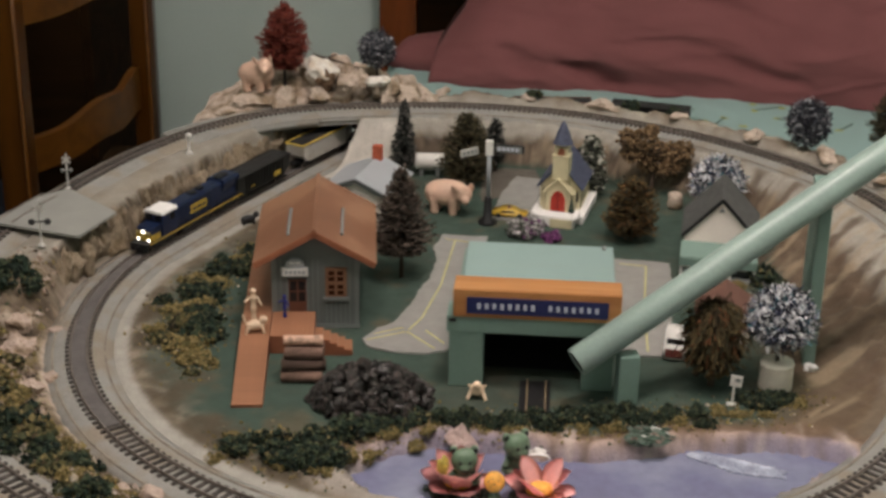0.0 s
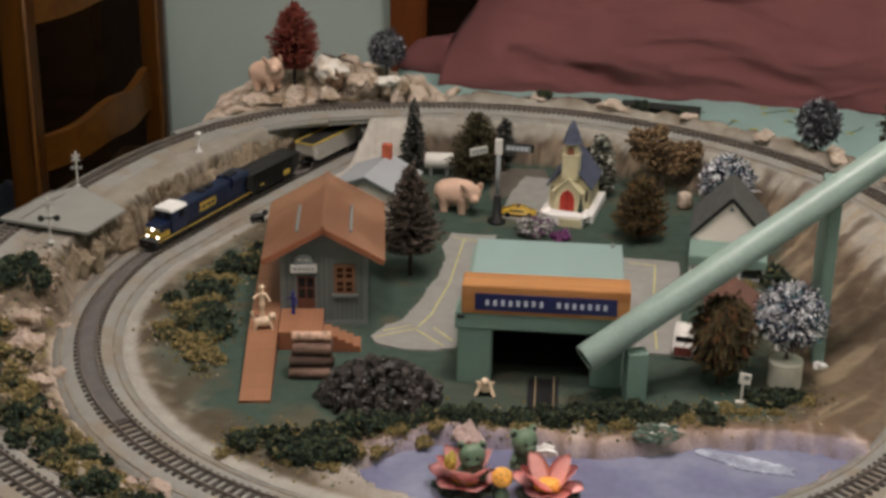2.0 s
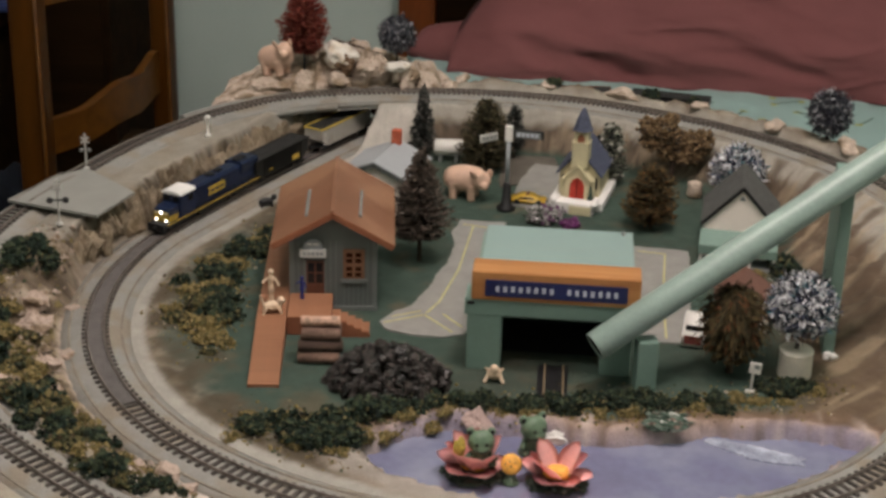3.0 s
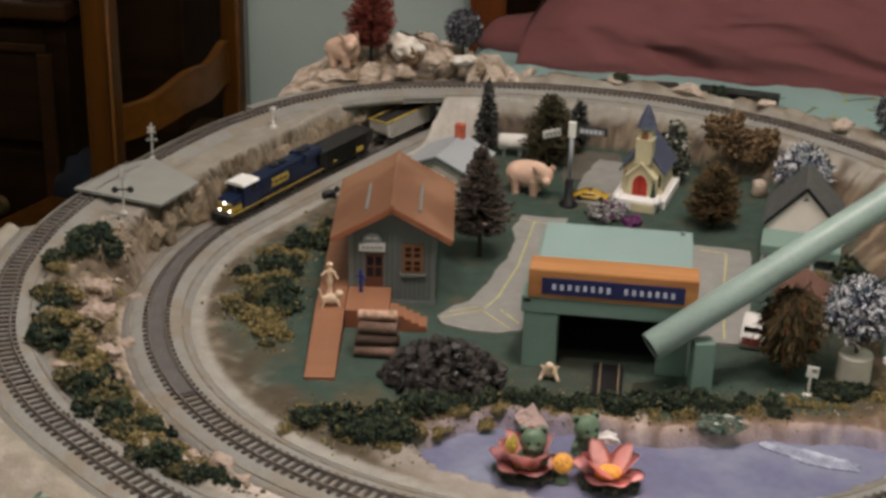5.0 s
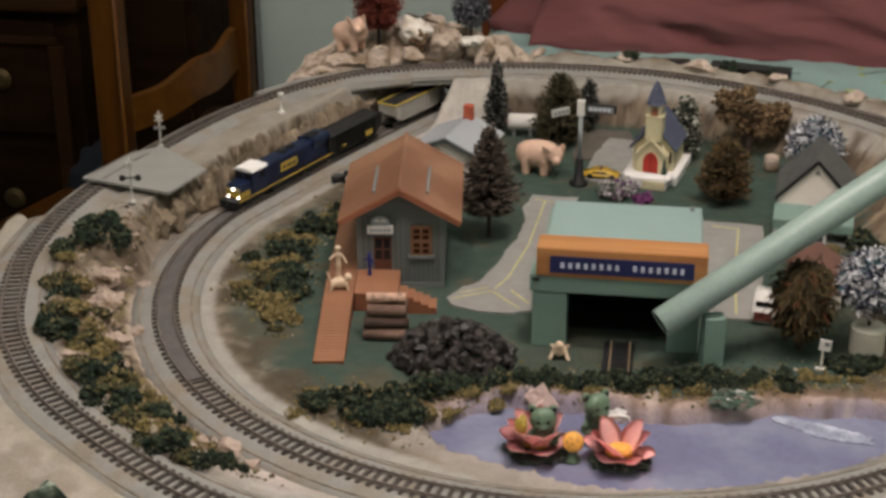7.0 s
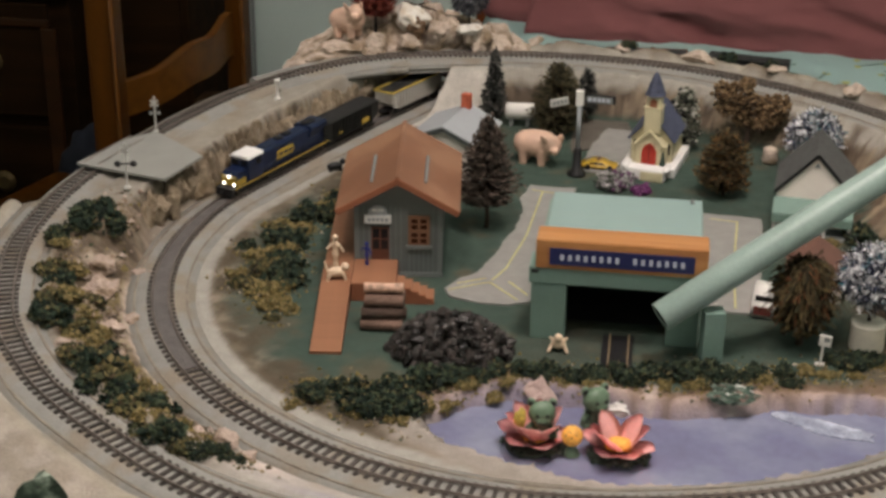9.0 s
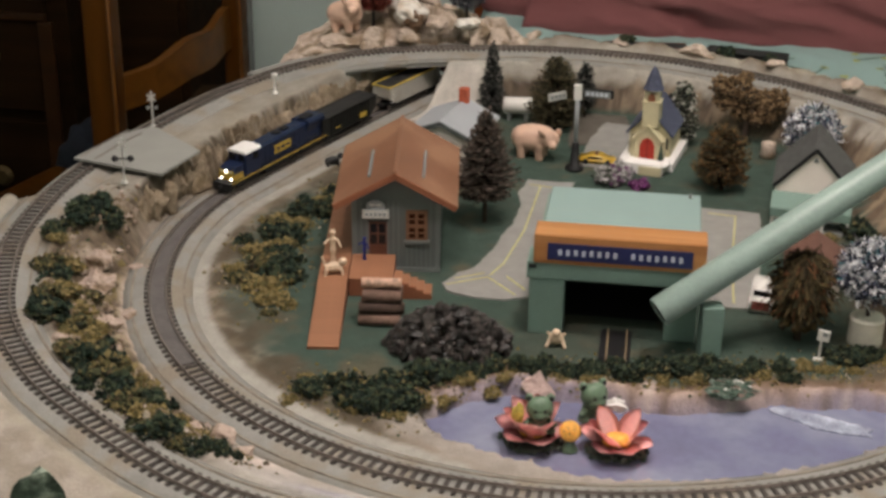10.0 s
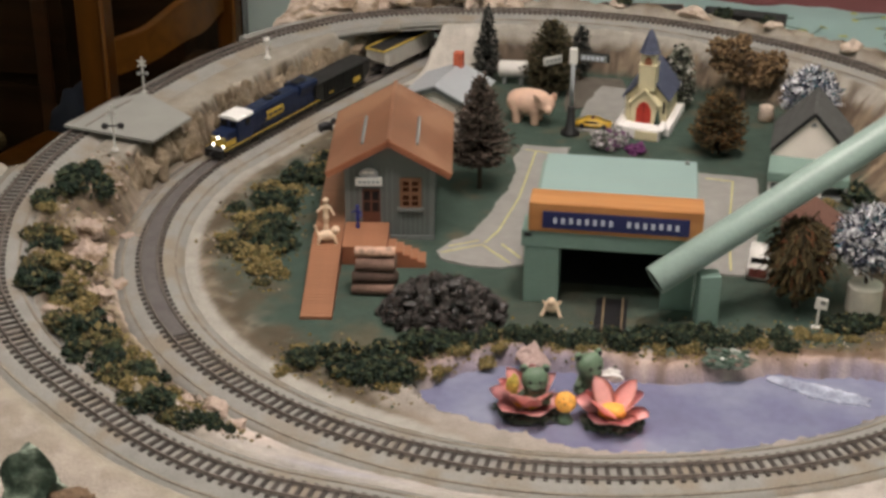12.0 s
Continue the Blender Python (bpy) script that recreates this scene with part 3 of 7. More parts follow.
STREAK = [(x0 + (x1 - x0) * k / 5 + 0.0035 * noise.noise((x0 * 300 + k * 1.3, y0 * 300, 2)), y0 + (y1 - y0) * k / 5 + 0.0035 * noise.noise((x0 * 300, y0 * 300 + k * 1.3, 9))) for (x0, y0), (x1, y1) in zip(STREAK, STREAK[1:] + STREAK[:1]) for k in range(5)]
solid("waterfall_streak", slab(STREAK, -0.0120, -0.0110), M_FOAM, "pale foam streak painted across the pond", "water", kind="structure")


M_EDGE2 = mat("pale_shoulder_plaster", (0.30, 0.27, 0.225), 0.9, vary=0.25, scale=30, bump=0.7, fine=400, spot=(0.20, 0.165, 0.12))


# ---------- track ----------
def lay_track(name, path, label, gap=0.0088, narrow=False):
    root = thing(name, label=label, category="railway track", kind="structure")
    on_ledge = np.nonzero((path[:, 0] < -0.29) & (path[:, 1] > 0.02))[0]
    for way in [path[:on_ledge[0] + 1], path[on_ledge[-1]:]] if narrow else [path]:
        part("roadbed", sweep(way, [(-0.032, -0.0042), (-0.0225, -0.0022), (-0.0178, 0.0), (0.0178, 0.0), (0.0225, -0.0022), (0.032, -0.0042), (0.032, -0.008), (-0.032, -0.008)]), M_BED, root, "grey roadbed", True)
        for a in (-0.0240, 0.0240):
            part("edge_line", sweep(way, [(a - 0.0009, -0.0044), (a - 0.0009, -0.0016), (a + 0.0009, -0.0016), (a + 0.0009, -0.0044)]), M_EDGE, root, "tan line along the roadbed")
    if narrow:
        part("roadbed", sweep(path[on_ledge], [(-0.032, -0.0042), (-0.0225, -0.0022), (-0.0178, 0.0), (0.0150, 0.0), (0.0180, -0.0025), (0.0190, -0.012), (-0.032, -0.012)]), M_BED, root, "grey roadbed cut short at its outer edge", True)
    slim = np.interp(path[:, 1], (-0.15, 0.42), (1.0, 0.72))
    for s in (-1, 1):
        a = s * 0.0078
        part("rail", sweep(path, [(a - 0.0011, 0.0016), (a - 0.0011, 0.0022), (a - 0.0005, 0.0024), (a - 0.0006, 0.0038), (a + 0.0006, 0.0038), (a + 0.0005, 0.0024), (a + 0.0011, 0.0022), (a + 0.0011, 0.0016)], wide=slim), M_RAIL, root, "weathered steel rail")
    tie = mesh_of("tie", box(-0.0128, 0.0128, -0.0017, 0.0017, -0.0004, 0.0017, 0.0003), M_TIE)
    s = np.r_[0, np.cumsum(np.linalg.norm(np.diff(path[:, :2], axis=0), axis=1))]
    q = gap
    while q < s[-1]:
        x, y, h = (np.interp(q, s, path[:, c]) for c in range(3))
        x2, y2 = (np.interp(q + 0.004, s, path[:, c]) for c in (0, 1))
        small = float(np.interp(y, (-0.15, 0.42), (1.0, 0.72)))
        a = math.degrees(math.atan2(y2 - y, x2 - x)) - 90 + random.uniform(-1.5, 1.5)
        part("tie", tie, None, root, at=pose(x, y, h, 0, 0, a) @ Matrix.Diagonal((small, small, 1, 1)))
        q += gap * small
    return root


lay_track("inner_track", INNER, "brown-tied model railway track on a grey roadbed")
lay_track("rear_track", REAR, "low model railway track hidden behind the ridge")
solid("rear_shelf", sweep(REAR, [(-0.034, -0.150), (-0.034, -0.0045), (0.034, -0.0045), (0.034, -0.150)]), M_BED, "plain grey plinth carrying the rear track", "shelf", kind="structure")
lay_track("upper_track", OUTER, "climbing model railway track on a grey roadbed", narrow=True)
# black strip standing in for the shaded gap outside the front curve
apron_path = OUTER[(OUTER[:, 1] < -0.20) & (OUTER[:, 0] < -0.12)]
away = apron_path[:, :2] - np.array((CX, CY))
tang = np.gradient(apron_path[:, :2], axis=0)
sgn_out = 1 if (-tang[5, 1] * away[5, 0] + tang[5, 0] * away[5, 1]) > 0 else -1
solid("roadbed_edge", sweep(apron_path, [(sgn_out * 0.0325, -0.006), (sgn_out * 0.0325, -0.0026), (sgn_out * 0.0340, -0.0026), (sgn_out * 0.0340, -0.006)]), M_DARK, "thin black strip drawn as the gap beside the roadbed", "edging", kind="structure")
# the smooth plaster shoulder outside the western climb
west_path = OUTER[(np.degrees(np.arctan2(OUTER[:, 1] - CY, OUTER[:, 0] - CX)) > 122)]
solid("track_shoulder", sweep(west_path, [(sgn_out * a, h) for a, h in ((0.0160, -0.020), (0.0160, -0.0060), (0.0190, -0.0064), (0.0215, -0.0095), (0.0235, -0.019), (0.0250, -0.060), (0.0160, -0.060))]), M_EDGE2, "pale plaster shoulder beside the climbing track", "embankment", kind="structure", smooth=True)
# plaster-clogged stretch of the inner track
s_in = np.r_[0, np.cumsum(np.linalg.norm(np.diff(INNER[:, :2], axis=0), axis=1))]
clog = INNER[(s_in > 0.965)]
solid("track_filler", sweep(clog, [(-0.0069, 0.0), (-0.0069, 0.0017), (0.0, 0.0020), (0.0069, 0.0017), (0.0069, 0.0)]), M_FILL, "dark grey plaster clogging the ties", "ballast", kind="structure")

# the bridge deck over the inner track
span = OUTER[(OUTER[:, 1] > 0.37) & (OUTER[:, 0] < -0.19) & (OUTER[:, 0] > -0.44)]
bridge = thing("railway_bridge", label="plain grey plaster railway bridge deck", category="bridge")
part("deck", sweep(span, [(-0.031, -0.012), (-0.031, -0.002), (-0.026, -0.0008), (0.026, -0.0008), (0.031, -0.002), (0.031, -0.012)]), M_BED, bridge)

# the short spur into the loading shed
spur = np.array([(0.0035 - 0.00002 * k, -0.160 + 0.003 * k, 0.001) for k in range(20)])
M_SPURRAIL = mat("tan_rail", (0.21, 0.16, 0.095), 0.6, vary=0.2)
root = thing("loading_track", label="short spur of model track running into the shed", category="railway track", kind="structure")
for s in (-1, 1):
    a = s * 0.00825
    part("rail", sweep(spur, [(a - 0.0009, 0.0016), (a - 0.0006, 0.0036), (a + 0.0006, 0.0036), (a + 0.0009, 0.0016)]), M_SPURRAIL, root, "brassy rail")
part("tie_strip", box(-0.0115, 0.0155, -0.16, -0.102, 0.0002, 0.0022), M_DARK, root, "dark strip of close-set ties")


# ---------- the room ----------
room = [("wall_north", (-2.2, 1.6, 1.80, 1.90)), ("wall_south", (-2.2, 1.6, -2.6, -2.5)), ("wall_west", (-2.3, -2.2, -2.6, 1.90)), ("wall_east", (1.6, 1.7, -2.6, 1.90))]
for name, (x0, x1, y0, y1) in room:
    solid(name, box(x0, x1, y0, y1, -0.75, 1.75), M_WALL, "plain mint-green painted wall", "wall", kind="structure")
solid("ceiling", box(-2.2, 1.6, -2.5, 1.80, 1.75, 1.8), M_PLAITLIGHT, "plain white ceiling", "ceiling", kind="structure")
solid("floor", box(-2.2, 1.6, -2.5, 1.80, -0.8, -0.75), M_CARPET, "dark floor in shadow", "floor", kind="structure")
# unseen bases: the assumed main lamp and the added front fill
for at in ((0.20, -0.25, 1.68), (-0.25, -0.80, 1.69)):
    lamp = thing("ceiling_lamp", at, label="unseen round white lamp base on the ceiling", category="lamp", group="ceiling lamps")
    part("lamp_base", lathe([(0.06, 0.0), (0.08, 0.02), (0.07, 1.749 - at[2])], 24), M_WHITE, lamp)
table = thing("layout_table", label="plain wooden table under the model railway", category="table")
part("table_top", box(-0.60, 0.60, -0.53, 0.655, -0.085, -0.0605), M_DRESSER, table)
for x in (-0.54, 0.48):
    for y in (-0.47, 0.5):
        part("leg", box(x - 0.03, x + 0.03, y - 0.03, y + 0.03, -0.75, -0.0852), M_DRESSER, table)


def cloth(name, nx, ny, f, material, thick=0.004):
    bm = bmesh.new()
    rows = [[bm.verts.new(f(i / (nx - 1), j / (ny - 1))) for i in range(nx)] for j in range(ny)]
    for j in range(ny - 1):
        for i in range(nx - 1):
            bm.faces.new((rows[j][i], rows[j][i + 1], rows[j + 1][i + 1], rows[j + 1][i]))
    return bm


bed = thing("bed", label="bed with a rumpled teal sheet against the wall", category="bed")
BEDZ = -0.17
part("mattress", box(-0.31, 1.5, 0.71, 1.66, -0.40, BEDZ - 0.014, 0.03), M_SHEET, bed, smooth=True)
part("base", box(-0.29, 1.48, 0.73, 1.66, -0.75, -0.402), M_DRESSER, bed)


def sheet_at(u, v):
    x, y = -0.345 + 1.85 * u, 0.665 + 1.0 * v
    f = 0.008 * noise.fractal((x * 5 + 2 * y, y * 4, 2.0), 1, 2, 4) + 0.004 * noise.noise((x * 30 + y * 12, y * 14, 0))
    h = BEDZ + f
    h -= 0.10 * max(0, (0.70 - y) / 0.035) ** 2 + 0.12 * max(0, (-0.285 - x) / 0.06) ** 2
    return (x, y, h)


part("sheet", cloth("sheet", 150, 90, sheet_at, M_SHEET), M_SHEET, bed, "teal cotton sheet with loose folds", True)
M_PRINT = mat("sheet_flower_print", (0.42, 0.46, 0.18), 0.9)
for x, y in ((0.297, 1.23), (0.326, 1.19), (0.35, 1.256), (0.262, 1.21), (0.384, 1.217), (0.352, 1.30), (0.40, 1.28), (0.44, 1.24), (0.48, 1.16), (0.20, 1.25)):
    u, v = (x + 0.345) / 1.85, (y - 0.665) / 1.0
    part("printed_flower", ball((x, y, sheet_at(u, v)[2] + 0.0005), 0.0065, None, 2, (1, 1, 0.1), 0.9, seed=x * 40), M_PRINT, bed, "pale yellow printed flower")

M_STEM = mat("sheet_stem_print", (0.20, 0.27, 0.22), 0.9)
for x, y, dx, dy in ((0.297, 1.23, -0.03, -0.05), (0.35, 1.256, 0.05, 0.03), (0.384, 1.217, 0.04, -0.04), (0.44, 1.24, -0.02, 0.06), (0.20, 1.25, 0.05, 0.02), (0.262, 1.21, -0.05, 0.03), (0.48, 1.16, 0.03, 0.05)):
    p = [Vector(sheet_at((x + k * dx + 0.345) / 1.85, y + k * dy - 0.665)) + Vector((0, 0, 0.0012)) for k in (0, 0.5, 1)]
    part("printed_stem", rod(p[1], p[2], 0.0011, 5, rod(p[0], p[1], 0.0011, 5)), M_STEM, bed, "thin grey-green printed stem")


def crease(u, v, a, b, width, deep):
    """Depth of a pinched fold running from a to b across the cloth."""
    ax, ay, bx, by = *a, *b
    t = max(0.0, min(1.0, ((u - ax) * (bx - ax) + (v - ay) * (by - ay)) / ((bx - ax) ** 2 + (by - ay) ** 2)))
    d = math.hypot((u - ax - t * (bx - ax)), (v - ay - t * (by - ay)) * 0.33)
    side = (u - ax) * (by - ay) - (v - ay) * (bx - ax)
    k = d / (width * (1.0 if side > 0 else 2.6))
    return deep * math.exp(-k * k) * min(1, 4 * t + 0.15, 4 * (1 - t) + 0.2)


def pillow_at(u, v):
    """A big soft cushion leaning back; u across, v up its front."""
    x = -0.185 + 1.1 * u
    lean = 0.16 * v + 0.12 * v * v
    edge = (max(0, 1 - u / 0.10) ** 2 + max(0, (u - 0.9) / 0.1) ** 2)
    puff = 0.05 * math.sin(math.pi * min(1, v * 1.1)) * (1 - edge)
    fold = 0.010 * noise.fractal((x * 4 + v * 2.4, v * 4.5, 1.1), 1, 2, 4) + 0.006 * math.sin(9 * (x * 1.1 + v * 0.9) + 2 * noise.noise((x * 3, v * 3, 0))) + 0.0035 * math.sin(26 * (0.8 * x - 0.35 * v) + 5 * noise.noise((x * 2.5, v * 2.2, 7)))
    fold -= 0.003 * max(0, 1 - abs(noise.noise((x * 5 - v * 3.5, v * 3.2 + x, 6.0))) * 7) * (1 - 0.5 * v)
    fold += crease(u, v, (0.165, 0.13), (0.255, 0.0), 0.012, 0.020) + crease(u, v, (0.085, 0.20), (0.125, 0.06), 0.014, 0.008)
    fold += crease(u, v, (0.30, 0.175), (0.52, 0.08), 0.010, 0.012) + crease(u, v, (0.33, 0.42), (0.46, 0.20), 0.016, 0.010) + crease(u, v, (0.25, 0.21), (0.40, 0.22), 0.010, 0.007)
    x += 0.10 * v * (1 - u) + 0.02 * noise.noise((v * 4, u * 3, 4))
    x, y, h = x, 0.905 - 0.05 * u - puff + lean + fold * 1.2, -0.036 + 0.36 * v * (1 - 0.25 * edge) + 0.4 * fold * min(1, 6 * v)
    return (0.02 + 1.196 * (x - 0.02), -1.35 + 1.196 * (y + 1.35), 0.66 + 1.196 * (h - 0.66))


bm = cloth("pillow", 190, 90, pillow_at, M_PILLOW)
geo = bmesh.ops.extrude_face_region(bm, geom=bm.faces[:])
for v in geo["geom"]:
    if isinstance(v, bmesh.types.BMVert):
        v.co.y += 0.09
bmesh.ops.recalc_face_normals(bm, faces=bm.faces[:])
solid("maroon_pillow", bm, M_PILLOW, "large rumpled maroon cotton pillow lying on the bed", "pillow", smooth=True)
bm = ball((-0.10, 1.50, BEDZ + 0.012), 0.16, None, 4, (1.20, 0.62, 0.40), 0.2, seed=4)
solid("small_pillow", bm, M_PILLOW, "smaller maroon cushion behind the large pillow", "pillow", smooth=True)

head = thing("headboard", label="dark reddish wooden headboard at the wall", category="headboard")
part("post", box(-0.352, -0.277, 1.70, 1.76, -0.75, 0.5, 0.006), M_HEAD, head)
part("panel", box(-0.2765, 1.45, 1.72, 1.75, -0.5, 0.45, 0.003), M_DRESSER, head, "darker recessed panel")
part("top_rail", box(-0.2765, 1.45, 1.705, 1.76, 0.451, 0.5, 0.005), M_HEAD, head)

# the ladder-back chair, seen from the side
chair = thing("ladder_back_chair", label="dark polished wooden ladder-back chair beside the table", category="chair")
A, B = Vector((-0.668, 0.47, 0)), Vector((-0.573, 0.74, 0))
along = (B - A)
ang_chair = math.degrees(math.atan2(along.y, along.x))
for p, w in ((A, 0.0185), (B, 0.0135)):
    post = part("back_post", box(p.x - w, p.x + w, p.y - 0.018, p.y + 0.018, -0.75, 0.45, 0.005), M_CHAIR, chair)
    part("edge_bead", rod((p.x + w - 0.0015, p.y - 0.0185, -0.75), (p.x + w - 0.0015, p.y - 0.0185, 0.45), 0.0028, 8), M_SLAT, post, "lighter rounded bead along the edge", True)


def slat(z0, z1, wave):
    bm = bmesh.new()
    n = 26
    cols = []
    for i in range(n):
        t = i / (n - 1)
        p = A + along * (0.07 + 0.86 * t)
        bow = 0.02 * math.sin(math.pi * t)
        q = Vector((p.x - bow * along.y / along.length * -1, p.y, 0))
        rise = 0.45 * math.sin(math.pi * 2 * min(1, max(0, (t - 0.12) / 0.75)) - math.pi / 2) * 0.25 + float(step01(np.array((t - 0.2) / 0.35))) * 0.42 + float(step01(np.array((t - 0.66) / 0.3))) * 0.62
        lo, hi = z0 + wave * 0.55 * rise, z1 + wave * (rise - 0.02)
        nrm = Vector((along.y, -along.x, 0)).normalized() * 0.006
        cols.append([bm.verts.new((q + s * nrm) + Vector((0, 0, h))) for s, h in ((-1, lo), (1, lo), (1, hi), (-1, hi))])
    for a, b in zip(cols, cols[1:]):
        for i in range(4):
            bm.faces.new((a[i], a[(i + 1) % 4], b[(i + 1) % 4], b[i]))
    bm.faces.new(cols[0])
    bm.faces.new(list(reversed(cols[-1])))
    bmesh.ops.recalc_face_normals(bm, faces=bm.faces[:])
    return bm


part("slat", slat(-0.042, 0.006, 0.03), M_SLAT, chair, smooth=False)
part("slat", slat(0.152, 0.215, 0.020), M_SLAT, chair)
part("slat", slat(0.31, 0.37, 0.03), M_SLAT, chair)
part("slat", slat(-0.20, -0.15, 0.02), M_SLAT, chair)
side_dir = Vector((along.y, -along.x, 0)).normalized()
mid = A + along * 0.5 - side_dir * 0.21
part("seat", box(-0.2, 0.2, -0.2, 0.2, -0.34, -0.31, 0.008, m=pose(mid.x, mid.y, 0, 0, 0, ang_chair)), M_CHAIR, chair)
for p in (A, B):
    q = p - side_dir * 0.4
    part("front_leg", rod((q.x, q.y, -0.75), (q.x, q.y, -0.34), 0.018), M_CHAIR, chair)

# the dresser behind the chair
dr = thing("dresser", label="dark carved wooden dresser standing in shadow", category="dresser")
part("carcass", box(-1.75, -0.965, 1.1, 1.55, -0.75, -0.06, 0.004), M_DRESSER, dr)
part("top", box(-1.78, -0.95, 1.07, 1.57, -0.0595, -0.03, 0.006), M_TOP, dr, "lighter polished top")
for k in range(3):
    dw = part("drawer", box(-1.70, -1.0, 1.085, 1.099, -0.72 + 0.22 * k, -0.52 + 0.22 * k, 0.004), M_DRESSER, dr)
    for x in (-1.55, -1.10):
        part("handle", lathe([(0.004, 0), (0.016, 0.004), (0.02, 0.01), (0.012, 0.016)], 12, m=pose(x, 1.084, -0.62 + 0.22 * k, 90, 0, 0)), M_BRASS, dw, "old brass handle")
for x0, x1, z0, z1 in ((-1.72, -0.995, -0.118, -0.104), (-1.012, -0.985, -0.70, -0.119)):
    part("moulding", box(x0, x1, 1.078, 1.0845, z0, z1, 0.003), M_TOP, dr, "lighter carved moulding")
M_INDIGO = mat("indigo_cloth", (0.004, 0.006, 0.012), 0.95, vary=0.4, scale=30)
bm = ball((0, 0, 0), 0.09, None, 4, (0.55, 0.35, 1.5), 0.35, seed=12)
solid("hanging_cloth", bm, M_INDIGO, "dark indigo cloth hanging beside the dresser", "cloth", smooth=True, at=pose(-0.925, 1.02, -0.40))
cb = thing("dark_cabinet", label="tall dark wooden cabinet standing in the corner", category="cabinet")
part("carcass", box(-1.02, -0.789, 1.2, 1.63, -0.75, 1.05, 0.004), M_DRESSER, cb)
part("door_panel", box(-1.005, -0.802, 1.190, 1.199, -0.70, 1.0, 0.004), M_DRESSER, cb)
part("side_strip", box(-0.7885, -0.784, 1.585, 1.61, -0.75, 1.05), M_GREYTRIM, cb, "pale grey edge strip")
solid("white_jar", lathe([(0.030, 0), (0.034, 0.01), (0.032, 0.03), (0.034, 0.05), (0.030, 0.10)], 20, m=pose(-1.085, 1.13, -0.0296)), M_WHITE, "ribbed white jar standing on the dresser", "jar", smooth=True)
M_CLOTH = mat("blue_cloth", (0.018, 0.03, 0.10), 0.9)
solid("folded_cloth", box(-1.04, -0.90, 1.10, 1.30, -0.0296, -0.012, 0.006), M_CLOTH, "folded dark blue cloth on the dresser", "cloth", smooth=True)


# ---------- the depot ----------
depot = thing("railway_depot", (-0.2122, -0.0089, 0), 7.0, "grey board-and-batten railway depot with a terracotta roof", "building")
HW, DL = 0.0405, 0.125
bm = prism([(-HW, 0), (HW, 0), (HW, 0.072), (0.0, 0.098), (-HW, 0.072)], 0, DL)
body = part("wall", bm, M_GREYWALL, depot, "grey vertical boards")
batten = mesh_of("batten", box(-0.0006, 0.0006, -0.0009, 0.0002, 0.0, 0.0715), M_GREYTRIM)
for k in range(16):
    x = -HW + 0.0027 + k * 0.00505
    if (-0.0265 < x < -0.0075) or (0.0075 < x < 0.0315):
        continue
    part("batten", batten, None, body, at=pose(x, 0, 0))
low = mesh_of("batten", box(-0.0006, 0.0006, -0.0009, 0.0002, 0.0, 0.028), M_GREYTRIM)
for k in range(5):
    part("batten", low, None, body, at=pose(0.0105 + k * 0.0045, 0, 0))
sideb = mesh_of("batten", box(-0.0002, 0.0009, -0.0006, 0.0006, 0.0, 0.0715), M_GREYTRIM)
for k in range(24):
    part("batten", sideb, None, body, at=pose(HW, 0.003 + k * 0.0052, 0))
part("corner_board", box(HW - 0.003, HW + 0.0012, -0.0013, 0.003, 0, 0.072), M_GREYTRIM, depot)
part("corner_board", box(-HW - 0.0012, -HW + 0.003, -0.0013, 0.003, 0, 0.072), M_GREYTRIM, depot)
part("base_board", box(-HW - 0.001, HW + 0.002, -0.002, 0.0, 0, 0.004), M_GREYTRIM, depot)
for s in (-1, 1):
    a = math.atan2(0.033, 0.0590)
    length = 0.0676
    m = Matrix.Translation((0, 0, 0.1075)) @ Matrix.Rotation(s * a, 4, "Y")
    roof = part("roof_panel", box(0 if s > 0 else -length, length if s > 0 else 0, -0.015, DL + 0.012, -0.0042, -0.0008, 0.0006, m=m), M_BRICKROOF, depot, "smooth terracotta plastic roof")
    part("fascia", box(0.0 if s > 0 else -length, length if s > 0 else 0.0, -0.0165, -0.0151, -0.0065, -0.0006, 0.0003, m=m), M_RUST, roof)
    x = 0.029 * s
    part("roof_rib", box(x - 0.0013, x + 0.0013, 0.008, 0.075, -0.0007, 0.0018, 0.0005, m=m), M_GREYTRIM, roof, "raised grey strip")
part("ridge_cap", box(-0.002, 0.002, -0.0155, DL + 0.0123, 0.1058, 0.108, 0.0006), M_BRICKROOF, depot)
door = part("door", box(-0.0255, -0.0085, -0.0022, -0.0003, 0.016, 0.0515), M_DOOR, depot, "dark brown panelled door")
part("door_frame", box(-0.0272, -0.0257, -0.0026, -0.0002, 0.016, 0.053), M_GREYTRIM, door)
part("door_frame", box(-0.0083, -0.0068, -0.0026, -0.0002, 0.016, 0.053), M_GREYTRIM, door)
for i in range(2):
    for j in range(3):
        part("pane" if j else "door_panel", box(-0.0241 + 0.0079 * i, -0.0178 + 0.0079 * i, -0.0026, -0.0023, 0.018 + 0.0112 * j, 0.0275 + 0.0112 * j), M_GLASS if j else M_DOOR, door)
win = part("window", box(0.0095, 0.0300, -0.0022, -0.0003, 0.0335, 0.0635), M_BRICKROOF, depot, "orange-brown window frame")
for i in range(2):
    for h in (0.0358, 0.0418, 0.0500, 0.0560):
        part("pane", box(0.0126 + 0.0084 * i, 0.0184 + 0.0084 * i, -0.0026, -0.0023, h, h + 0.0042), M_AMBER, win)
part("window_sill", box(0.0075, 0.032, -0.0042, -0.0003, 0.0300, 0.0333, 0.0004), M_GREYTRIM, win)
sg = part("name_board", box(-0.0315, -0.0065, -0.0058, -0.0024, 0.0565, 0.0645, 0.0004), M_SNOW, depot, "white name board with an arched crest")
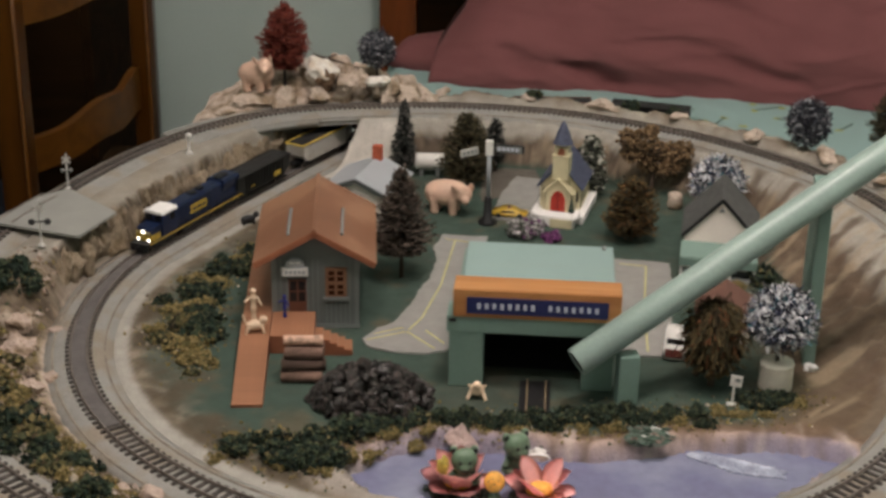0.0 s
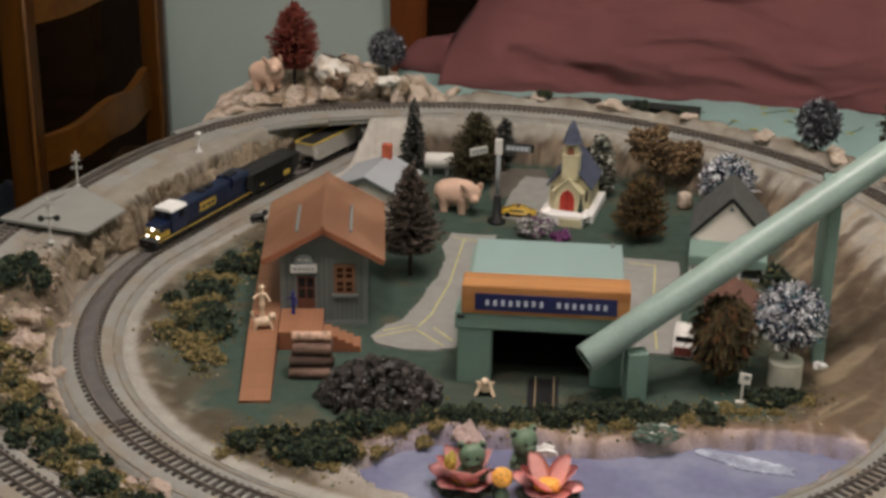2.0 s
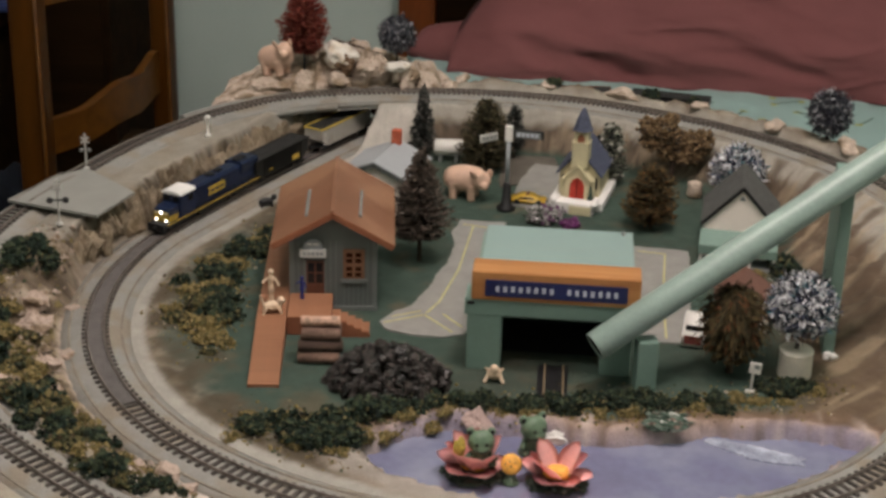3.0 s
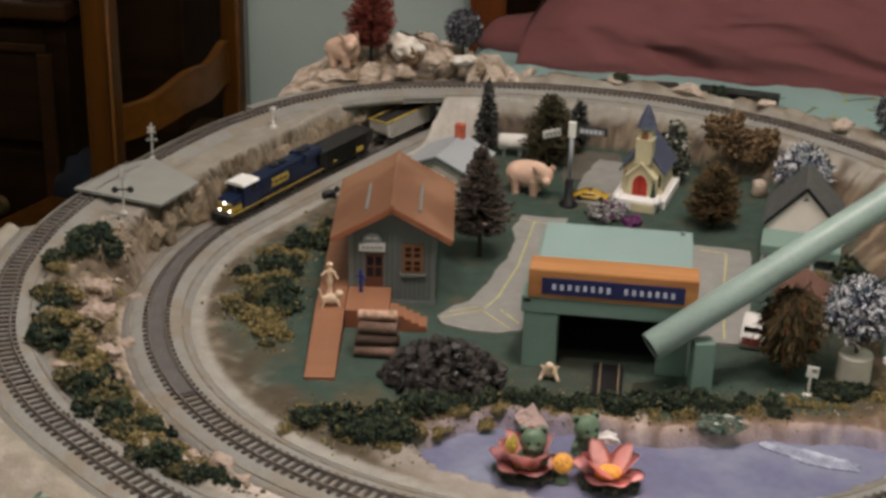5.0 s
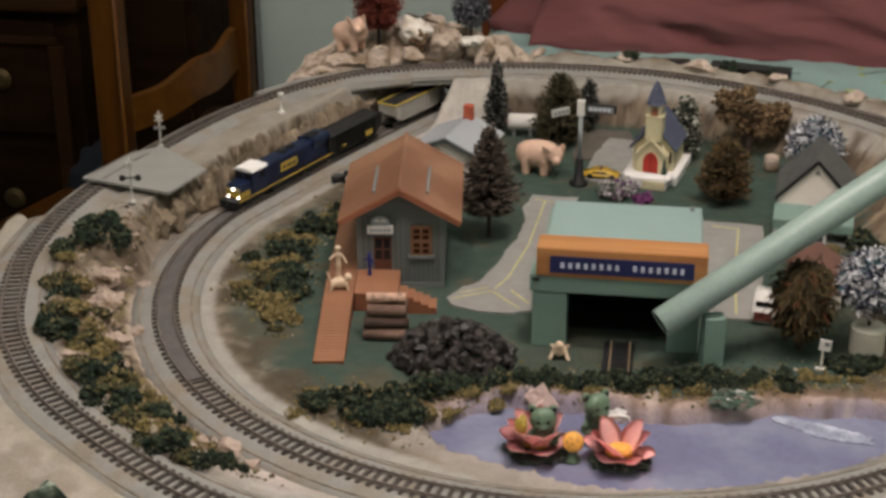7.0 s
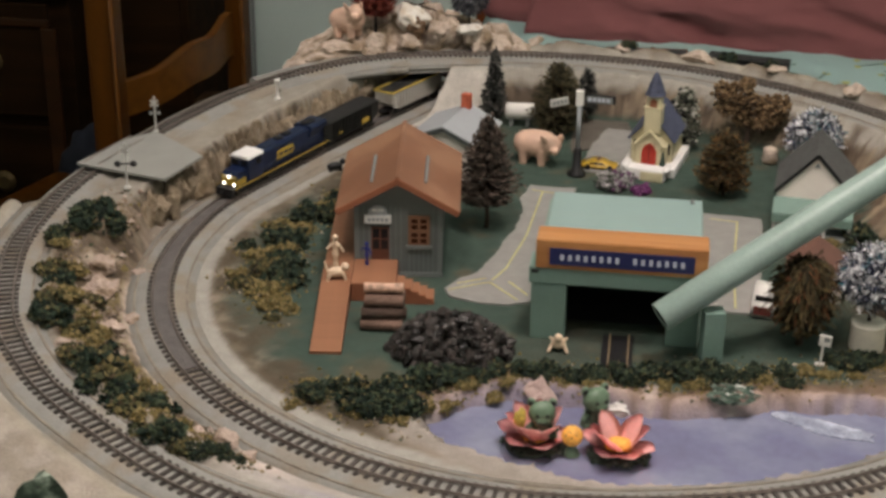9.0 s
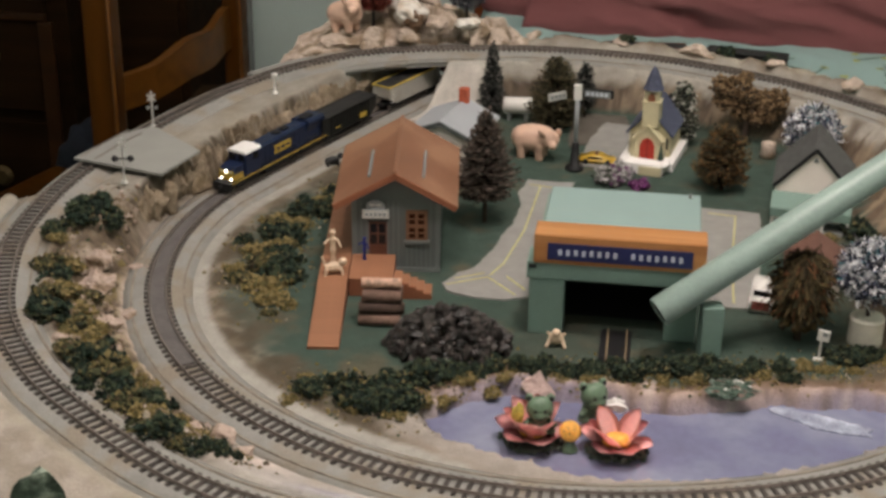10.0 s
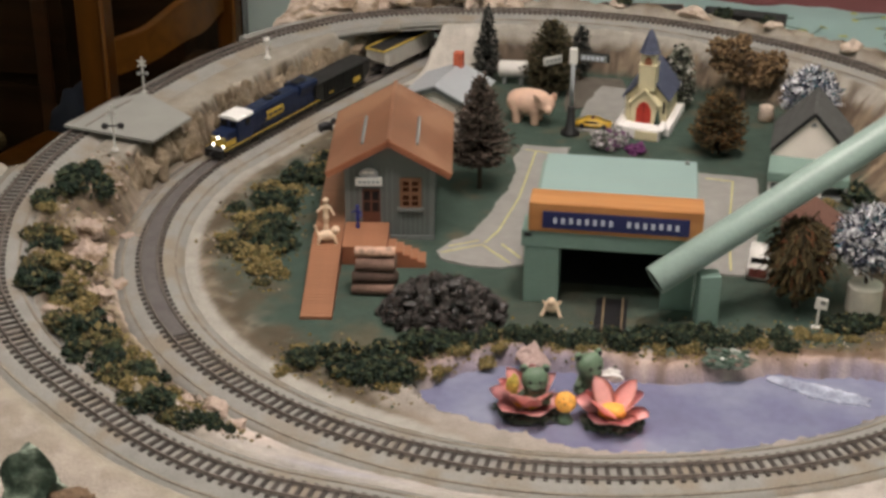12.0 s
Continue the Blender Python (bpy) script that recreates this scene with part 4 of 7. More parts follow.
part("crest", lathe([(0.0078, 0), (0.0078, 0.0016)], 18, m=pose(-0.019, -0.0030, 0.0672, 90, 0, 0), squash=(1.15, 0.95)), M_ZINC, sg)
for k in range(5):
    part("lettering_bar", box(-0.0285 + 0.0041 * k, -0.0256 + 0.0041 * k, -0.0062, -0.0059, 0.0590, 0.0620), M_ZINC, sg)
for k, (x0, x1) in enumerate(((-0.0245, -0.0195), (-0.0185, -0.0135))):
    part("lettering_bar", box(x0, x1, -0.0048, -0.0043, 0.0688, 0.0708), M_SNOW, sg)

plat = thing("platform", (-0.2122, -0.0089, 0), 7.0, "terracotta plastic station platform with a ramp and steps", "platform")
PZ = 0.018
part("deck", box(-0.0410, 0.0, -0.056, -0.0032, 0, PZ, 0.0006), M_RUST, plat)
part("side_deck", box(-0.069, -0.0418, -0.045, 0.125, 0, PZ, 0.0006), M_RUST, plat)
bm = bmesh.new()
vs = [bm.verts.new(v) for v in ((-0.069, -0.160, 0.0), (-0.0418, -0.160, 0.0), (-0.0418, -0.0454, 0.0), (-0.069, -0.0454, 0.0), (-0.069, -0.160, 0.0022), (-0.0418, -0.160, 0.0022), (-0.0418, -0.0454, PZ), (-0.069, -0.0454, PZ))]
for q in ((3, 2, 1, 0), (4, 5, 6, 7), (0, 1, 5, 4), (1, 2, 6, 5), (2, 3, 7, 6), (3, 0, 4, 7)):
    bm.faces.new([vs[i] for i in q])
ramp = part("ramp", bm, M_RUST, plat, "sloping terracotta ramp")
plank = mesh_of("plank", box(-0.0271 / 2, 0.0271 / 2, -0.0021, 0.0021, 0.0, 0.0005), M_PLANK)
tilt = math.degrees(math.atan2(PZ - 0.0022, 0.1146))
for k in range(25):
    t = (k + 0.5) / 25
    part("plank", plank, None, ramp, at=pose(-0.0554, -0.160 + 0.1146 * t, 0.0022 + (PZ - 0.0022) * t + 0.0002, tilt, 0, 0))
for k in range(37):
    part("plank", plank, None, plat, at=pose(-0.0554, -0.0425 + 0.0045 * k, PZ))
deck_plank = mesh_of("plank", box(-0.0021, 0.0021, -0.0528 / 2, 0.0528 / 2, 0.0, 0.0005), M_PLANK)
for k in range(9):
    part("plank", deck_plank, None, plat, at=pose(-0.0388 + 0.00455 * k, -0.0296, PZ))
part("stringer", prism([(0.0004, 0), (0.036, 0), (0.036, 0.002), (0.0004, PZ - 0.001)], -0.0585, -0.056), M_RUST, plat)
for k in range(5):
    h = PZ * (1 - (k + 1) / 5.5)
    part("step", box(0.0004 + 0.0068 * k, 0.0082 + 0.0068 * k, -0.0560, -0.030, 0, h, 0.0003), M_PLANK, plat)
    part("step_end", box(0.0004 + 0.0068 * k, 0.0078 + 0.0068 * k, -0.0605, -0.0587, 0, h + 0.0045, 0.0002), M_RUST, plat)


# ---------- the loading shed ----------
YF = -0.114
shed = thing("loading_shed", (0, 0, 0), label="mint-green loading shed with an orange sign box over its black doorway", category="building")
part("pillar", box(-0.0760, -0.0455, YF, YF + 0.030, 0, 0.0545, 0.0008), M_MINT, shed)
part("pillar", box(0.0430, 0.0700, YF + 0.004, YF + 0.030, 0, 0.0545, 0.0008), M_MINT, shed)
part("side_wall", box(-0.0700, -0.0640, YF + 0.0302, 0.002, 0, 0.0860, 0.0006), M_MINT, shed)
part("side_wall", box(0.0640, 0.0700, YF + 0.0302, 0.002, 0, 0.0860, 0.0006), M_MINT, shed)
part("back_wall", box(-0.0638, 0.0638, -0.0040, 0.002, 0, 0.0860), M_MINT, shed)
part("lintel", box(-0.0785, 0.0725, YF - 0.0015, YF + 0.030, 0.0547, 0.0702, 0.0008), M_MINT, shed)
# black sheets inside stand in for the shed's own shade
part("lining", box(-0.0636, 0.0636, -0.0090, -0.0045, 0.003, 0.0858), M_BLACK, shed, "black sheet painted in for the unlit interior")
part("lining", box(-0.0636, -0.0610, YF + 0.0304, -0.0095, 0.003, 0.0858), M_BLACK, shed, "black sheet painted in for the unlit interior")
part("lining", box(0.0610, 0.0636, YF + 0.0304, -0.0095, 0.003, 0.0858), M_BLACK, shed, "black sheet painted in for the unlit interior")
part("lining", box(-0.0608, 0.0608, YF + 0.0310, -0.0095, 0.0560, 0.0580), M_BLACK, shed, "black sheet painted in for the unlit interior")
part("lining", box(-0.0608, 0.0608, YF + 0.0400, -0.0095, 0.0006, 0.0010), M_BLACK, shed, "black sheet painted in for the unlit interior")
bm = box(-0.0670, 0.0690, YF + 0.0260, 0.0040, 0.0862, 0.0925, 0.001)
roof = part("roof", bm, M_MINTROOF, shed, "flat pale mint roof")
part("roof_fitting", lathe([(0.0018, 0), (0.0022, 0.0015), (0.0009, 0.004)], 10, m=pose(0.060, -0.004, 0.0926)), M_GREYTRIM, roof)
sgn = part("sign_box", box(-0.0728, 0.0745, YF - 0.004, YF + 0.0255, 0.0704, 0.0978, 0.0016), M_ORANGE, shed, "orange varnished wooden sign box")
part("sign_panel", box(-0.0608, 0.0632, YF - 0.0052, YF - 0.0041, 0.0750, 0.0905), M_NAVY, sgn, "navy sign panel with pale lettering")
sp = bpy.data.objects["sign_panel"]
glyph = mesh_of("lettering_bar", box(-0.0016, 0.0016, -0.0058, -0.0053, -0.0026, 0.0026, 0.0006, m=pose(0, YF, 0)), M_LETTER)
x = -0.0500
for word in (8, 7):
    for k in range(word):
        part("lettering_bar", glyph, None, sp, at=pose(x, 0, 0.0828 + random.uniform(-0.0003, 0.0003)))
        x += 0.00675
    x += 0.0085
part("latch", box(-0.0765, -0.0700, YF - 0.0030, YF - 0.0016, 0.0650, 0.0680, 0.0004), M_DARK, shed, "small dark latch")

# pipe and its two props
pipe = thing("mint_pipe", label="long mint-painted plastic pipe sloping down onto two props", category="pipe")
P0, P1 = Vector((0.0368, -0.144, 0.0445)), Vector((0.2502, -0.040, 0.1705))
axis = (P1 - P0).normalized()
end = P0 + axis * 0.52
turn = axis.to_track_quat("Z", "Y").to_matrix().to_4x4()
L = 0.52
prof = [(0.0112, 0.0014), (0.0112, 0.0005), (0.0116, 0.0), (0.0125, 0.0), (0.0131, 0.0006), (0.0131, L * 0.3), (0.0131, L * 0.6), (0.0131, L), (0.011, L)]
bm = lathe(prof, 40, m=Matrix.Translation(P0) @ turn)
bmesh.ops.delete(bm, geom=[q for q in bm.faces if len(q.verts) > 4], context="FACES_ONLY")
part("tube", bm, M_PIPE, pipe, smooth=True)
# inner wall blackened in place of the shade within the pipe
bm = lathe([(0.0112, 0.0015), (0.0110, 0.0800), (0.0002, 0.0805)], 40, m=Matrix.Translation(P0) @ turn)
bmesh.ops.delete(bm, geom=[q for q in bm.faces if len(q.verts) > 4], context="FACES_ONLY")
part("bore", bm, M_BLACK, pipe, "blackened inside of the pipe standing in for shade")
solid("near_prop", box(-0.009, 0.009, -0.006, 0.010, 0, 0.0480, 0.0008, m=pose(0.0825, -0.131, 0, 0, 0, 12)), M_MINT, "short mint-painted wooden prop under the pipe", "prop", group="pipe props")
solid("far_prop", box(-0.0055, 0.0055, 0.0, 0.085, 0, 0.1590, 0.0010, m=pose(0.2535, -0.041, 0, 0, 0, -4)), M_MINT, "tall mint-painted board propping up the pipe", "prop", group="pipe props")


# ---------- the church ----------
ch = thing("church", (0.0170, 0.300, 0), -11.0, "cream plaster church with a navy roof and steeple", "church")
ch.matrix_basis = ch.matrix_basis @ Matrix.Diagonal((0.87, 0.87, 0.91, 1))
part("base", box(-0.034, 0.036, -0.012, 0.085, 0, 0.012, 0.002), M_SNOW, ch, "white snow-covered base")
part("nave", prism([(-0.0265, 0.012), (0.0265, 0.012), (0.0265, 0.040), (0.0, 0.068), (-0.0265, 0.040)], 0.010, 0.080), M_CREAM, ch)
for s in (-1, 1):
    a = math.atan2(0.0285, 0.0265)
    m = Matrix.Translation((0, 0, 0.0705)) @ Matrix.Rotation(s * a, 4, "Y")
    part("roof_panel", box(0 if s > 0 else -0.044, 0.044 if s > 0 else 0, 0.006, 0.084, -0.001, 0.0015, 0.0004, m=m), M_SLATE, ch, "navy slate roof")
part("porch", prism([(-0.0165, 0.012), (0.0165, 0.012), (0.0165, 0.036), (0.0, 0.052), (-0.0165, 0.036)], -0.004, 0.0098), M_CREAM, ch)
for s in (-1, 1):
    a = math.atan2(0.017, 0.0165)
    m = Matrix.Translation((0, 0, 0.0545)) @ Matrix.Rotation(s * a, 4, "Y")
    part("porch_roof", box(0 if s > 0 else -0.027, 0.027 if s > 0 else 0, -0.0065, 0.0096, -0.001, 0.0012, 0.0004, m=m), M_CREAM, ch)
    part("side_window", prism([(s * 0.022 - 0.002, 0.022), (s * 0.022 + 0.002, 0.022), (s * 0.022 + 0.002, 0.034), (s * 0.022, 0.038), (s * 0.022 - 0.002, 0.034)], 0.0088, 0.0099), M_GLASS, ch)
    part("buttress", box(s * 0.0195 - 0.002, s * 0.0195 + 0.002, -0.002, 0.0096, 0.012, 0.036, 0.0005), M_CREAM, ch)
dd = part("door", prism([(-0.0095, 0.0125), (0.0095, 0.0125), (0.0095, 0.029), (0.006, 0.036), (0.0, 0.0395), (-0.006, 0.036), (-0.0095, 0.029)], -0.0052, -0.0042), M_RED, ch, "red arched double door")
part("door_seam", box(-0.0003, 0.0003, -0.0056, -0.0053, 0.013, 0.038), M_BLACK, dd)
tw = part("tower", box(-0.0095, 0.0115, -0.002, 0.018, 0.052, 0.0830, 0.0005), M_CREAM, ch)
part("belfry", box(-0.0080, 0.0100, 0.000, 0.016, 0.0832, 0.0980, 0.0005), M_CREAM, ch)
part("belfry_arch", prism([(-0.0035, 0.0835), (0.0055, 0.0835), (0.0055, 0.091), (0.001, 0.0955), (-0.0035, 0.091)], -0.0012, -0.0003), M_RUST, ch, "rust-coloured louvred arch")
part("cornice", box(-0.0105, 0.0125, -0.0028, 0.0185, 0.0826, 0.0842, 0.0004), M_CREAM, ch)
part("spire", lathe([(0.0138, 0.0982), (0.0116, 0.1020), (0.0085, 0.1120), (0.0035, 0.1230), (0.0006, 0.1270)], 8, m=pose(0.001, 0.008, 0, 0, 0, 22.5)), M_SLATE, ch, "pointed navy spire")
steps = part("front_step", box(-0.026, 0.027, -0.030, -0.0125, 0, 0.0150, 0.0022), M_SNOW, ch, "white plaster step block")
part("step_face", box(-0.004, 0.0245, -0.0318, -0.0302, 0.0005, 0.0115, 0.0004), M_CREAM, steps)
for s in (-1, 1):
    part("snow_drift", ball((s * 0.026 + 0.001, -0.018, 0.014), 0.007, None, 2, (0.8, 2.2, 0.6), 0.3, seed=s), M_SNOW, steps, smooth=True)
M_FIR = mat("dark_fir", (0.03, 0.055, 0.04), 0.8, island=0.4)
part("little_fir", lathe([(0.0035, 0.0125), (0.0042, 0.016), (0.0026, 0.02), (0.0032, 0.0205), (0.0015, 0.026), (0.0020, 0.0265), (0.0003, 0.033)], 9, m=pose(0.0185, -0.0065, 0)), M_FIR, ch)


# ---------- the little houses ----------
hs = thing("cottage", (0.1865, 0.170, 0), -6.0, "small ivory cottage with a dark shingle roof and a mint porch", "house")
part("wall", prism([(-0.0375, 0), (0.0375, 0), (0.0375, 0.0385), (0.0, 0.0788), (-0.0375, 0.0385)], 0, 0.070), M_IVORY, hs)
for s in (-1, 1):
    a = math.atan2(0.0430, 0.0400)
    m = Matrix.Translation((0, 0, 0.0820)) @ Matrix.Rotation(s * a, 4, "Y")
    part("roof_panel", box(0 if s > 0 else -0.0585, 0.0585 if s > 0 else 0, -0.0018, 0.076, -0.002, 0.0014, 0.0004, m=m), M_SHINGLE, hs, "dark grey shingles")
    part("barge_board", box(0 if s > 0 else -0.0587, 0.0587 if s > 0 else 0, -0.0030, -0.0019, -0.0022, 0.0012, 0.0002, m=m), M_DARK, hs)
part("vent", prism([(-0.003, 0.068), (0.003, 0.068), (0.0, 0.073)], -0.0012, -0.0002), M_GREYTRIM, hs)
part("porch_roof", box(-0.0400, 0.0400, -0.026, 0.0, -0.0020, 0.0, 0.0004, m=pose(0, -0.0005, 0.0335, 20, 0, 0)), M_MINT, hs, "mint porch roof")
part("porch_fascia", box(-0.0400, 0.0400, -0.0262, -0.0245, 0.0150, 0.0238, 0.0003), M_MINT, hs)
for x in (-0.0375, -0.012, 0.013, 0.0375):
    part("porch_post", box(x - 0.0014, x + 0.0014, -0.0250, -0.0225, 0.0, 0.0200), M_WHITE, hs)
part("porch_floor", box(-0.0390, 0.0390, -0.027, -0.0004, 0.0, 0.003), M_GREYTRIM, hs)
part("front_door", box(-0.006, 0.006, -0.0016, -0.0002, 0.003, 0.022), M_DARK, hs)
for x in (-0.022, 0.022):
    part("window", box(x - 0.006, x + 0.006, -0.0014, -0.0002, 0.010, 0.022), M_GLASS, hs)

gs = thing("grey_house", (-0.1974, 0.2765, 0), -13.4, "small white house with a pale grey roof and red chimney", "house")
part("wall", prism([(-0.033, 0), (0.033, 0), (0.033, 0.0455), (0.0, 0.0590), (-0.033, 0.0455)], -0.034, 0.036), M_IVORY, gs)
for s in (-1, 1):
    m = Matrix.Translation((0, 0, 0.0625)) @ Matrix.Rotation(s * math.atan2(0.0170, 0.0405), 4, "Y")
    part("roof_panel", box(0 if s > 0 else -0.0440, 0.0440 if s > 0 else 0, -0.041, 0.041, -0.0016, 0.0008, 0.0004, m=m), M_ZINC, gs, "smooth pale grey roof")
    part("gable_trim", box(0 if s > 0 else -0.0438, 0.0438 if s > 0 else 0, -0.0395, -0.0345, -0.0062, -0.0018, 0.0002, m=m), M_GREYWALL, gs, "dark gable trim")
part("chimney", box(-0.004, 0.006, 0.026, 0.035, 0.052, 0.0780, 0.0006), M_CHIM, gs, "red brick chimney")
part("window", box(0.0331, 0.0336, -0.012, 0.006, 0.018, 0.034), M_GLASS, gs)

M_FADED = mat("faded_brown_roof", (0.15, 0.075, 0.055), 0.8, vary=0.15, scale=60)
bs = thing("brown_roofed_shed", (0.180, 0.020, 0), -5.0, "small shed with a faded brown roof behind the bush", "shed")
part("wall", box(-0.024, 0.024, -0.020, 0.025, 0, 0.030), M_IVORY, bs)
for s in (-1, 1):
    m = Matrix.Translation((0, 0, 0.046)) @ Matrix.Rotation(s * 0.55, 4, "Y")
    part("roof_panel", box(0 if s > 0 else -0.034, 0.034 if s > 0 else 0, -0.024, 0.029, -0.0015, 0.0, 0.0003, m=m), M_FADED, bs, "faded red-brown roof")
part("gable", prism([(-0.024, 0.0302), (0.024, 0.0302), (0.0, 0.0445)], -0.019, -0.017), M_IVORY, bs)


def toy_car(name, at, turn, paint, label, L=0.041, W=0.018, H=0.0102, lift=0.002):
    car = thing(name, at, turn, label, "car")
    out = [(-L / 2, 0.002), (L / 2, 0.002), (L / 2, H * 0.52), (L * 0.26, H * 0.6), (L * 0.13, H * 0.97), (-L * 0.2, H), (-L * 0.34, H * 0.62), (-L / 2, H * 0.56)]
    bm = prism(out, -W / 2, W / 2)
    bmesh.ops.bevel(bm, geom=bm.edges[:], offset=0.0010, segments=2, affect="EDGES")
    part("body", bm, paint, car, smooth=True)
    part("glazing", prism([(-L * 0.27, H * 0.70), (L * 0.185, H * 0.70), (L * 0.115, H * 0.88), (-L * 0.2, H * 0.90)], -W / 2 - 0.0002, W / 2 + 0.0002), M_GLASS, car, "dark windows")
    for x in (-L * 0.3, L * 0.3):
        for s in (-1, 1):
            wh = part("wheel", lathe([(0.0020, 0), (0.0032, 0.0002), (0.0032, 0.0018), (0.0020, 0.002)], 14, m=pose(x, s * (W / 2 - 0.0008) + 0.001, 0.0032, 90, 0, 0)), M_DARK, car)
    for s in (-1, 1):
        part("headlight", ball((L / 2, s * W * 0.33, H * 0.4), 0.0011, None, 1), M_WHITE, car)
    return car


taxi = toy_car("taxi", (-0.0375, 0.300, 0.0016), -4, M_YELLOW, "small yellow toy taxi parked beside the church")
part("roof_sign", box(-0.003, 0.001, -0.004, 0.004, 0.0101, 0.0114, 0.0004), M_DOOR, taxi)
camper = toy_car("white_van", (0.1330, -0.022, 0.0), 80, M_WHITE, "white and red toy van parked by the bush", 0.050, 0.021, 0.026)
part("red_panel", box(-0.021, 0.018, 0.0106, 0.0111, 0.006, 0.0125), M_VANRED, camper)
part("rear_panel", box(-0.0256, -0.0250, -0.008, 0.008, 0.005, 0.0135), M_VANRED, camper)
part("rear_window", box(-0.0190, -0.0178, -0.0075, 0.0075, 0.016, 0.021), M_GLASS, camper)


# ---------- painted roads ----------
def road(name, outline, z1, lines, label):
    r = thing(name, label=label, category="road", kind="structure")
    rag = []
    for (x0, y0), (x1, y1) in zip(outline, outline[1:] + outline[:1]):
        n = max(2, int(math.hypot(x1 - x0, y1 - y0) / 0.006))
        for k in range(n):
            x, y = x0 + (x1 - x0) * k / n, y0 + (y1 - y0) * k / n
            rag.append((x + 0.0030 * noise.noise((x * 90, y * 90, 1)), y + 0.0030 * noise.noise((x * 90, y * 90, 7))))
    part("road_surface", slab(rag, -0.002, z1), M_ROAD, r)
    for (x0, y0), (x1, y1) in lines:
        d = Vector((x1 - x0, y1 - y0, 0)).normalized() * 0.0009
        n = Vector((-d.y, d.x, 0))
        part("yellow_line", slab([(x0 - n.x, y0 - n.y), (x1 - n.x, y1 - n.y), (x1 + n.x, y1 + n.y), (x0 + n.x, y0 + n.y)], z1, z1 + 0.0003), M_LINE, r)
    return r


road("road_west", [(-0.164, -0.032), (-0.158, -0.046), (-0.130, -0.056), (-0.100, -0.056), (-0.084, -0.048), (-0.074, -0.030), (-0.074, 0.020), (-0.066, 0.12), (-0.060, 0.236), (-0.108, 0.236), (-0.117, 0.20), (-0.110, 0.165), (-0.113, 0.12), (-0.128, 0.045), (-0.138, 0.008), (-0.155, -0.012)], 0.0018,
     [((-0.106, 0.223), (-0.072, 0.215)), ((-0.094, 0.219), (-0.100, 0.10)), ((-0.100, 0.10), (-0.112, 0.02)), ((-0.112, 0.02), (-0.122, -0.008)), ((-0.124, -0.012), (-0.160, -0.034)), ((-0.124, -0.012), (-0.094, -0.046)), ((-0.106, -0.008), (-0.086, -0.034)), ((-0.128, -0.004), (-0.154, -0.020))], "grey painted road with yellow lines")
road("road_east", [(0.073, 0.19), (0.138, 0.184), (0.136, 0.10), (0.128, -0.02), (0.118, -0.038), (0.102, -0.040), (0.0715, -0.03)], 0.0018, [((0.084, 0.176), (0.112, 0.172)), ((0.112, 0.172), (0.106, 0.06)), ((0.106, 0.06), (0.106, -0.03))], "grey painted road with a yellow line")
road("church_road", [(-0.060, 0.290), (-0.012, 0.285), (-0.004, 0.37), (0.004, 0.425), (-0.035, 0.430), (-0.052, 0.36)], 0.0016, [], "grey gravel patch beside the church")


rb = road("dark_gravel", [(-0.072, 0.345), (-0.050, 0.360), (-0.034, 0.425), (-0.006, 0.425), (-0.012, 0.462), (-0.070, 0.470), (-0.076, 0.40)], 0.0012, [], "dark grey-brown gravel behind the street sign")
bpy.data.objects[rb.children[0].name].data.materials[0] = mat("dark_gravel", (0.105, 0.092, 0.075), 0.9, vary=0.2, scale=60, bump=0.5, fine=800)


# ---------- street sign ----------
ss = thing("street_sign", (-0.0618, 0.279, 0), label="tall grey street sign post with two arms", category="street sign")
part("base", lathe([(0.0105, 0), (0.0105, 0.003), (0.0055, 0.006), (0.0042, 0.030), (0.0026, 0.033)], 16), M_DARK, ss, "black cast base", True)
part("pole", rod((0, 0, 0.033), (0, 0, 0.088), 0.0024, 12), M_ZINC, ss, smooth=True)
part("head", box(-0.0042, 0.0042, -0.003, 0.003, 0.0810, 0.0985, 0.0008), M_WHITE, ss, "white sign head")
arm = part("sign_blade", box(0.006, 0.039, -0.0012, 0.0012, 0.0855, 0.0950, 0.0004, m=pose(0, 0, 0, 0, 0, -6)), M_DARK, ss, "black blade with a grey face")
part("face", box(0.0075, 0.0360, -0.0017, -0.0013, 0.0862, 0.0932, m=pose(0, 0, 0, 0, 0, -6)), M_GREYTRIM, arm)
for k in range(5):
    part("lettering_bar", box(0.0095 + 0.0050 * k, 0.0128 + 0.0050 * k, -0.0021, -0.0018, 0.0878, 0.0918, m=pose(0, 0, 0, 0, 0, -6)), M_LETTER, arm)
arm = part("sign_blade", box(-0.0250, -0.0043, -0.0012, 0.0012, 0.0850, 0.0935, 0.0004, m=pose(0, 0, 0, 0, -6, 25)), M_POST, ss, "pale blade")
for k in range(4):
    part("lettering_bar", box(-0.0225 + 0.0045 * k, -0.0195 + 0.0045 * k, -0.0016, -0.0013, 0.0872, 0.0914, m=pose(0, 0, 0, 0, -6, 25)), M_GREYTRIM, arm)

# small white post sign by the pond
sm = thing("post_sign", (0.176, -0.124, height(0.176, -0.124)), label="tiny white post sign standing near the pond", category="sign")
part("post", rod((0, 0, 0), (0.0008, 0, 0.026), 0.0011, 8), M_WHITE, sm)
part("foot", box(-0.0045, 0.003, -0.0025, 0.0025, 0, 0.0016, 0.0004), M_WHITE, sm)
part("plate", box(-0.0048, 0.0055, -0.0008, 0.0008, 0.0185, 0.0290, 0.0003, m=pose(0, 0, 0, 0, 4, -8)), M_WHITE, sm)
part("dark_mark", box(-0.0005, 0.0040, -0.0012, -0.0009, 0.0235, 0.0270, m=pose(0, 0, 0, 0, 4, -8)), M_GREYTRIM, sm)

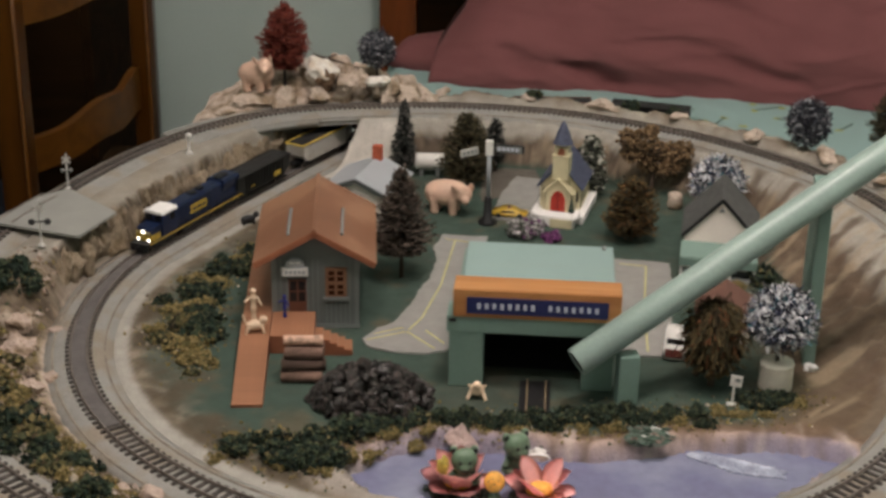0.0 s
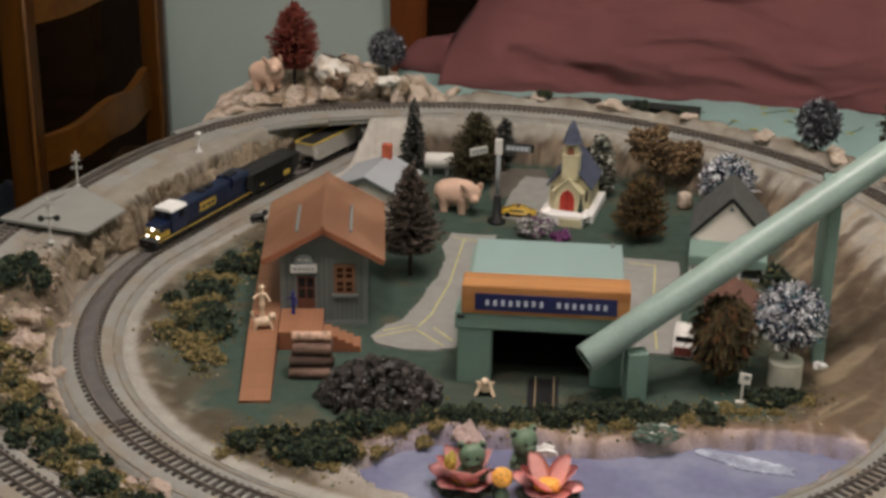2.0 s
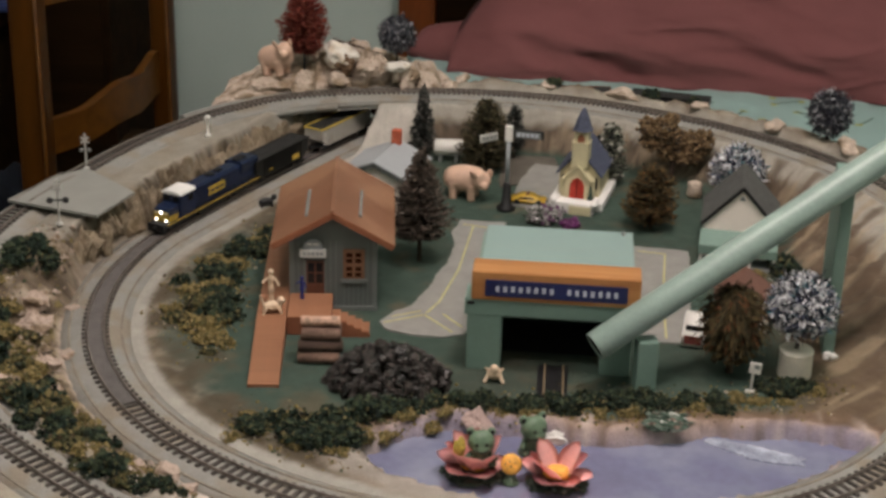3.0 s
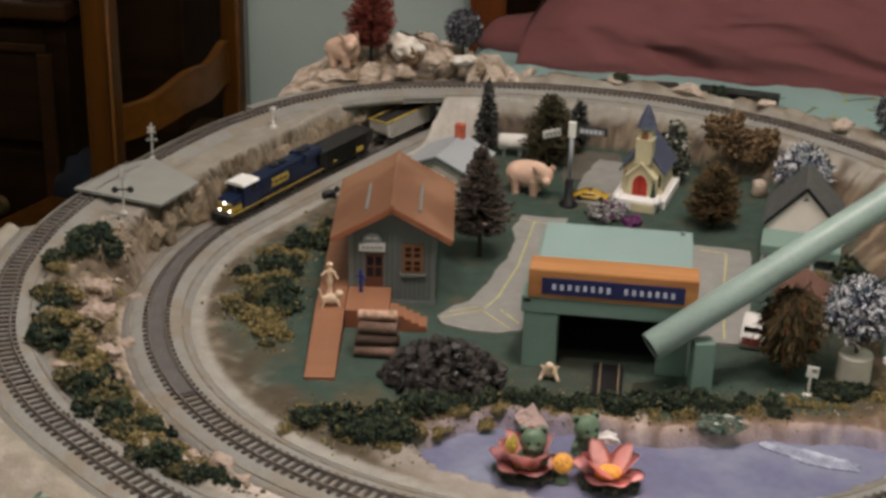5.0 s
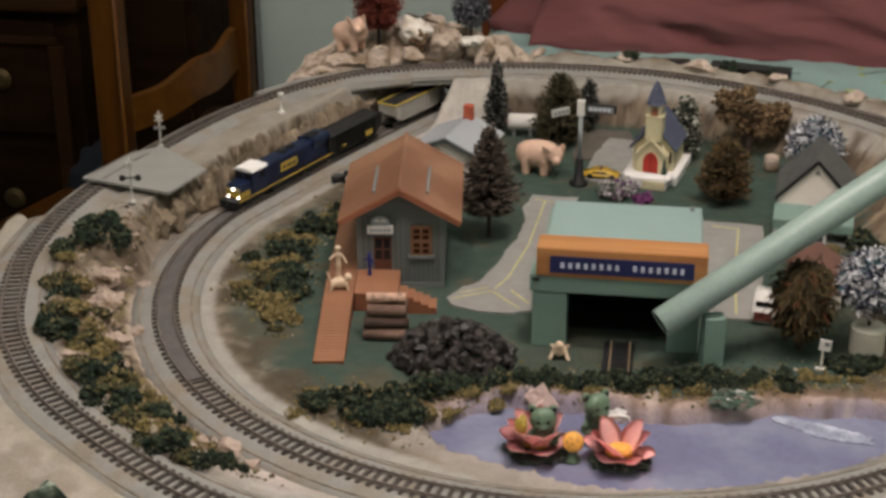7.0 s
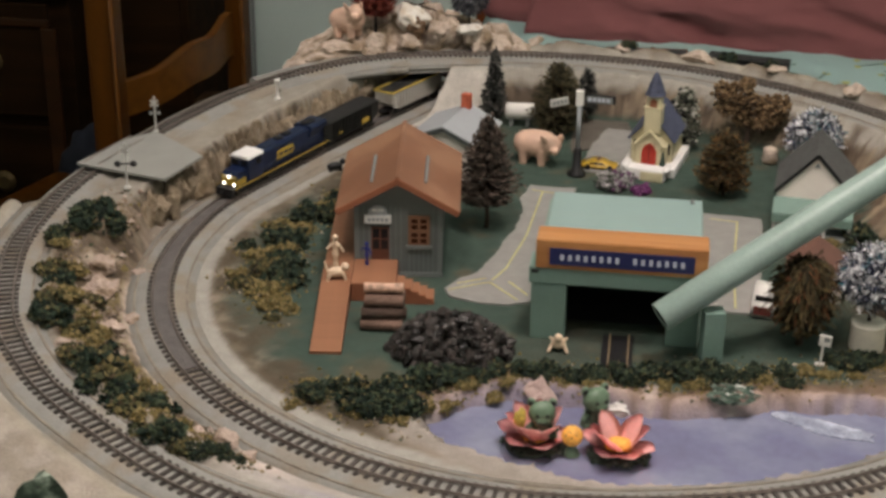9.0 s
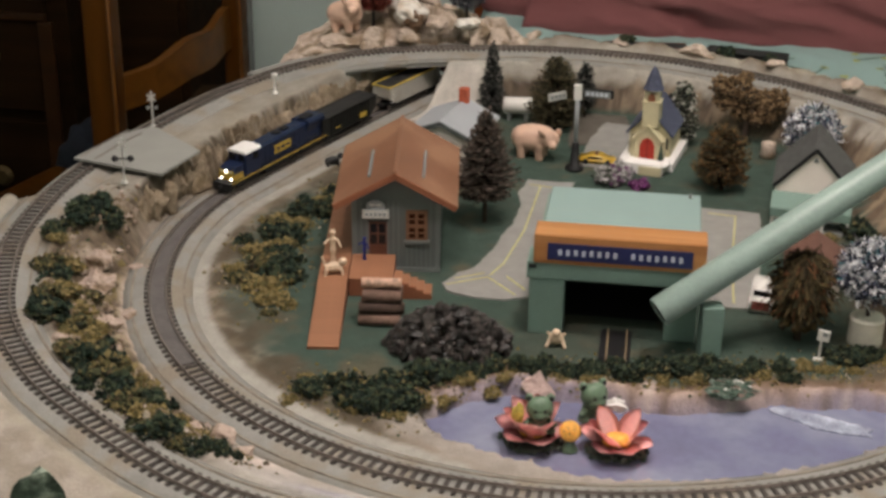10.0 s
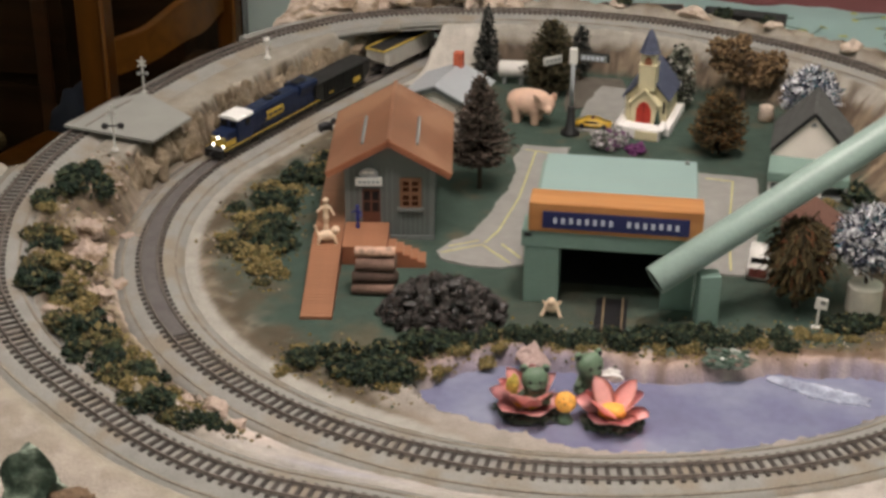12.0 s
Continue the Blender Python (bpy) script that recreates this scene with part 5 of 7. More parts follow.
# the tank behind the trees
tk = thing("white_tank", (-0.140, 0.428, 0.0), label="white cylindrical tank standing between the trees", category="tank")
part("drum", lathe([(0.006, -0.018), (0.0098, -0.016), (0.0098, 0.016), (0.006, 0.018)], 20, m=pose(0, 0, 0.0175, 0, 90, 4)), M_WHITE, tk, smooth=True)
for x in (-0.010, 0.010):
    part("saddle", box(x - 0.002, x + 0.002, -0.007, 0.007, 0, 0.0110), M_GREYTRIM, tk)

# the round concrete planter
solid("concrete_drum", lathe([(0.0148, 0.0), (0.0152, 0.002), (0.0147, 0.023), (0.0153, 0.0245), (0.0147, 0.026), (0.004, 0.0262)], 32, m=pose(0.2180, -0.085, 0)), mat("cream_concrete", (0.82, 0.76, 0.66), 0.8, vary=0.12, scale=60), "cream concrete drum carrying a tinsel tree", "planter", smooth=True)


# ---------- foliage ----------
def ramp_mat(name, stops, rough=0.85, spec=0.2):
    """Each loose piece takes its own colour from a ladder of (position, colour)."""
    m = mat(name, stops[0][1], rough, vary=0.25, scale=150, bump=0.0, spec=spec)
    n, ln = m.node_tree.nodes, m.node_tree.links
    geo, rp = n.new("ShaderNodeNewGeometry"), n.new("ShaderNodeValToRGB")
    rp.color_ramp.interpolation = "CONSTANT"
    while len(rp.color_ramp.elements) < len(stops):
        rp.color_ramp.elements.new(0.5)
    for e, (p, c) in zip(rp.color_ramp.elements, stops):
        e.position, e.color = p, (*c, 1)
    ln.new(geo.outputs["Random Per Island"], rp.inputs["Fac"])
    ln.new(rp.outputs["Color"], [q for q in n if q.type == "VECT_MATH"][0].inputs[0])
    return m


def from_lists(name, verts, faces, material):
    me = bpy.data.meshes.new(name)
    me.from_pydata(verts, [], faces)
    me.materials.append(material)
    me.update()
    return me


def tuft(verts, faces, c, size, rng):
    """A small crumpled clump: an octahedron out of true."""
    k = len(verts)
    for d in ((1, 0, 0), (-1, 0, 0), (0, 1, 0), (0, -1, 0), (0, 0, 1), (0, 0, -1)):
        v = np.array(d) * rng.uniform(0.5, 1.3) + rng.normal(0, 0.25, 3)
        verts.append(tuple(np.array(c) + v * size))
    for a, b, d in ((0, 2, 4), (2, 1, 4), (1, 3, 4), (3, 0, 4), (2, 0, 5), (1, 2, 5), (3, 1, 5), (0, 3, 5)):
        faces.append((k + a, k + b, k + d))


def needle(verts, faces, a, b, w, rng):
    """A thin tapering blade from a to b, bent a little."""
    a, b = np.array(a), np.array(b)
    d = b - a
    s = np.cross(d, rng.normal(0, 1, 3))
    s = s / (np.linalg.norm(s) + 1e-9) * w
    m = (a + b) / 2 + rng.normal(0, 0.08, 3) * np.linalg.norm(d)
    k = len(verts)
    verts.extend(tuple(v) for v in (a - s, a + s, m - s, m + s, b - 0.4 * s, b + 0.4 * s))
    faces.extend(((k, k + 1, k + 3, k + 2), (k + 2, k + 3, k + 5, k + 4)))


def brush_crown(name, h0, h1, shape, material, n, seed, w=0.0007, droop=0.1, tips=0.0013):
    """Crown of wire-brush needles round a stem; shape(t) is the radius from foot (0) to tip (1)."""
    rng = np.random.default_rng(seed)
    v, f = [], []
    lump = rng.uniform(0.75, 1.15, (14, 10))
    for _ in range(n):
        t = rng.uniform(0, 1) ** 1.1
        a = rng.uniform(0, 2 * np.pi)
        r = shape(t) * lump[int(t * 13.9), int(a / 6.2832 * 9.99)] * rng.uniform(0.7, 1.05)
        zz = h0 + (h1 - h0) * t
        tip = np.array((r * math.cos(a), r * math.sin(a), zz + r * (0.25 - droop) + rng.normal(0, 0.002)))
        needle(v, f, (0.08 * tip[0], 0.08 * tip[1], zz - 0.002), tip, w, rng)
        if rng.uniform() < 0.8:
            tuft(v, f, tip * (0.93, 0.93, 1), tips * rng.uniform(0.6, 1.4), rng)
    return from_lists(name, v, f, material)


def brush_tree(name, at, h, r, colours, label, seed, form="cone", foot=0.16, n=1100, trunk=M_BARK, group="", tips=0.0013, droop=0.1):
    tr = thing(name, at, seed * 37 % 360, label, "tree", group)
    forms = {"cone": lambda t: 1.18 * r * (1.03 - t) ** 0.72 * min(1, 0.6 + 3 * t), "egg": lambda t: 1.12 * r * math.sin(math.pi * (0.1 + 0.88 * t) ** 0.72) ** 0.75, "dome": lambda t: 1.1 * r * math.sqrt(max(0.02, 1 - (1.0 * t) ** 2)) * min(1, 0.72 + 2 * t)}
    m = ramp_mat(name + "_needles", colours)
    part("trunk", rod((0, 0, 0), (0, 0, h * 0.95), max(0.0016, r * 0.075), 8, r2=0.0006), trunk, tr)
    for k in range(4):
        a = 2.4 * k + seed
        part("limb", rod((0, 0, h * (0.28 + 0.15 * k)), (0.6 * r * (1 - 0.2 * k) * math.cos(a), 0.6 * r * (1 - 0.2 * k) * math.sin(a), h * (0.34 + 0.15 * k)), 0.0009, 5, r2=0.0004), trunk, tr)
    part("crown", brush_crown("crown", h * foot, h, forms[form], m, n, seed, tips=tips, droop=droop), None, tr)
    return tr


GB = ((0.0, (0.060, 0.046, 0.036)), (0.35, (0.105, 0.080, 0.062)), (0.62, (0.038, 0.035, 0.029)), (0.84, (0.17, 0.13, 0.108)))
GG = ((0.0, (0.03, 0.033, 0.03)), (0.4, (0.075, 0.075, 0.0675)), (0.7, (0.018, 0.021, 0.0195)), (0.88, (0.18, 0.165, 0.15)))
GO = ((0.0, (0.042, 0.039, 0.021)), (0.45, (0.09, 0.075, 0.0375)), (0.75, (0.0225, 0.024, 0.015)), (0.9, (0.135, 0.105, 0.0675)))
GR = ((0.0, (0.1485, 0.0297, 0.0216)), (0.4, (0.2295, 0.054, 0.0338)), (0.7, (0.0945, 0.0203, 0.0162)), (0.9, (0.297, 0.0945, 0.0675)))
GF = ((0.0, (0.15, 0.095, 0.048)), (0.35, (0.21, 0.14, 0.075)), (0.65, (0.07, 0.05, 0.033)), (0.86, (0.30, 0.20, 0.11)))
GH = ((0.0, (0.0638, 0.048, 0.0259)), (0.4, (0.1275, 0.09, 0.0379)), (0.7, (0.0319, 0.03, 0.0207)), (0.86, (0.2167, 0.1125, 0.0431)))
GD = ((0.0, (0.060, 0.044, 0.020)), (0.3, (0.105, 0.075, 0.032)), (0.5, (0.028, 0.023, 0.013)), (0.72, (0.046, 0.042, 0.021)), (0.90, (0.14, 0.055, 0.024)))
brush_tree("brush_tree", (-0.1426, 0.1194, 0), 0.119, 0.0345, GB, "dark brown bottle-brush tree beside the depot", 3, foot=0.22, n=1700)
brush_tree("brush_tree", (-0.1721, 0.432, 0), 0.090, 0.017, GG, "slim dark grey bottle-brush tree", 5, foot=0.08, n=1000)
brush_tree("brush_tree", (-0.0936, 0.402, 0), 0.086, 0.031, GO, "broad dark olive bottle-brush tree", 7, "dome", 0.08, 1500)
brush_tree("brush_tree", (-0.0620, 0.448, 0), 0.066, 0.014, GG, "small dark tree by the rock wall", 8, "dome", 0.2, 600)
brush_tree("brush_tree", (0.0983, 0.2468, 0), 0.072, 0.029, GH, "small brown bottle-brush tree", 9, "dome", 0.12, 1500)
mop = thing("drooping_bush", (0.1600, -0.0880, 0), 0, "shaggy olive and rust-brown bush beside the van", "bush")
part("trunk", rod((0, 0, 0), (0, 0, 0.070), 0.0035, 8, r2=0.002), M_BARK, mop)
rng = np.random.default_rng(111)
v, f = [], []
for _ in range(3000):
    a, q = rng.uniform(0, 6.2832), rng.uniform(0.25, 1.0)
    start = rng.uniform(0.030, 0.078)
    wide = math.sin(math.pi * (start - 0.016) / 0.072) ** 0.5
    reach_r, drop = 0.0385 * q * wide * rng.uniform(0.7, 1.1), 0.010 * q * rng.uniform(-0.3, 1.3)
    pts = []
    for t in (0.25, 0.5, 0.75, 1.0):
        pts.append(np.array((reach_r * t ** 0.8 * math.cos(a), reach_r * t ** 0.8 * math.sin(a), max(0.020, start + 0.006 * math.sin(3.1 * t) - drop * t ** 1.6))) + rng.normal(0, 0.0017, 3))
    side = np.array((-math.sin(a), math.cos(a), rng.normal(0, 0.5))) * rng.uniform(0.0003, 0.0006)
    k = len(v)
    for p in pts:
        v.extend((tuple(p - side), tuple(p + side)))
    f.extend((k + 2 * m, k + 2 * m + 1, k + 2 * m + 3, k + 2 * m + 2) for m in range(3))
for _ in range(500):
    a, q, zz = rng.uniform(0, 6.2832), rng.uniform(0, 0.026), rng.uniform(0.018, 0.070)
    tuft(v, f, (q * math.cos(a), q * math.sin(a), zz), 0.0034, rng)
part("crown", from_lists("crown", v, f, ramp_mat("drooping_strands", GD)), None, mop, "long drooping strands")
brush_tree("brush_tree", (-0.3295, 0.505, 0.080), 0.105, 0.029, GR, "dark red bottle-brush tree on the rocky hill", 13, "egg", 0.24, 1700, M_DARK)
brush_tree("brush_tree", (0.405, 0.440, 0.050), 0.075, 0.024, GO, "dark tree standing beyond the track", 15, "egg", 0.1, 900)
brush_tree("flecked_tree", (0.0530, 0.376, 0), 0.073, 0.020, ((0.0, (0.07, 0.075, 0.055)), (0.3, (0.17, 0.18, 0.14)), (0.52, (0.42, 0.41, 0.36)), (0.85, (0.02, 0.024, 0.02))), "grey-green tree flecked with white behind the church", 17, "dome", 0.08, 520, tips=0.0023)


def tinsel_ball(name, at, r, stem, label, seed, colours, squash=0.95, n=4200):
    tr = thing(name, at, 0, label, "tree", "tinsel trees")
    rng = np.random.default_rng(seed)
    v, f = [], []
    c = np.array((0, 0, stem + r * squash))
    for _ in range(n):
        d = rng.normal(0, 1, 3)
        d /= np.linalg.norm(d)
        p = c + d * r * rng.uniform(0.6, 1.0) * (1, 1, squash)
        q = p + (d * 0.35 + rng.normal(0, 0.7, 3)) * r * 0.13
        needle(v, f, p, q, r * 0.024, rng)
    for _ in range(160):
        d = rng.normal(0, 1, 3)
        d /= np.linalg.norm(d)
        tuft(v, f, c + d * r * 0.62, r * 0.2, rng)
    if stem > 0.001:
        part("stem", rod((0, 0, 0), (0, 0, stem + r), max(0.0012, r * 0.06), 8), M_BARK, tr)
    part("tinsel", from_lists("tinsel", v, f, ramp_mat(name + "_foil", colours, 0.35, 0.6)), None, tr, "curled foil strips")
    return tr


TW = ((0.0, (0.85, 0.85, 0.88)), (0.40, (0.012, 0.014, 0.035)), (0.70, (0.16, 0.18, 0.28)), (0.80, (0.008, 0.008, 0.016)), (0.93, (0.07, 0.2, 0.25)))
TD = ((0.0, (0.016, 0.018, 0.03)), (0.5, (0.15, 0.16, 0.19)), (0.64, (0.008, 0.008, 0.014)), (0.90, (0.60, 0.60, 0.63)))
tinsel_ball("tinsel_tree", (0.2180, -0.084, 0.0262), 0.0310, 0.013, "navy and white tinsel ball tree standing in a drum", 21, TW)
tinsel_ball("tinsel_tree", (0.1965, 0.325, 0.0), 0.0310, 0.014, "navy and white tinsel ball tree behind the cottage", 22, TW, 0.95)
tinsel_ball("tinsel_tree", (0.3060, 0.4200, 0.055), 0.0260, 0.004, "dark tinsel ball tree tipped with white by the bed", 23, TD, 1.1)
tinsel_ball("tinsel_tree", (-0.2180, 0.5400, 0.080), 0.0235, 0.020, "dark blue and silver tinsel tree on the rocks", 24, TD, 1.0)

# the ragged autumn tree
at = thing("autumn_tree", (0.1264, 0.395, 0), 0, "ragged ochre-brown autumn tree with gaps in its crown", "tree")
part("trunk", rod((0, 0, 0), (0.002, 0, 0.055), 0.0034, 9, r2=0.0016), M_BARK, at)
rng = np.random.default_rng(31)
v, f = [], []
for cx, cy, cz, rr in ((-0.030, 0, 0.066, 0.013), (-0.020, 0.003, 0.057, 0.014), (-0.011, -0.002, 0.067, 0.014), (-0.026, 0, 0.051, 0.012), (-0.010, 0.002, 0.050, 0.013), (-0.004, 0, 0.078, 0.007), (0.020, 0.0, 0.050, 0.014), (0.031, 0.002, 0.045, 0.013), (0.034, -0.002, 0.057, 0.012), (0.023, -0.003, 0.037, 0.012), (0.006, 0.002, 0.041, 0.013), (0.004, 0, 0.055, 0.012), (-0.006, 0.003, 0.037, 0.011), (0.013, -0.002, 0.032, 0.010)):
    part("limb", rod((0.001, 0, 0.024 + 0.2 * cz), (cx, cy, cz), 0.0013, 5, r2=0.0005), M_BARK, at)
    for _ in range(250):
        d = rng.normal(0, 1, 3)
        d *= rng.uniform(0.5, 1.15) / np.linalg.norm(d)
        tuft(v, f, (cx + d[0] * rr, cy + d[1] * rr, cz + d[2] * rr), rng.uniform(0.0012, 0.0027), rng)
part("crown", from_lists("crown", v, f, ramp_mat("autumn_leaves", GF)), None, at)

# bushes: clumps of ground foam
M_GREENFOAM = ramp_mat("green_foam", ((0.0, (0.022, 0.036, 0.024)), (0.34, (0.046, 0.060, 0.034)), (0.58, (0.010, 0.016, 0.012)), (0.84, (0.070, 0.070, 0.034)), (0.95, (0.15, 0.125, 0.06))))
M_YELLOWFOAM = ramp_mat("yellow_foam", ((0.0, (0.19, 0.145, 0.055)), (0.3, (0.115, 0.092, 0.04)), (0.52, (0.26, 0.20, 0.09)), (0.76, (0.075, 0.075, 0.034)), (0.90, (0.12, 0.11, 0.045))))
M_LILAC = ramp_mat("flower_foam", ((0.0, (0.32, 0.31, 0.30)), (0.35, (0.08, 0.09, 0.07)), (0.6, (0.45, 0.42, 0.43)), (0.85, (0.16, 0.07, 0.15))))
M_PURPLE = ramp_mat("purple_foam", ((0.0, (0.12, 0.03, 0.11)), (0.5, (0.17, 0.06, 0.15))))


def foam_mesh(name, r, material, n, seed, flat=0.7, size=0.0026):
    rng = np.random.default_rng(seed)
    v, f = [], []
    lobes = [(rng.uniform(-0.55, 0.55) * r, rng.uniform(-0.55, 0.55) * r, rng.uniform(0.0, 0.5) * r * flat, rng.uniform(0.35, 0.65) * r) for _ in range(7)]
    for k in range(n):
        x, y, zz, q = lobes[k % 7]
        d = rng.normal(0, 1, 3)
        d *= rng.uniform(0.5, 1.05) / np.linalg.norm(d)
        p = (x + d[0] * q, y + d[1] * q, max(0.0, zz + d[2] * q * flat + 0.15 * r))
        tuft(v, f, p, size * rng.uniform(0.6, 1.5), rng)
    return from_lists(name, v, f, material)


GREEN = [foam_mesh("foam", 0.023, M_GREENFOAM, 330, 40 + k, 0.72, 0.0030) for k in range(4)]
M_OLIVEFOAM = ramp_mat("olive_foam", ((0.0, (0.052, 0.056, 0.028)), (0.30, (0.105, 0.094, 0.040)), (0.52, (0.022, 0.026, 0.016)), (0.72, (0.17, 0.135, 0.060)), (0.88, (0.085, 0.062, 0.036))))
OLIVE = [foam_mesh("foam", 0.023, M_OLIVEFOAM, 330, 70 + k, 0.66, 0.0028) for k in range(3)]
HEDGE = [foam_mesh("foam", 0.023, M_GREENFOAM, 520, 80 + k, 0.62, 0.0021) for k in range(3)]
YELLOW = [foam_mesh("foam", 0.023, M_YELLOWFOAM, 420, 50 + k, 0.42, 0.0020) for k in range(3)]


def bush(x, y, s, kind, k):
    hedge = kind == "g" and y < -0.1 and x > -0.27
    shapes = HEDGE if hedge else {"g": GREEN, "o": OLIVE, "y": YELLOW}[kind]
    ob = new("bush", shapes[k % len(shapes)])
    ob.matrix_basis = pose(x, y, height(x, y) - 0.0015, 0, 0, 53 * k) @ Matrix.Diagonal((s, s, s, 1))
    what = {"g": "dark green ground-foam bush", "o": "olive and brown ground-foam bush", "y": "low yellow-green ground-foam shrub"}[kind]
    return tagged(ob, what + (" on the rocky bank" if x < -0.38 or (x < -0.26 and y < -0.27) else " in the grass" if y > -0.1 else " along the pond bank"), "bush", "foam bushes")


spots = [(-0.302, 0.150, 0.9, "g"), (-0.300, 0.112, 1.0, "g"), (-0.330, 0.108, 1.0, "g"), (-0.352, 0.085, 0.85, "y"), (-0.345, 0.045, 1.0, "g"), (-0.326, 0.046, 0.9, "g"), (-0.352, 0.010, 0.8, "y"), (-0.340, -0.022, 0.85, "g"), (-0.320, -0.005, 0.9, "g"), (-0.306, -0.045, 0.6, "g"), (-0.300, -0.098, 0.55, "y"), (-0.308, -0.118, 0.35, "g"), (-0.372, 0.030, 0.5, "g"),
         (-0.318, -0.040, 1.0, "g"), (-0.335, -0.060, 0.7, "y"), (-0.352, -0.052, 0.6, "g"), (-0.338, 0.075, 0.7, "y"),
         (-0.318, 0.128, 0.8, "y"), (-0.325, 0.080, 0.8, "y"), (-0.345, 0.065, 0.7, "g"), (-0.330, 0.020, 0.9, "y"), (-0.330, -0.005, 0.8, "g"), (-0.322, -0.068, 0.9, "y"), (-0.316, -0.088, 0.7, "y"), (-0.298, 0.180, 0.7, "g"), (-0.315, 0.175, 0.5, "y"), (-0.365, -0.035, 0.6, "y"),
         # the outer bank
         (-0.512, -0.035, 0.95, "g"), (-0.500, -0.012, 0.90, "g"), (-0.530, -0.058, 0.75, "g"), (-0.488, -0.022, 0.6, "g"), (-0.520, -0.078, 0.5, "y"), (-0.498, -0.140, 0.85, "g"), (-0.512, -0.118, 0.75, "o"), (-0.500, -0.100, 0.7, "y"), (-0.482, -0.158, 0.8, "y"), (-0.466, -0.150, 0.7, "o"), (-0.462, -0.176, 0.75, "y"),
         (-0.482, -0.205, 0.85, "g"), (-0.492, -0.180, 0.8, "o"), (-0.456, -0.205, 0.75, "o"), (-0.436, -0.205, 0.6, "y"), (-0.445, -0.188, 0.5, "o"), (-0.437, -0.230, 0.75, "y"), (-0.462, -0.225, 0.6, "y"), (-0.424, -0.252, 0.85, "o"), (-0.418, -0.270, 0.9, "g"), (-0.405, -0.246, 0.6, "y"), (-0.440, -0.262, 0.7, "o"),
         (-0.400, -0.290, 0.95, "o"), (-0.412, -0.302, 0.7, "g"), (-0.386, -0.308, 0.9, "g"), (-0.378, -0.288, 0.7, "y"), (-0.362, -0.305, 0.8, "o"), (-0.368, -0.328, 0.95, "o"), (-0.350, -0.318, 0.6, "g"), (-0.346, -0.340, 0.8, "y"), (-0.348, -0.356, 0.8, "o"), (-0.326, -0.346, 0.6, "y"), (-0.328, -0.366, 0.75, "g"),
         (-0.306, -0.354, 0.55, "y"), (-0.312, -0.376, 0.55, "o"), (-0.298, -0.380, 0.5, "g"), (-0.284, -0.381, 0.4, "g"), (-0.270, -0.376, 0.32, "g"), (-0.290, -0.345, 0.4, "y"), (-0.277, -0.386, 0.3, "g"),
         # the hedge along the pond
         (-0.238, -0.245, 0.95, "g"), (-0.214, -0.250, 1.1, "g"), (-0.190, -0.258, 1.1, "g"), (-0.168, -0.262, 0.95, "g"), (-0.172, -0.238, 1.0, "g"), (-0.150, -0.216, 1.05, "g"), (-0.126, -0.202, 0.95, "g"), (-0.150, -0.252, 0.6, "y"), (-0.132, -0.234, 0.7, "y"), (-0.200, -0.232, 0.7, "y"),
         (-0.100, -0.192, 0.8, "g"), (-0.075, -0.184, 0.8, "g"), (-0.052, -0.178, 0.7, "g"), (-0.030, -0.178, 0.8, "g"), (-0.012, -0.176, 0.8, "g"), (0.012, -0.175, 0.8, "g"), (0.034, -0.170, 0.8, "g"), (0.056, -0.166, 0.9, "g"), (0.080, -0.162, 0.8, "g"), (0.102, -0.156, 0.8, "g"), (0.122, -0.150, 0.7, "g"),
         (0.145, -0.144, 0.6, "g"), (0.190, -0.124, 0.7, "g"), (0.206, -0.118, 0.8, "g"), (0.224, -0.112, 0.6, "g"), (-0.098, -0.212, 0.5, "y"), (-0.04, -0.192, 0.4, "y"), (0.045, -0.182, 0.4, "y"), (0.165, -0.140, 0.5, "y"), (0.236, -0.115, 0.5, "y"), (0.128, -0.160, 0.5, "y"),
         (0.232, 0.145, 0.9, "g"), (0.205, 0.135, 0.5, "y"), (-0.255, -0.265, 0.4, "y"),
         (-0.118, -0.212, 0.6, "y"), (-0.085, -0.198, 0.5, "y"), (-0.060, -0.192, 0.45, "g"), (-0.015, -0.190, 0.45, "y"), (0.022, -0.186, 0.4, "g"), (0.070, -0.180, 0.5, "y"), (0.150, -0.160, 0.5, "g"), (0.180, -0.142, 0.5, "y"), (0.205, -0.140, 0.4, "y"), (-0.165, -0.275, 0.6, "y"), (-0.180, -0.238, 0.7, "y"), (-0.220, -0.228, 0.6, "y"), (-0.205, -0.268, 0.6, "y"), (-0.248, -0.228, 0.5, "y")]
for k, (x, y, s, kind) in enumerate(spots):
    if -0.38 < x < -0.29 and y > -0.13 and kind == "g" and k % 4 == 3:
        kind = "o"
    bush(x, y, s * random.uniform(0.85, 1.1) * (1.05 if x < -0.29 and y < 0.02 else 1.0), kind, k)
back_bushes = [(0.105, 0.545, 0.7), (-0.02, 0.568, 0.5), (0.155, 0.52, 0.4)]
for k, (x, y, s) in enumerate(back_bushes):
    bush(x, y, s, "g", k)
# loose flock scattered round the bushes
rng = np.random.default_rng(93)
v, f = [], []
for x, y, size, kind in spots:
    if x > 0.19 and y > 0:
        continue
    for _ in range(34):
        a, q = rng.uniform(0, 6.2832), abs(rng.normal(0, 1)) * 0.013 + 0.010
        px, py = x + q * math.cos(a), y + q * math.sin(a)
        k = int(round((py - gy[0]) / GRID)) * NX + int(round((px - gx[0]) / GRID))
        if d_in[k] > 0.038 and d_out[k] > 0.040 and pond_d[k] > 0.004 and not (-0.29 < px < -0.17 and -0.17 < py < 0.12):
            tuft(v, f, (px, py, height(px, py) + 0.0004), rng.uniform(0.0008, 0.0021), rng)
v2, f2 = [], []
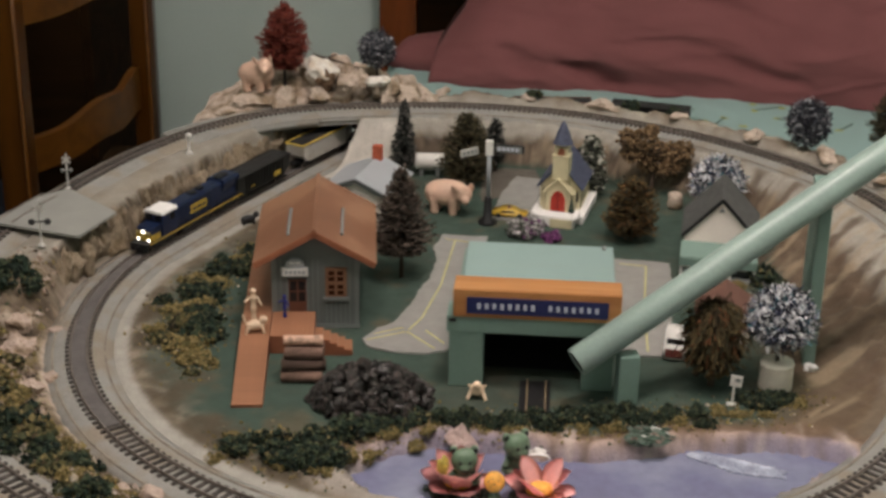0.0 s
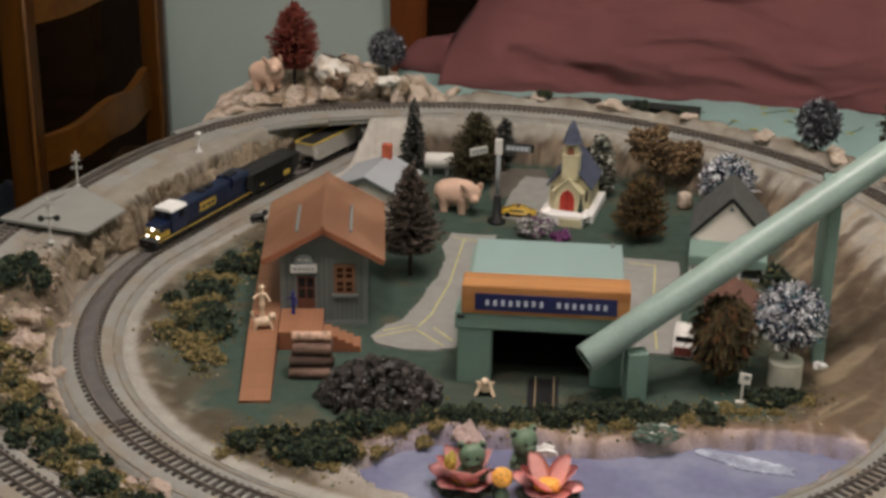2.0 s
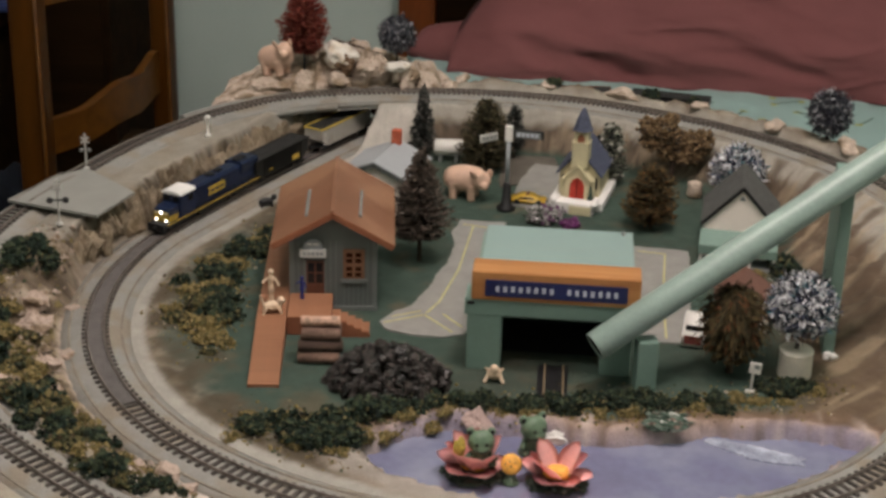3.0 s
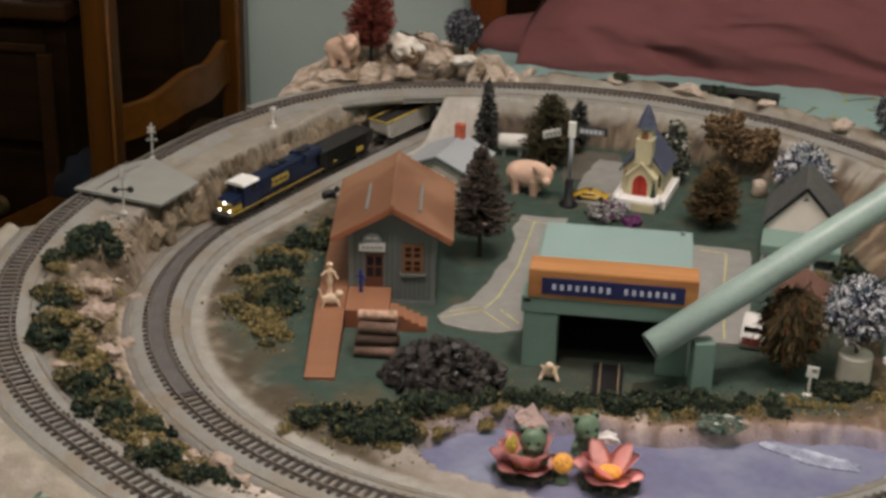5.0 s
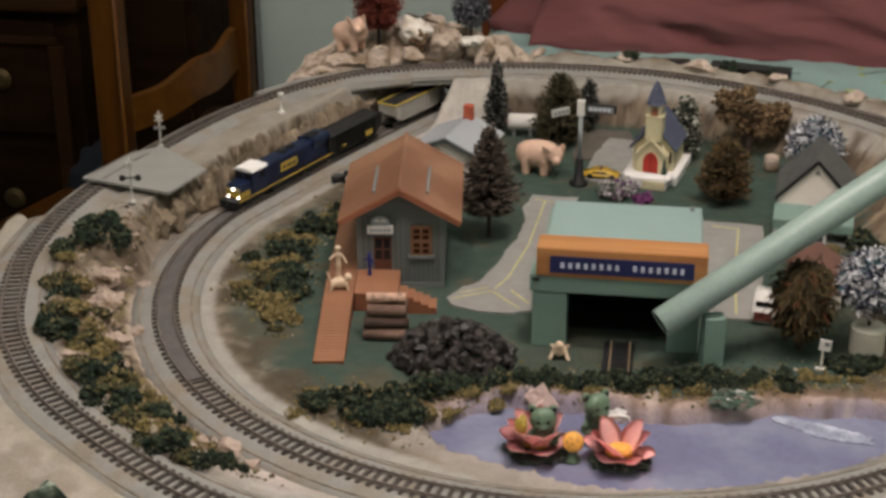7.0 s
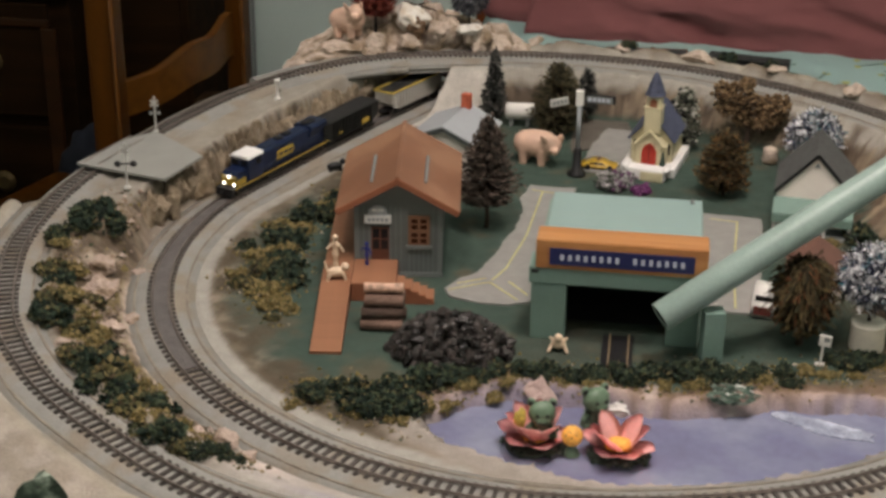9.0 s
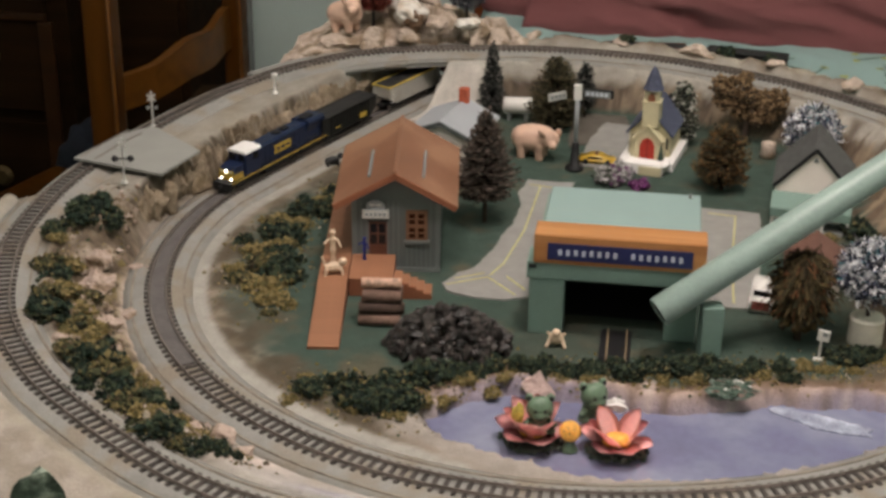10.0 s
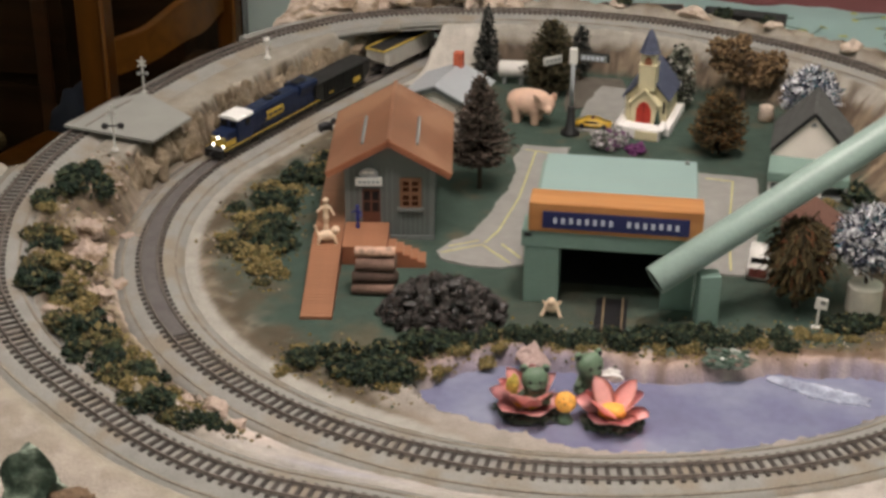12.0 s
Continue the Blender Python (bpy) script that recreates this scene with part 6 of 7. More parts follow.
while len(f2) < 8 * 1500:
    px, py = rng.uniform(-0.56, -0.24), rng.uniform(-0.40, 0.06)
    k = int(round((py - gy[0]) / GRID)) * NX + int(round((px - gx[0]) / GRID))
    if between[k] and d_in[k] > 0.038 and d_out[k] > 0.040 and N3[k] + 0.7 * N1[k] > rng.uniform(-0.6, 0.4):
        tuft(v2, f2, (px, py, height(px, py)), 0.0010 + 0.0030 * rng.uniform() ** 3, rng)
M_RUBBLE = ramp_mat("bank_rubble", ((0.0, (0.24, 0.18, 0.125)), (0.25, (0.12, 0.088, 0.06)), (0.45, (0.33, 0.25, 0.20)), (0.65, (0.20, 0.16, 0.07)), (0.8, (0.46, 0.38, 0.33)), (0.92, (0.07, 0.055, 0.04))))
tagged(new("bank_rubble", from_lists("bank_rubble", v2, f2, M_RUBBLE)), "broken tan and pinkish plaster rubble on the bank", "rubble", kind="stuff")
M_FLOCK = ramp_mat("mixed_flock", ((0.0, (0.20, 0.155, 0.055)), (0.3, (0.05, 0.065, 0.035)), (0.5, (0.13, 0.105, 0.05)), (0.68, (0.28, 0.215, 0.11)), (0.84, (0.10, 0.07, 0.045)), (0.94, (0.40, 0.34, 0.27))))
tagged(new("ground_flock", from_lists("ground_flock", v, f, M_FLOCK)), "scattered yellow and olive flock round the bushes", "ground cover", kind="stuff")
lil = new("flowering_bush", foam_mesh("foam", 0.024, M_LILAC, 420, 61, 0.75, 0.0020))
lil.matrix_basis = pose(-0.0180, 0.236, 0)
tagged(lil, "white-flowering foam bush in front of the church", "bush")
lil = new("flowering_bush", foam_mesh("foam", 0.013, M_PURPLE, 160, 62, 0.6, 0.0020))
lil.matrix_basis = pose(0.0120, 0.236, 0)
tagged(lil, "small purple foam bush beside the church step", "bush")
lil = new("flowering_bush", foam_mesh("foam", 0.021, ramp_mat("pale_foam", ((0.0, (0.07, 0.11, 0.085)), (0.35, (0.13, 0.16, 0.135)), (0.6, (0.05, 0.075, 0.055)), (0.8, (0.16, 0.12, 0.10)), (0.94, (0.45, 0.46, 0.43)))), 240, 63, 0.5, 0.0026))
lil.matrix_basis = pose(0.104, -0.194, height(0.104, -0.194) - 0.001) @ Matrix.Diagonal((1.45, 0.85, 0.5, 1))
tagged(lil, "pale green shrub at the edge of the pond", "bush")


# ---------- rocks ----------
def rock(x, y, zz, r, squash, seed, label="pale plaster boulder on the hill", m=M_ROCK):
    """A boulder: a ball cut by a dozen flat faces, its surface then roughened."""
    rng = np.random.default_rng(seed * 7 + 1)
    cuts = [(Vector(rng.normal(0, 1, 3)).normalized(), rng.uniform(0.42, 0.85)) for _ in range(16)]
    bm = ball((0, 0, 0), 1.0, None, 4)
    for v in bm.verts:
        p = v.co.copy()
        for n, d in cuts:
            over = p.dot(n) - d
            if over > 0:
                p -= n * over
        q = p * 1.6 + Vector((seed * 3.1, seed * 1.7, seed))
        p *= (1 + 0.30 * noise.noise(q) + 0.14 * noise.noise(q * 4) + 0.07 * noise.noise(q * 11)) * r * 1.3
        v.co = Vector((p.x * squash[0], p.y * squash[1], p.z * squash[2]))
    return solid("rock", bm, m, label, "rock", group="rocks", at=pose(x, y, zz, 0, 0, seed * 40), smooth=False)


def hill_at(u, v):
    x, y = -0.44 + 0.33 * u, 0.455 + 0.17 * v
    ins = out_at(x, y)
    if ins < 0.026:
        return None
    k = min(1, max(0, (ins - 0.026) / 0.025))
    top = 0.060 + 0.038 * math.exp(-((x + 0.290) / 0.095) ** 2) * k
    d, cells = noise.voronoi((x * 34, y * 40, 2.0))
    block = noise.noise(cells[0] * 3.7) * 0.016 + 0.010 * (x * 34 - cells[0].x) * noise.noise(cells[0] * 2.1 + Vector((5, 1, 2)))
    gap = -0.013 * max(0, 1 - (d[1] - d[0]) * 5)
    calm = 0.25 + 0.75 * min(1, max(0, (x + 0.375) / 0.05))
    block, gap = block * calm, gap * calm
    n1 = noise.fractal((x * 60, y * 60, 3.1), 1, 2, 3)
    return (x, y, top + (block + gap + 0.004 * n1) * k - 0.5 * max(0, y - 0.585) - 0.30 * max(0, -0.372 - x) - 0.9 * max(0, x + 0.170))


def out_at(x, y):
    return float(reach(OUTER, np.array([[x, y]]))[0][0])


bm = bmesh.new()
NU, NV = 130, 68
gridv = [[None] * NU for _ in range(NV)]
for j in range(NV):
    for i in range(NU):
        p = hill_at(i / (NU - 1), j / (NV - 1))
        gridv[j][i] = bm.verts.new(p) if p else None
for j in range(NV - 1):
    for i in range(NU - 1):
        q = (gridv[j][i], gridv[j][i + 1], gridv[j + 1][i + 1], gridv[j + 1][i])
        if all(q):
            bm.faces.new(q)
for v in [v for v in bm.verts if not v.link_faces]:
    bm.verts.remove(v)
got = bmesh.ops.extrude_edge_only(bm, edges=[e for e in bm.edges if e.is_boundary])
for v in got["geom"]:
    if isinstance(v, bmesh.types.BMVert):
        v.co.z = min(v.co.z - 0.012, 0.046)
bmesh.ops.recalc_face_normals(bm, faces=bm.faces[:])
solid("rocky_hill", bm, M_ROCK, "rocky tan plaster hill behind the bridge", "hill", kind="structure")
for k, (x, y, zz, r, sq) in enumerate(((-0.365, 0.486, 0.066, 0.020, (1.5, 0.9, 0.6)), (-0.325, 0.492, 0.072, 0.018, (1.3, 0.9, 0.8)), (-0.285, 0.503, 0.076, 0.014, (1.2, 0.9, 0.7)), (-0.255, 0.518, 0.080, 0.018, (1.0, 0.8, 1.1)), (-0.236, 0.530, 0.078, 0.016, (1.0, 0.8, 1.3)),
                                              (-0.205, 0.540, 0.066, 0.020, (1.2, 0.9, 0.9)), (-0.182, 0.545, 0.062, 0.015, (1.1, 0.9, 0.9)), (-0.300, 0.535, 0.088, 0.018, (1.2, 0.8, 0.9)), (-0.395, 0.468, 0.056, 0.015, (1.4, 0.8, 0.5)), (-0.270, 0.540, 0.092, 0.014, (1, 0.8, 1)), (-0.155, 0.556, 0.056, 0.014, (1.8, 0.8, 0.5)))):
    rock(x, y, zz, r, sq, k + 1)
for k in range(9):
    t = k / 8
    a = radians(100 - 88 * t)
    i = int(np.argmin(np.abs(np.arctan2(OUTER[:, 1] - CY, OUTER[:, 0] - CX) - a)))
    d = random.uniform(0.034, 0.046)
    x, y = OUTER[i, 0] + d * math.cos(a), OUTER[i, 1] + d * math.sin(a)
    rock(x, y, height(x, y), random.uniform(0.007, 0.012), (1.7, 1.0, random.uniform(0.5, 0.8)), 20 + k, "tan plaster rock beyond the high track")
for k, (x, y, r) in enumerate(((-0.056, -0.210, 0.012),)):
    rock(x, y, -0.006, r, (1.3, 0.9, 1.2), 60 + k, "pinkish plaster rock at the pond bank", mat("pink_plaster_%d" % k, (0.46, 0.34, 0.31), 0.85, vary=0.2, scale=80, bump=0.6, fine=400))
M_CLIFF = mat("tan_cliff_plaster", (0.27, 0.215, 0.150), 0.9, vary=0.35, scale=45, bump=0.9, fine=260, spot=(0.115, 0.085, 0.050), obrand=0.3)
cliff_line = smooth_path([(-0.476, 0.045, 0), (-0.462, 0.085, 0), (-0.449, 0.138, 0), (-0.434, 0.180, 0), (-0.421, 0.228, 0), (-0.405, 0.278, 0), (-0.386, 0.325, 0), (-0.366, 0.375, 0), (-0.350, 0.415, 0), (-0.336, 0.446, 0)], 0.0145)
cliff_rng = np.random.default_rng(19)
for k, (x, y, _) in enumerate(cliff_line):
    w, h = cliff_rng.uniform(0.0095, 0.0135), cliff_rng.uniform(0.020, 0.027)
    under_slab = 0.006 if y < 0.20 else 0.0
    x, y = x - 0.010 + 0.014 * float(step01((y - 0.28) / 0.10)) + cliff_rng.normal(0, 0.002), y + 0.004
    rock(x, y, 0.047 - h + cliff_rng.uniform(-0.007, 0.003) - under_slab + 0.006 * float(step01((y - 0.30) / 0.10)), w, (1.1, 1.2, h / w), 120 + k, "tall tan plaster rock in the cutting's wall", M_CLIFF)
M_BANKROCK = mat("pinkish_bank_plaster", (0.47, 0.37, 0.31), 0.88, vary=0.3, scale=60, bump=0.8, fine=320, spot=(0.20, 0.145, 0.10))
for k, (x, y, q) in enumerate(((-0.484, -0.070, 0.013), (-0.474, -0.105, 0.015), (-0.435, -0.140, 0.008), (-0.418, -0.222, 0.007), (-0.456, -0.240, 0.007), (-0.455, -0.045, 0.009), (-0.434, -0.182, 0.009), (-0.285, -0.352, 0.009), (-0.312, -0.338, 0.007), (-0.268, -0.356, 0.006))):
    rock(x, y, height(x, y) + 0.001, q, (1.3, 1.0, 0.75), 80 + k, "pinkish plaster rock on the bank between the tracks", M_BANKROCK)
rock(-0.378, -0.488, height(-0.378, -0.488) + 0.010, 0.031, (1.0, 0.9, 1.05), 71, "dark green rock with pale streaks beyond the track", mat("green_grey_rock", (0.060, 0.090, 0.065), 0.85, vary=0.5, scale=45, bump=0.8, fine=300, spot=(0.26, 0.31, 0.25)))
rock(-0.352, -0.492, height(-0.352, -0.492) + 0.002, 0.013, (1.4, 1.0, 0.9), 73, "brown plaster lump beyond the track", mat("brown_lump_plaster", (0.16, 0.105, 0.065), 0.9, vary=0.4, scale=60, bump=0.8, fine=300))


M_CAP = mat("chipped_white", (0.72, 0.68, 0.62), 0.7, vary=0.1, scale=60, bump=0.5, fine=250, spot=(0.50, 0.42, 0.33))


M_BROKEN = mat("broken_brown_plaster", (0.14, 0.085, 0.05), 0.9, vary=0.4, scale=90, bump=0.8, fine=300)


def toadstool(at, r, h, lean, label):
    t = thing("toadstool", at, 0, label, "toadstool", tilt=lean)
    part("stem", lathe([(r * 0.42, 0), (r * 0.36, h * 0.5), (r * 0.46, h)], 14), M_ROCK, t, smooth=True)
    part("cap", ball((0, 0, h), r, None, 4, (1.0, 0.9, 0.72 if r > 0.018 else 0.36), 0.55, seed=h * 900), M_CAP, t, "chipped white cap", True)
    if r > 0.018:
        part("broken_side", ball((r * 0.42, -r * 0.62, h * 0.72), r * 0.56, None, 3, (0.9, 0.6, 1.0), 0.6, seed=5), M_BROKEN, t, "broken brown side of the cap")


toadstool((-0.289, 0.512, 0.080), 0.021, 0.022, 12, "white-capped toadstool ornament among the rocks")
toadstool((-0.2145, 0.512, 0.070), 0.0150, 0.020, -4, "small flat white toadstool ornament on the rocks")
tw = thing("twig", (-0.281, 0.522, 0.108), 0, "dark broken twig lying on the rocks", "twig")
part("stick", rod((-0.016, 0, 0.010), (0.024, 0.002, 0.000), 0.0022, 7, r2=0.0012), M_BARK, tw)
part("stick", rod((0.0, 0, 0.006), (0.014, 0.006, 0.010), 0.0015, 6, r2=0.0006), M_BARK, tw)


# ---------- ornaments, each one plain mesh ----------
def fused(bm, voxel=0.0009):
    """Melts the overlapping rounds of a bmesh into one smooth skin."""
    raw = bpy.data.objects.new("raw", mesh_of("raw", bm, M_FIG))
    scene.collection.objects.link(raw)
    melt = raw.modifiers.new("melt", "REMESH")
    melt.mode, melt.voxel_size, melt.use_smooth_shade = "VOXEL", voxel, True
    ease = raw.modifiers.new("ease", "SMOOTH")
    ease.factor, ease.iterations = 0.5, 3
    skin = bpy.data.meshes.new_from_object(raw.evaluated_get(bpy.context.evaluated_depsgraph_get()))
    bpy.data.objects.remove(raw)
    out = bmesh.new()
    out.from_mesh(skin)
    bpy.data.meshes.remove(skin)
    return out


def pig_mesh(s, lift=0.0):
    """A plump pig: chains of overlapping rounds for back, neck and snout, four stout legs and two ears."""
    bm = bmesh.new()
    for k in range(9):
        t = k / 8
        ball((-0.0125 + 0.024 * t, 0, 0.0225 + 0.0012 * t), 0.0130 + 0.0032 * math.sin(math.pi * (0.15 + 0.7 * t)), bm, 3, (1, 0.95, 1.0))
    for k in range(5):
        t = k / 4
        ball((0.010 + 0.0115 * t, -0.0085 * t, 0.0240 + (0.0025 + lift) * t), 0.0128 - 0.0024 * t, bm, 3)
    for k in range(4):
        t = k / 3
        ball((0.0215 + 0.0052 * t, -0.0115 - 0.0070 * t, 0.0242 + lift - 0.0012 * t), 0.0070 - 0.0022 * t, bm, 2)
    lathe([(0.0048, 0), (0.0046, 0.0016), (0.0030, 0.0022)], 14, bm, pose(0.0268, -0.0190, 0.0226 + lift, 0, 92, -54))
    for x, y in ((0.009, 0.0075), (0.009, -0.0085), (-0.013, 0.0075), (-0.013, -0.0075)):
        lathe([(0.0050, 0), (0.0050, 0.004), (0.0058, 0.011), (0.0070, 0.019)], 12, bm, pose(x, y, 0))
    for x, y, zz, rx, ry in ((0.0150, -0.0155, 0.0320, 25, -34), (0.0285, -0.0045, 0.0330, 10, 46)):
        lathe([(0.0040, -0.002), (0.0054, 0.003), (0.0042, 0.007), (0.0010, 0.0105)], 10, bm, pose(x, y, zz + lift, rx, ry, -35), (1, 0.4))
    rod((-0.022, 0, 0.027), (-0.0265, 0.001, 0.031), 0.0013, 6, bm, 0.0006)
    bmesh.ops.scale(bm, vec=(s, s, s), verts=bm.verts[:])
    return bm


solid("pig_ornament", fused(pig_mesh(0.98)), M_PINK, "pink ceramic pig ornament standing on the grass", "ornament", at=pose(-0.1100, 0.310, 0, 0, 0, -10), smooth=True)
solid("pig_ornament", fused(pig_mesh(0.95, 0.008)), M_PINK, "pink ceramic pig ornament on the rocky hill", "ornament", at=pose(-0.3600, 0.492, 0.079, 0, -8, -25), smooth=True)
bm = bmesh.new()
ball((0, 0, 0.0085), 0.0065, bm, 2, (1.1, 0.9, 1.0))
ball((0, -0.003, 0.0145), 0.0042, bm, 2)
for x in (-0.005, 0.005):
    rod((x, -0.001, 0.008), (x * 1.7, -0.006, 0.001), 0.0018, 7, bm)
    rod((x, 0.001, 0.010), (x * 1.6, -0.001, 0.014), 0.0013, 6, bm)
solid("seated_ornament", fused(bm, 0.0006), M_FIG, "small tan seated animal ornament by the shed", "ornament", at=pose(-0.0490, -0.1350, 0) @ Matrix.Scale(0.98, 4), smooth=True)


def standing(h, seed):
    bm = bmesh.new()
    lathe([(0.085 * h, 0), (0.085 * h, 0.04 * h), (0.055 * h, 0.25 * h), (0.09 * h, 0.42 * h), (0.065 * h, 0.55 * h), (0.10 * h, 0.72 * h), (0.045 * h, 0.82 * h)], 12, bm, squash=(1, 0.75))
    ball((0, 0, 0.90 * h), 0.085 * h, bm, 2)
    rod((0.10 * h, 0, 0.72 * h), (0.2 * h, -0.08 * h, 0.5 * h), 0.035 * h, 6, bm)
    rod((-0.10 * h, 0, 0.72 * h), (-0.24 * h, -0.06 * h, 0.62 * h), 0.035 * h, 6, bm)
    return bm


solid("standing_figurine", fused(standing(0.036, 1), 0.0005), M_FIG, "tan standing figurine on the station platform", "figurine", at=pose(-0.2660, -0.042, 0.0185, 0, 0, 20), smooth=True)
solid("standing_figurine", fused(standing(0.024, 2), 0.0005), M_BLUE, "small blue figurine by the depot door", "figurine", at=pose(-0.2390, -0.028, 0.0185, 0, 0, -10), smooth=True)
bm = bmesh.new()
ball((0, 0, 0.008), 0.006, bm, 2, (1.5, 0.8, 0.9))
ball((0.008, 0, 0.013), 0.0042, bm, 2)
for x in (-0.006, 0.006):
    for y in (-0.003, 0.003):
        rod((x, y, 0.007), (x * 1.4, y, 0), 0.0016, 6, bm)
rod((-0.008, 0, 0.009), (-0.011, 0, 0.019), 0.0013, 6, bm)
solid("animal_figurine", fused(bm, 0.0005), M_FIG, "pale four-legged figurine on the station ramp", "figurine", at=pose(-0.2610, -0.062, 0.0172, 0, 0, 15), smooth=True)
bm = bmesh.new()
ball((0, 0, 0.006), 0.0055, bm, 2, (1.7, 0.8, 0.85))
ball((0.0095, 0, 0.010), 0.0035, bm, 2)
for x in (-0.006, 0.006):
    for y in (-0.0028, 0.0028):
        rod((x, y, 0.005), (x, y, 0), 0.0014, 6, bm)
solid("animal_figurine", fused(bm, 0.0005), M_DARK, "tiny black four-legged figurine near the track", "figurine", at=pose(-0.328, 0.245, height(-0.328, 0.245), 0, 0, 30), smooth=True)
bm = lathe([(0.008, 0), (0.0095, 0.004), (0.008, 0.012), (0.0085, 0.017), (0.004, 0.019)], 14)
solid("wood_stump", bm, M_ROCK, "tan wooden stump at the foot of the autumn tree", "stump", at=pose(0.152, 0.352, 0), smooth=True)


# ---------- water lilies with frogs ----------
def petal_mesh(length, width, rise, hook):
    """A broad pointed petal, rising at rise degrees and curling up by hook degrees along its length."""
    bm = bmesh.new()
    rows, x, h, n = [], 0.0, 0.0, 9
    for i in range(n):
        t = i / (n - 1)
        a = radians(rise + hook * t)
        if i:
            x, h = x + math.cos(a) * length / (n - 1), h + math.sin(a) * length / (n - 1)
        w = width * (0.42 + 0.58 * math.sin(math.pi * min(1, 0.15 + 0.62 * t))) * (1 - t ** 4) ** 0.7 + 0.0003
        nx, nz = -math.sin(a), math.cos(a)
        rows.append([bm.verts.new((x + nx * 0.26 * w * s * s, w * s, h + nz * 0.26 * w * s * s)) for s in (-1, -0.55, 0, 0.55, 1)])
    for a, b in zip(rows, rows[1:]):
        for j in range(4):
            bm.faces.new((a[j], b[j], b[j + 1], a[j + 1]))
    bmesh.ops.solidify(bm, geom=bm.faces[:], thickness=0.0024)
    bmesh.ops.recalc_face_normals(bm, faces=bm.faces[:])
    return mesh_of("petal", bm, M_PETAL, True)


LOW_PETAL, MID_PETAL, HIGH_PETAL = petal_mesh(0.0240, 0.0112, 12, 14), petal_mesh(0.0255, 0.0112, 44, 10), petal_mesh(0.0262, 0.0094, 54, 6)
M_RAGGED = ramp_mat("ragged_leaf", ((0.0, (0.06, 0.085, 0.066)), (0.4, (0.14, 0.16, 0.135)), (0.75, (0.03, 0.042, 0.034))))


def lily(at, s, label, seed, tall, mid, low):
    l = thing("water_lily", at, 0, label, "lily", "water lilies")
    part("pad", ball((0, 0.002, 0.0016), 0.018 * s, None, 3, (1.1, 0.9, 0.09), 0.3, seed=seed), M_PAD, l, "dark green lily pad", True)
    rng = np.random.default_rng(seed)
    v, f = [], []
    for _ in range(90):
        a, q = rng.uniform(0, 6.28), rng.uniform(0.6, 1.05) * 0.021 * s
        tuft(v, f, (q * math.cos(a), q * math.sin(a) * 0.85, rng.uniform(0.001, 0.006)), rng.uniform(0.0012, 0.0026), rng)
    part("leaf_fringe", from_lists("leaf_fringe", v, f, M_RAGGED), None, l, "ragged dark leaves")
    for mesh, turns, lift in ((LOW_PETAL, low, 0.0060), (MID_PETAL, mid, 0.0062), (HIGH_PETAL, tall, 0.0065)):
        for a in turns:
            part("petal", mesh, None, l, at=pose(0.004 * math.cos(radians(a)), 0.004 * math.sin(radians(a)), lift, 0, 0, a) @ Matrix.Scale(s, 4))
    part("centre", ball((0, -0.001, 0.0092 * s), 0.0088 * s, None, 2, (1.1, 0.9, 0.55), 0.2, seed=seed), M_POLLEN, l, "orange flower centre", True)


lily((-0.0555, -0.276, -0.0118), 1.24, "pink water lily ornament holding a green frog", 10, (20, 150), (-152, -40, -100, 190, 88), (170, -126, -70, -8))
lily((0.0105, -0.280, -0.0118), 1.20, "open pink water lily ornament with an orange centre", 25, (36, 140), (-138, 196, -4), (-112, -66, -24, 165))
sf = thing("sunflower_ornament", (-0.0260, -0.284, -0.0108), 0, "small orange flower ornament between the lilies", "flower")
part("disc", lathe([(0.0072, 0), (0.0086, 0.0018), (0.0072, 0.0036)], 18, m=pose(0, 0, 0.0165, 58, 0, 0)), M_POLLEN, sf, smooth=True)
for k in range(7):
    a = k * 0.9
    part("seed_spot", ball((0.0052 * math.cos(a) * (k > 0), -0.0034 - 0.0008, 0.0165 + 0.0048 * math.sin(a) * (k > 0)), 0.0008, None, 1), M_RUST, sf, "brown spot")
part("foot", lathe([(0.007, 0), (0.004, 0.006), (0.003, 0.016)], 10), M_FROG, sf)


def frog_mesh():
    bm = bmesh.new()
    ball((0, 0, 0.010), 0.0095, bm, 3, (1, 0.9, 1.1))
    ball((0, -0.003, 0.0270), 0.0130, bm, 3, (1.0, 0.85, 0.95), 0.12, seed=3)
    ball((0, -0.010, 0.0225), 0.0085, bm, 3, (1.0, 0.7, 0.75))
    for s in (-1, 1):
        ball((s * 0.0100, 0.0, 0.0360), 0.0042, bm, 2, (1.0, 0.7, 1.2))
        rod((s * 0.008, -0.002, 0.014), (s * 0.015, -0.008, 0.010), 0.0030, 8, bm)
        ball((s * 0.010, -0.004, 0.004), 0.0055, bm, 2, (1, 1.3, 0.7))
    glaze = len(bm.faces)
    for s in (-1, 1):
        ball((s * 0.0046, -0.0138, 0.0290), 0.0016, bm, 2, (1, 0.7, 1.1))
        ball((s * 0.0104, -0.0024, 0.0362), 0.0024, bm, 2, (1, 0.5, 1.2))
    for k in range(9):
        a = (k - 4) / 4
        ball((0.0058 * a, -0.0163 + 0.0026 * a * a, 0.0215 + 0.0022 * a * a), 0.0009, bm, 1)
    bm.faces.ensure_lookup_table()
    for f in bm.faces[glaze:]:
        f.material_index = 1
    return bm


FROG = mesh_of("frog_ornament", frog_mesh(), (M_FROG, M_DARK), True)
